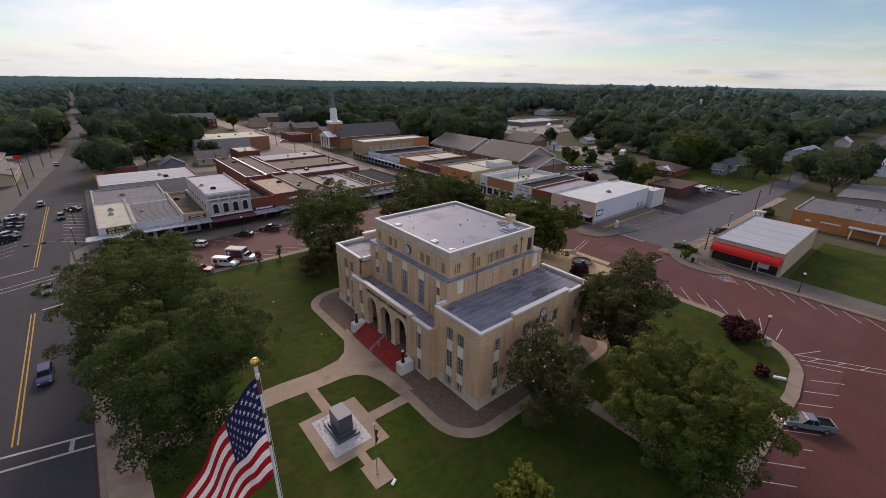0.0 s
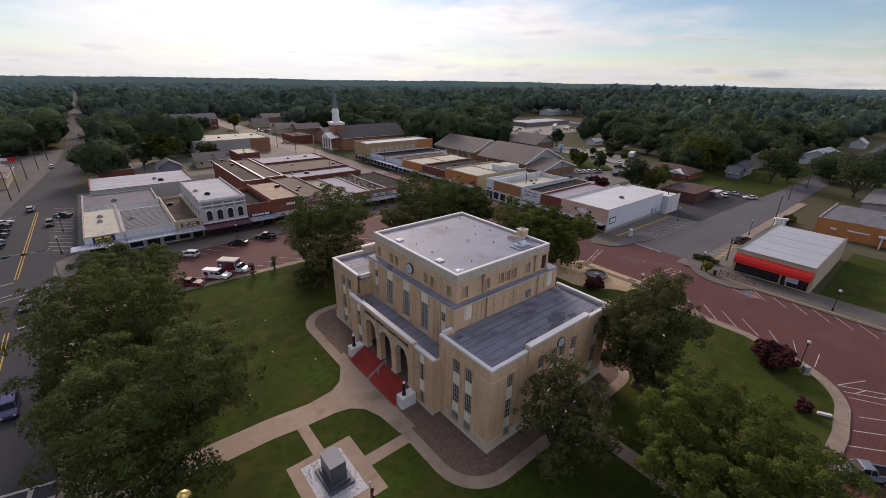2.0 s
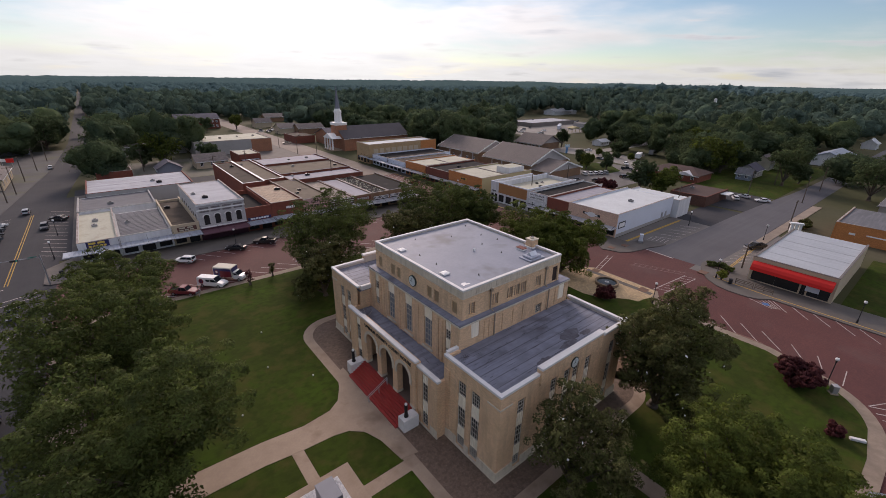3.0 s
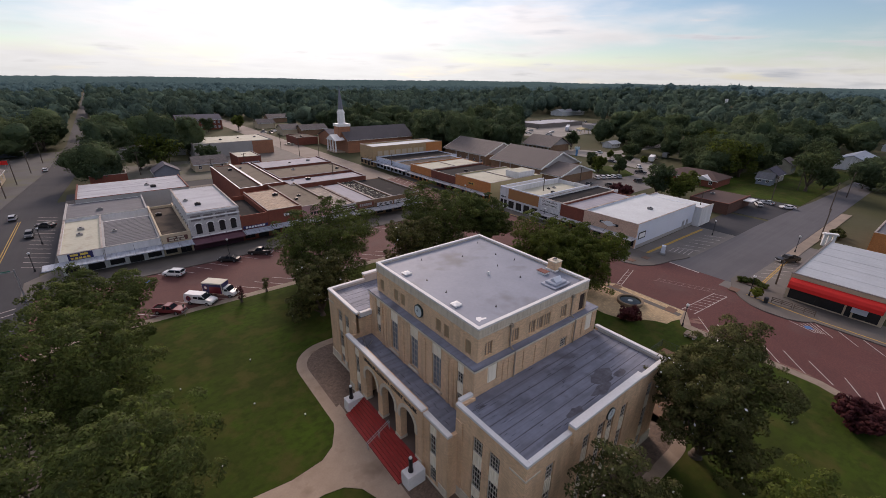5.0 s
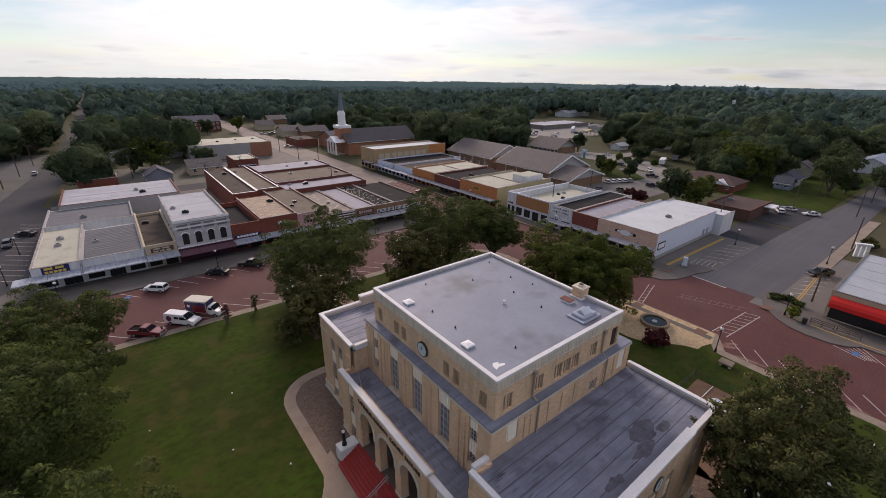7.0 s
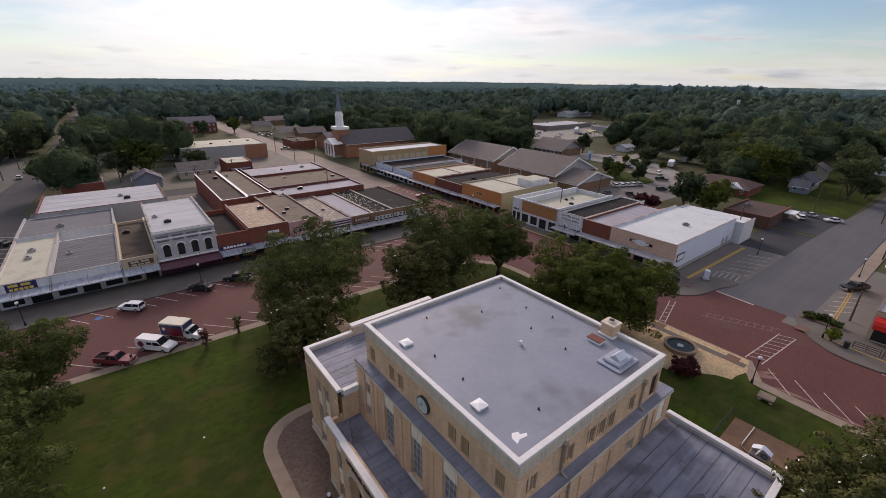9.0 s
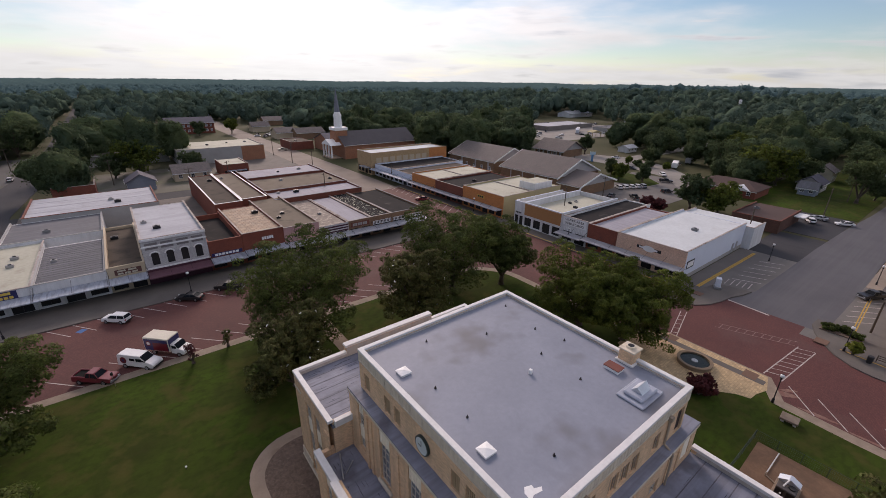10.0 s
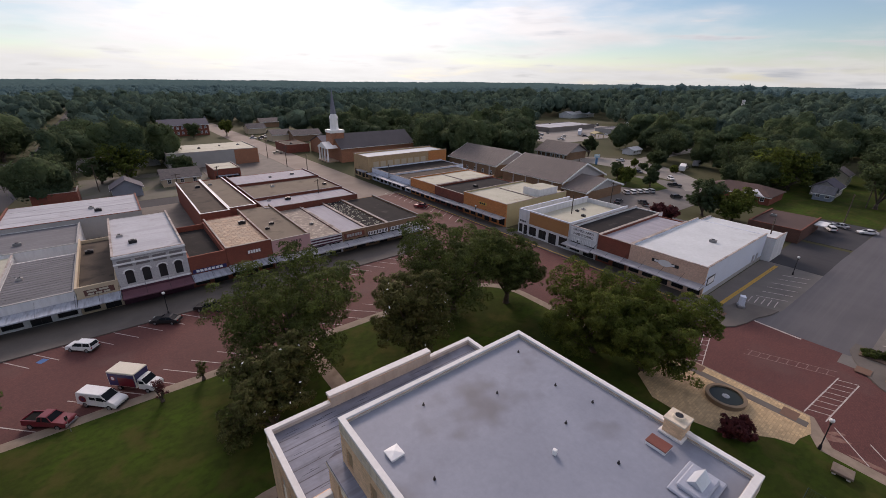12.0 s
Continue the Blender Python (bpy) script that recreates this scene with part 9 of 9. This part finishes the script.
bmesh.ops.create_uvsphere(bm, u_segments=20, v_segments=12, radius=0.2, matrix=Matrix.Translation((0, 0, 24.82)))
part("ball", bm, M_gold, fp, "gilded ball", smooth=True)
bm = bmesh.new()
rod(bm, (0.1, 0.05, 24.2), (0.16, 0.07, 12.0), 0.012, 5)
part("halyard", bm, M_white, fp)
flag(fp, 8.4, 5.6, pose(0, 0, 24.0, 0, 0, 152))
fp2 = thing("flagpole", turn(-16.3, -8.75, 0.2), "small grey flagpole with a drooping flag", "flagpole")
bm = bmesh.new()
tube(bm, 0, 0, 0, 0.12, 0.14, 0.1, 12)
tube(bm, 0, 0, 0.12, 6.2, 0.05, 0.035, 10)
part("pole", bm, M_steel, fp2)
bm = bmesh.new()
bmesh.ops.create_uvsphere(bm, u_segments=12, v_segments=8, radius=0.09, matrix=Matrix.Translation((0, 0, 6.27)))
part("ball", bm, M_white, fp2, smooth=True)
bm = bmesh.new()
prof = [(5.5 - 0.16 * i, 0.23 + 0.1 * math.sin(i * 1.1), 0.035 * math.sin(i * 0.9)) for i in range(11)]
rows = [[bm.verts.new((0.05 + (w - 0.0) * k / 4, y + 0.03 * math.sin(k * 2.1 + i * 0.5), z - 0.03 * k)) for k in range(5)] for i, (z, w, y) in enumerate(prof)]
for p, q in zip(rows, rows[1:]):
    for k in range(4):
        bm.faces.new((p[k], p[k + 1], q[k + 1], q[k]))
bmesh.ops.solidify(bm, geom=bm.faces[:], thickness=0.02)
part("flag_cloth", bm, paint("flag_maroon", (0.2, 0.03, 0.04)), fp2, "limp dark red flag", smooth=True)
plate = thing("plaque", turn(-15.6, -10.6, 0.17, 30), "small white plaque on the grass", "plaque")
part("slab", soft_box(-0.35, 0.35, -0.15, 0.15, 0, 0.16, 0.02), M_white, plate)

# yard behind the courthouse: air units and a mesh fence
un = thing("air_unit", turn(31.4, -5.5, 0.2, 2), "dark outdoor air unit with a bent metal hood on bare earth", "air unit")
M_unit = material("stained_dark_cabinet", (0.06, 0.06, 0.065), second=(0.11, 0.09, 0.075), amount=0.9, scale=1.4, rough=0.6)
part("pad", soft_box(-1.3, 1.3, -0.95, 0.95, 0, 0.08, 0.01), M_walk, un)
part("cabinet", soft_box(-1.1, 1.1, -0.75, 0.75, 0.08, 1.0, 0.05), M_unit, un)
for yy in (-0.4, 0.4):
    part("louvre", soft_box(-1.14, -1.08, yy - 0.3, yy + 0.3, 0.25, 0.85, 0.01), M_black, un)
bm = bmesh.new()
prism(bm, [(-0.85, 1.0), (0.85, 1.0), (0.85, 1.08), (0.1, 1.5), (-0.1, 1.5), (-0.85, 1.12)], -0.55, 0.2)
part("hood", bm, M_tin, un, "bent sheet metal hood", m=pose(0.45, 0, 0, 90, 0, 90))
bm = bmesh.new()
tube(bm, -0.45, -0.35, 1.0, 1.12, 0.3, 0.28, 16)
part("fan_ring", bm, V_trim, un)
bm = bmesh.new()
rod(bm, (-0.6, 0.25, 1.05), (-0.1, 0.05, 1.45), 0.07, 10)
rod(bm, (-0.6, 0.25, 1.05), (-1.2, 0.3, 0.4), 0.07, 10)
part("elbow_pipe", bm, M_white, un, "white bent pipe")
pipe_run = thing("ground_pipe", turn(0, 0, 0.2), "thin pale pipe lying across the bare yard", "pipe")
bm = bmesh.new()
rod(bm, (36.0, -3.7, 0.12), (31.9, -3.7, 0.12), 0.05, 8)
part("long_run", bm, M_coping, pipe_run)
bm = bmesh.new()
rod(bm, (31.9, -3.7, 0.12), (31.5, -4.6, 0.12), 0.05, 8)
rod(bm, (31.9, -3.7, 0.0), (31.9, -3.7, 0.45), 0.06, 8)
part("short_run", bm, M_pipe, pipe_run)
fence = thing("mesh_fence", turn(0, 0, 0.165), "low dark green wire mesh fence round the bare yard", "fence")
M_mesh = paint("green_coated_wire", (0.05, 0.075, 0.06), (0.035, 0.05, 0.045))
for a, b in (((20.0, -1.35), (36.4, -1.35)), ((36.4, -1.35), (36.5, -11.5))):
    n = 5
    for i in range(n + 1):
        bm = bmesh.new()
        x, y = a[0] + (b[0] - a[0]) * i / n, a[1] + (b[1] - a[1]) * i / n
        tube(bm, x, y, 0, 1.25, 0.03, n=8)
        part("post", bm, M_mesh, fence)
    bm = bmesh.new()
    rod(bm, (*a, 1.2), (*b, 1.2), 0.02, 6)
    part("top_rail", bm, M_mesh, fence)
    bm = bmesh.new()
    span = math.hypot(b[0] - a[0], b[1] - a[1])
    for i in range(int(span / 0.16)):
        f = (i + 0.5) * 0.16 / span
        x, y = a[0] + (b[0] - a[0]) * f, a[1] + (b[1] - a[1]) * f
        rod(bm, (x, y, 0.03), (x, y, 1.2), 0.006, 3)
    for z in (0.15, 0.36, 0.57, 0.78, 0.99):
        rod(bm, (*a, z), (*b, z), 0.007, 3)
    part("wire", bm, M_mesh, fence)
lawn_light = thing("lawn_light", turn(-12.6, 31.0, 0.165), "small white lawn spotlight", "lamp", "lawn lights")
part("stake", (lambda bm: (tube(bm, 0, 0, 0, 0.3, 0.03), bm)[1])(bmesh.new()), V_trim, lawn_light)
part("head", soft_box(-0.08, 0.08, -0.08, 0.08, 0.25, 0.38, 0.02), M_white, lawn_light)
for x, y in ((-14.5, 22.0), (-19.5, 15.0), (-21.0, 30.0), (-10.4, 16.8)):
    copy_thing(lawn_light, turn(x, y, 0.165, 30))

# parking sign at the lawn's edge, and sand washed against the kerb
post = thing("parking_sign", turn(-17.6, 49.6, 0.165, -50), "small parking sign on a thin steel post", "sign")
bm = bmesh.new()
tube(bm, 0, 0, 0, 2.1, 0.03, n=8)
part("post", bm, M_steel, post)
part("plate", soft_box(-0.02, 0.02, -0.16, 0.16, 1.6, 2.08, 0.01), M_black, post, "dark small sign plate")
M_sand = material("washed_sand", (0.24, 0.145, 0.115), second=(0.15, 0.075, 0.06), amount=1.0, scale=1.6, grain=6.0, stains=(1.1, (0.18, 0.08, 0.065), 0.9, 0.48))
rng = random.Random(77)
for k, (x, y, deg, L0, W0) in enumerate(((47.7, -1.0, -62, 3.6, 0.9), (48.9, -1.2, -50, 2.0, 0.6), (46.5, -4.6, -82, 4.0, 0.55), (46.2, -9.5, -88, 5.0, 0.4), (46.1, -15.0, -90, 4.0, 0.4))):
    bm = bmesh.new()
    prism(bm, [(L0 / 2 * math.cos(a) * rng.uniform(0.75, 1.15), W0 / 2 * math.sin(a) * rng.uniform(0.6, 1.3)) for a in [2 * math.pi * i / 22 for i in range(22)]], 0.0, 0.007)
    solid("sand_patch", bm, M_sand, "pale sand washed over the brick street", "sand", m=turn(x, y, 0.0, deg), kind="stuff")

fs = thing("forecourt_sign", turn(-56.5, 214, 0.05, -20), "red and white sign board on two posts", "sign")
for xx in (-1.6, 1.6):
    bm = bmesh.new()
    tube(bm, xx, 0, 0, 4.2, 0.1, n=8)
    part("post", bm, M_steel, fs)
part("board", soft_box(-0.1, 2.4, -0.12, 0.12, 2.6, 4.2, 0.03), P_redawn, fs, "red sign panel")
part("board", soft_box(-2.4, -0.12, -0.12, 0.12, 2.9, 4.0, 0.03), M_white, fs, "white sign panel")
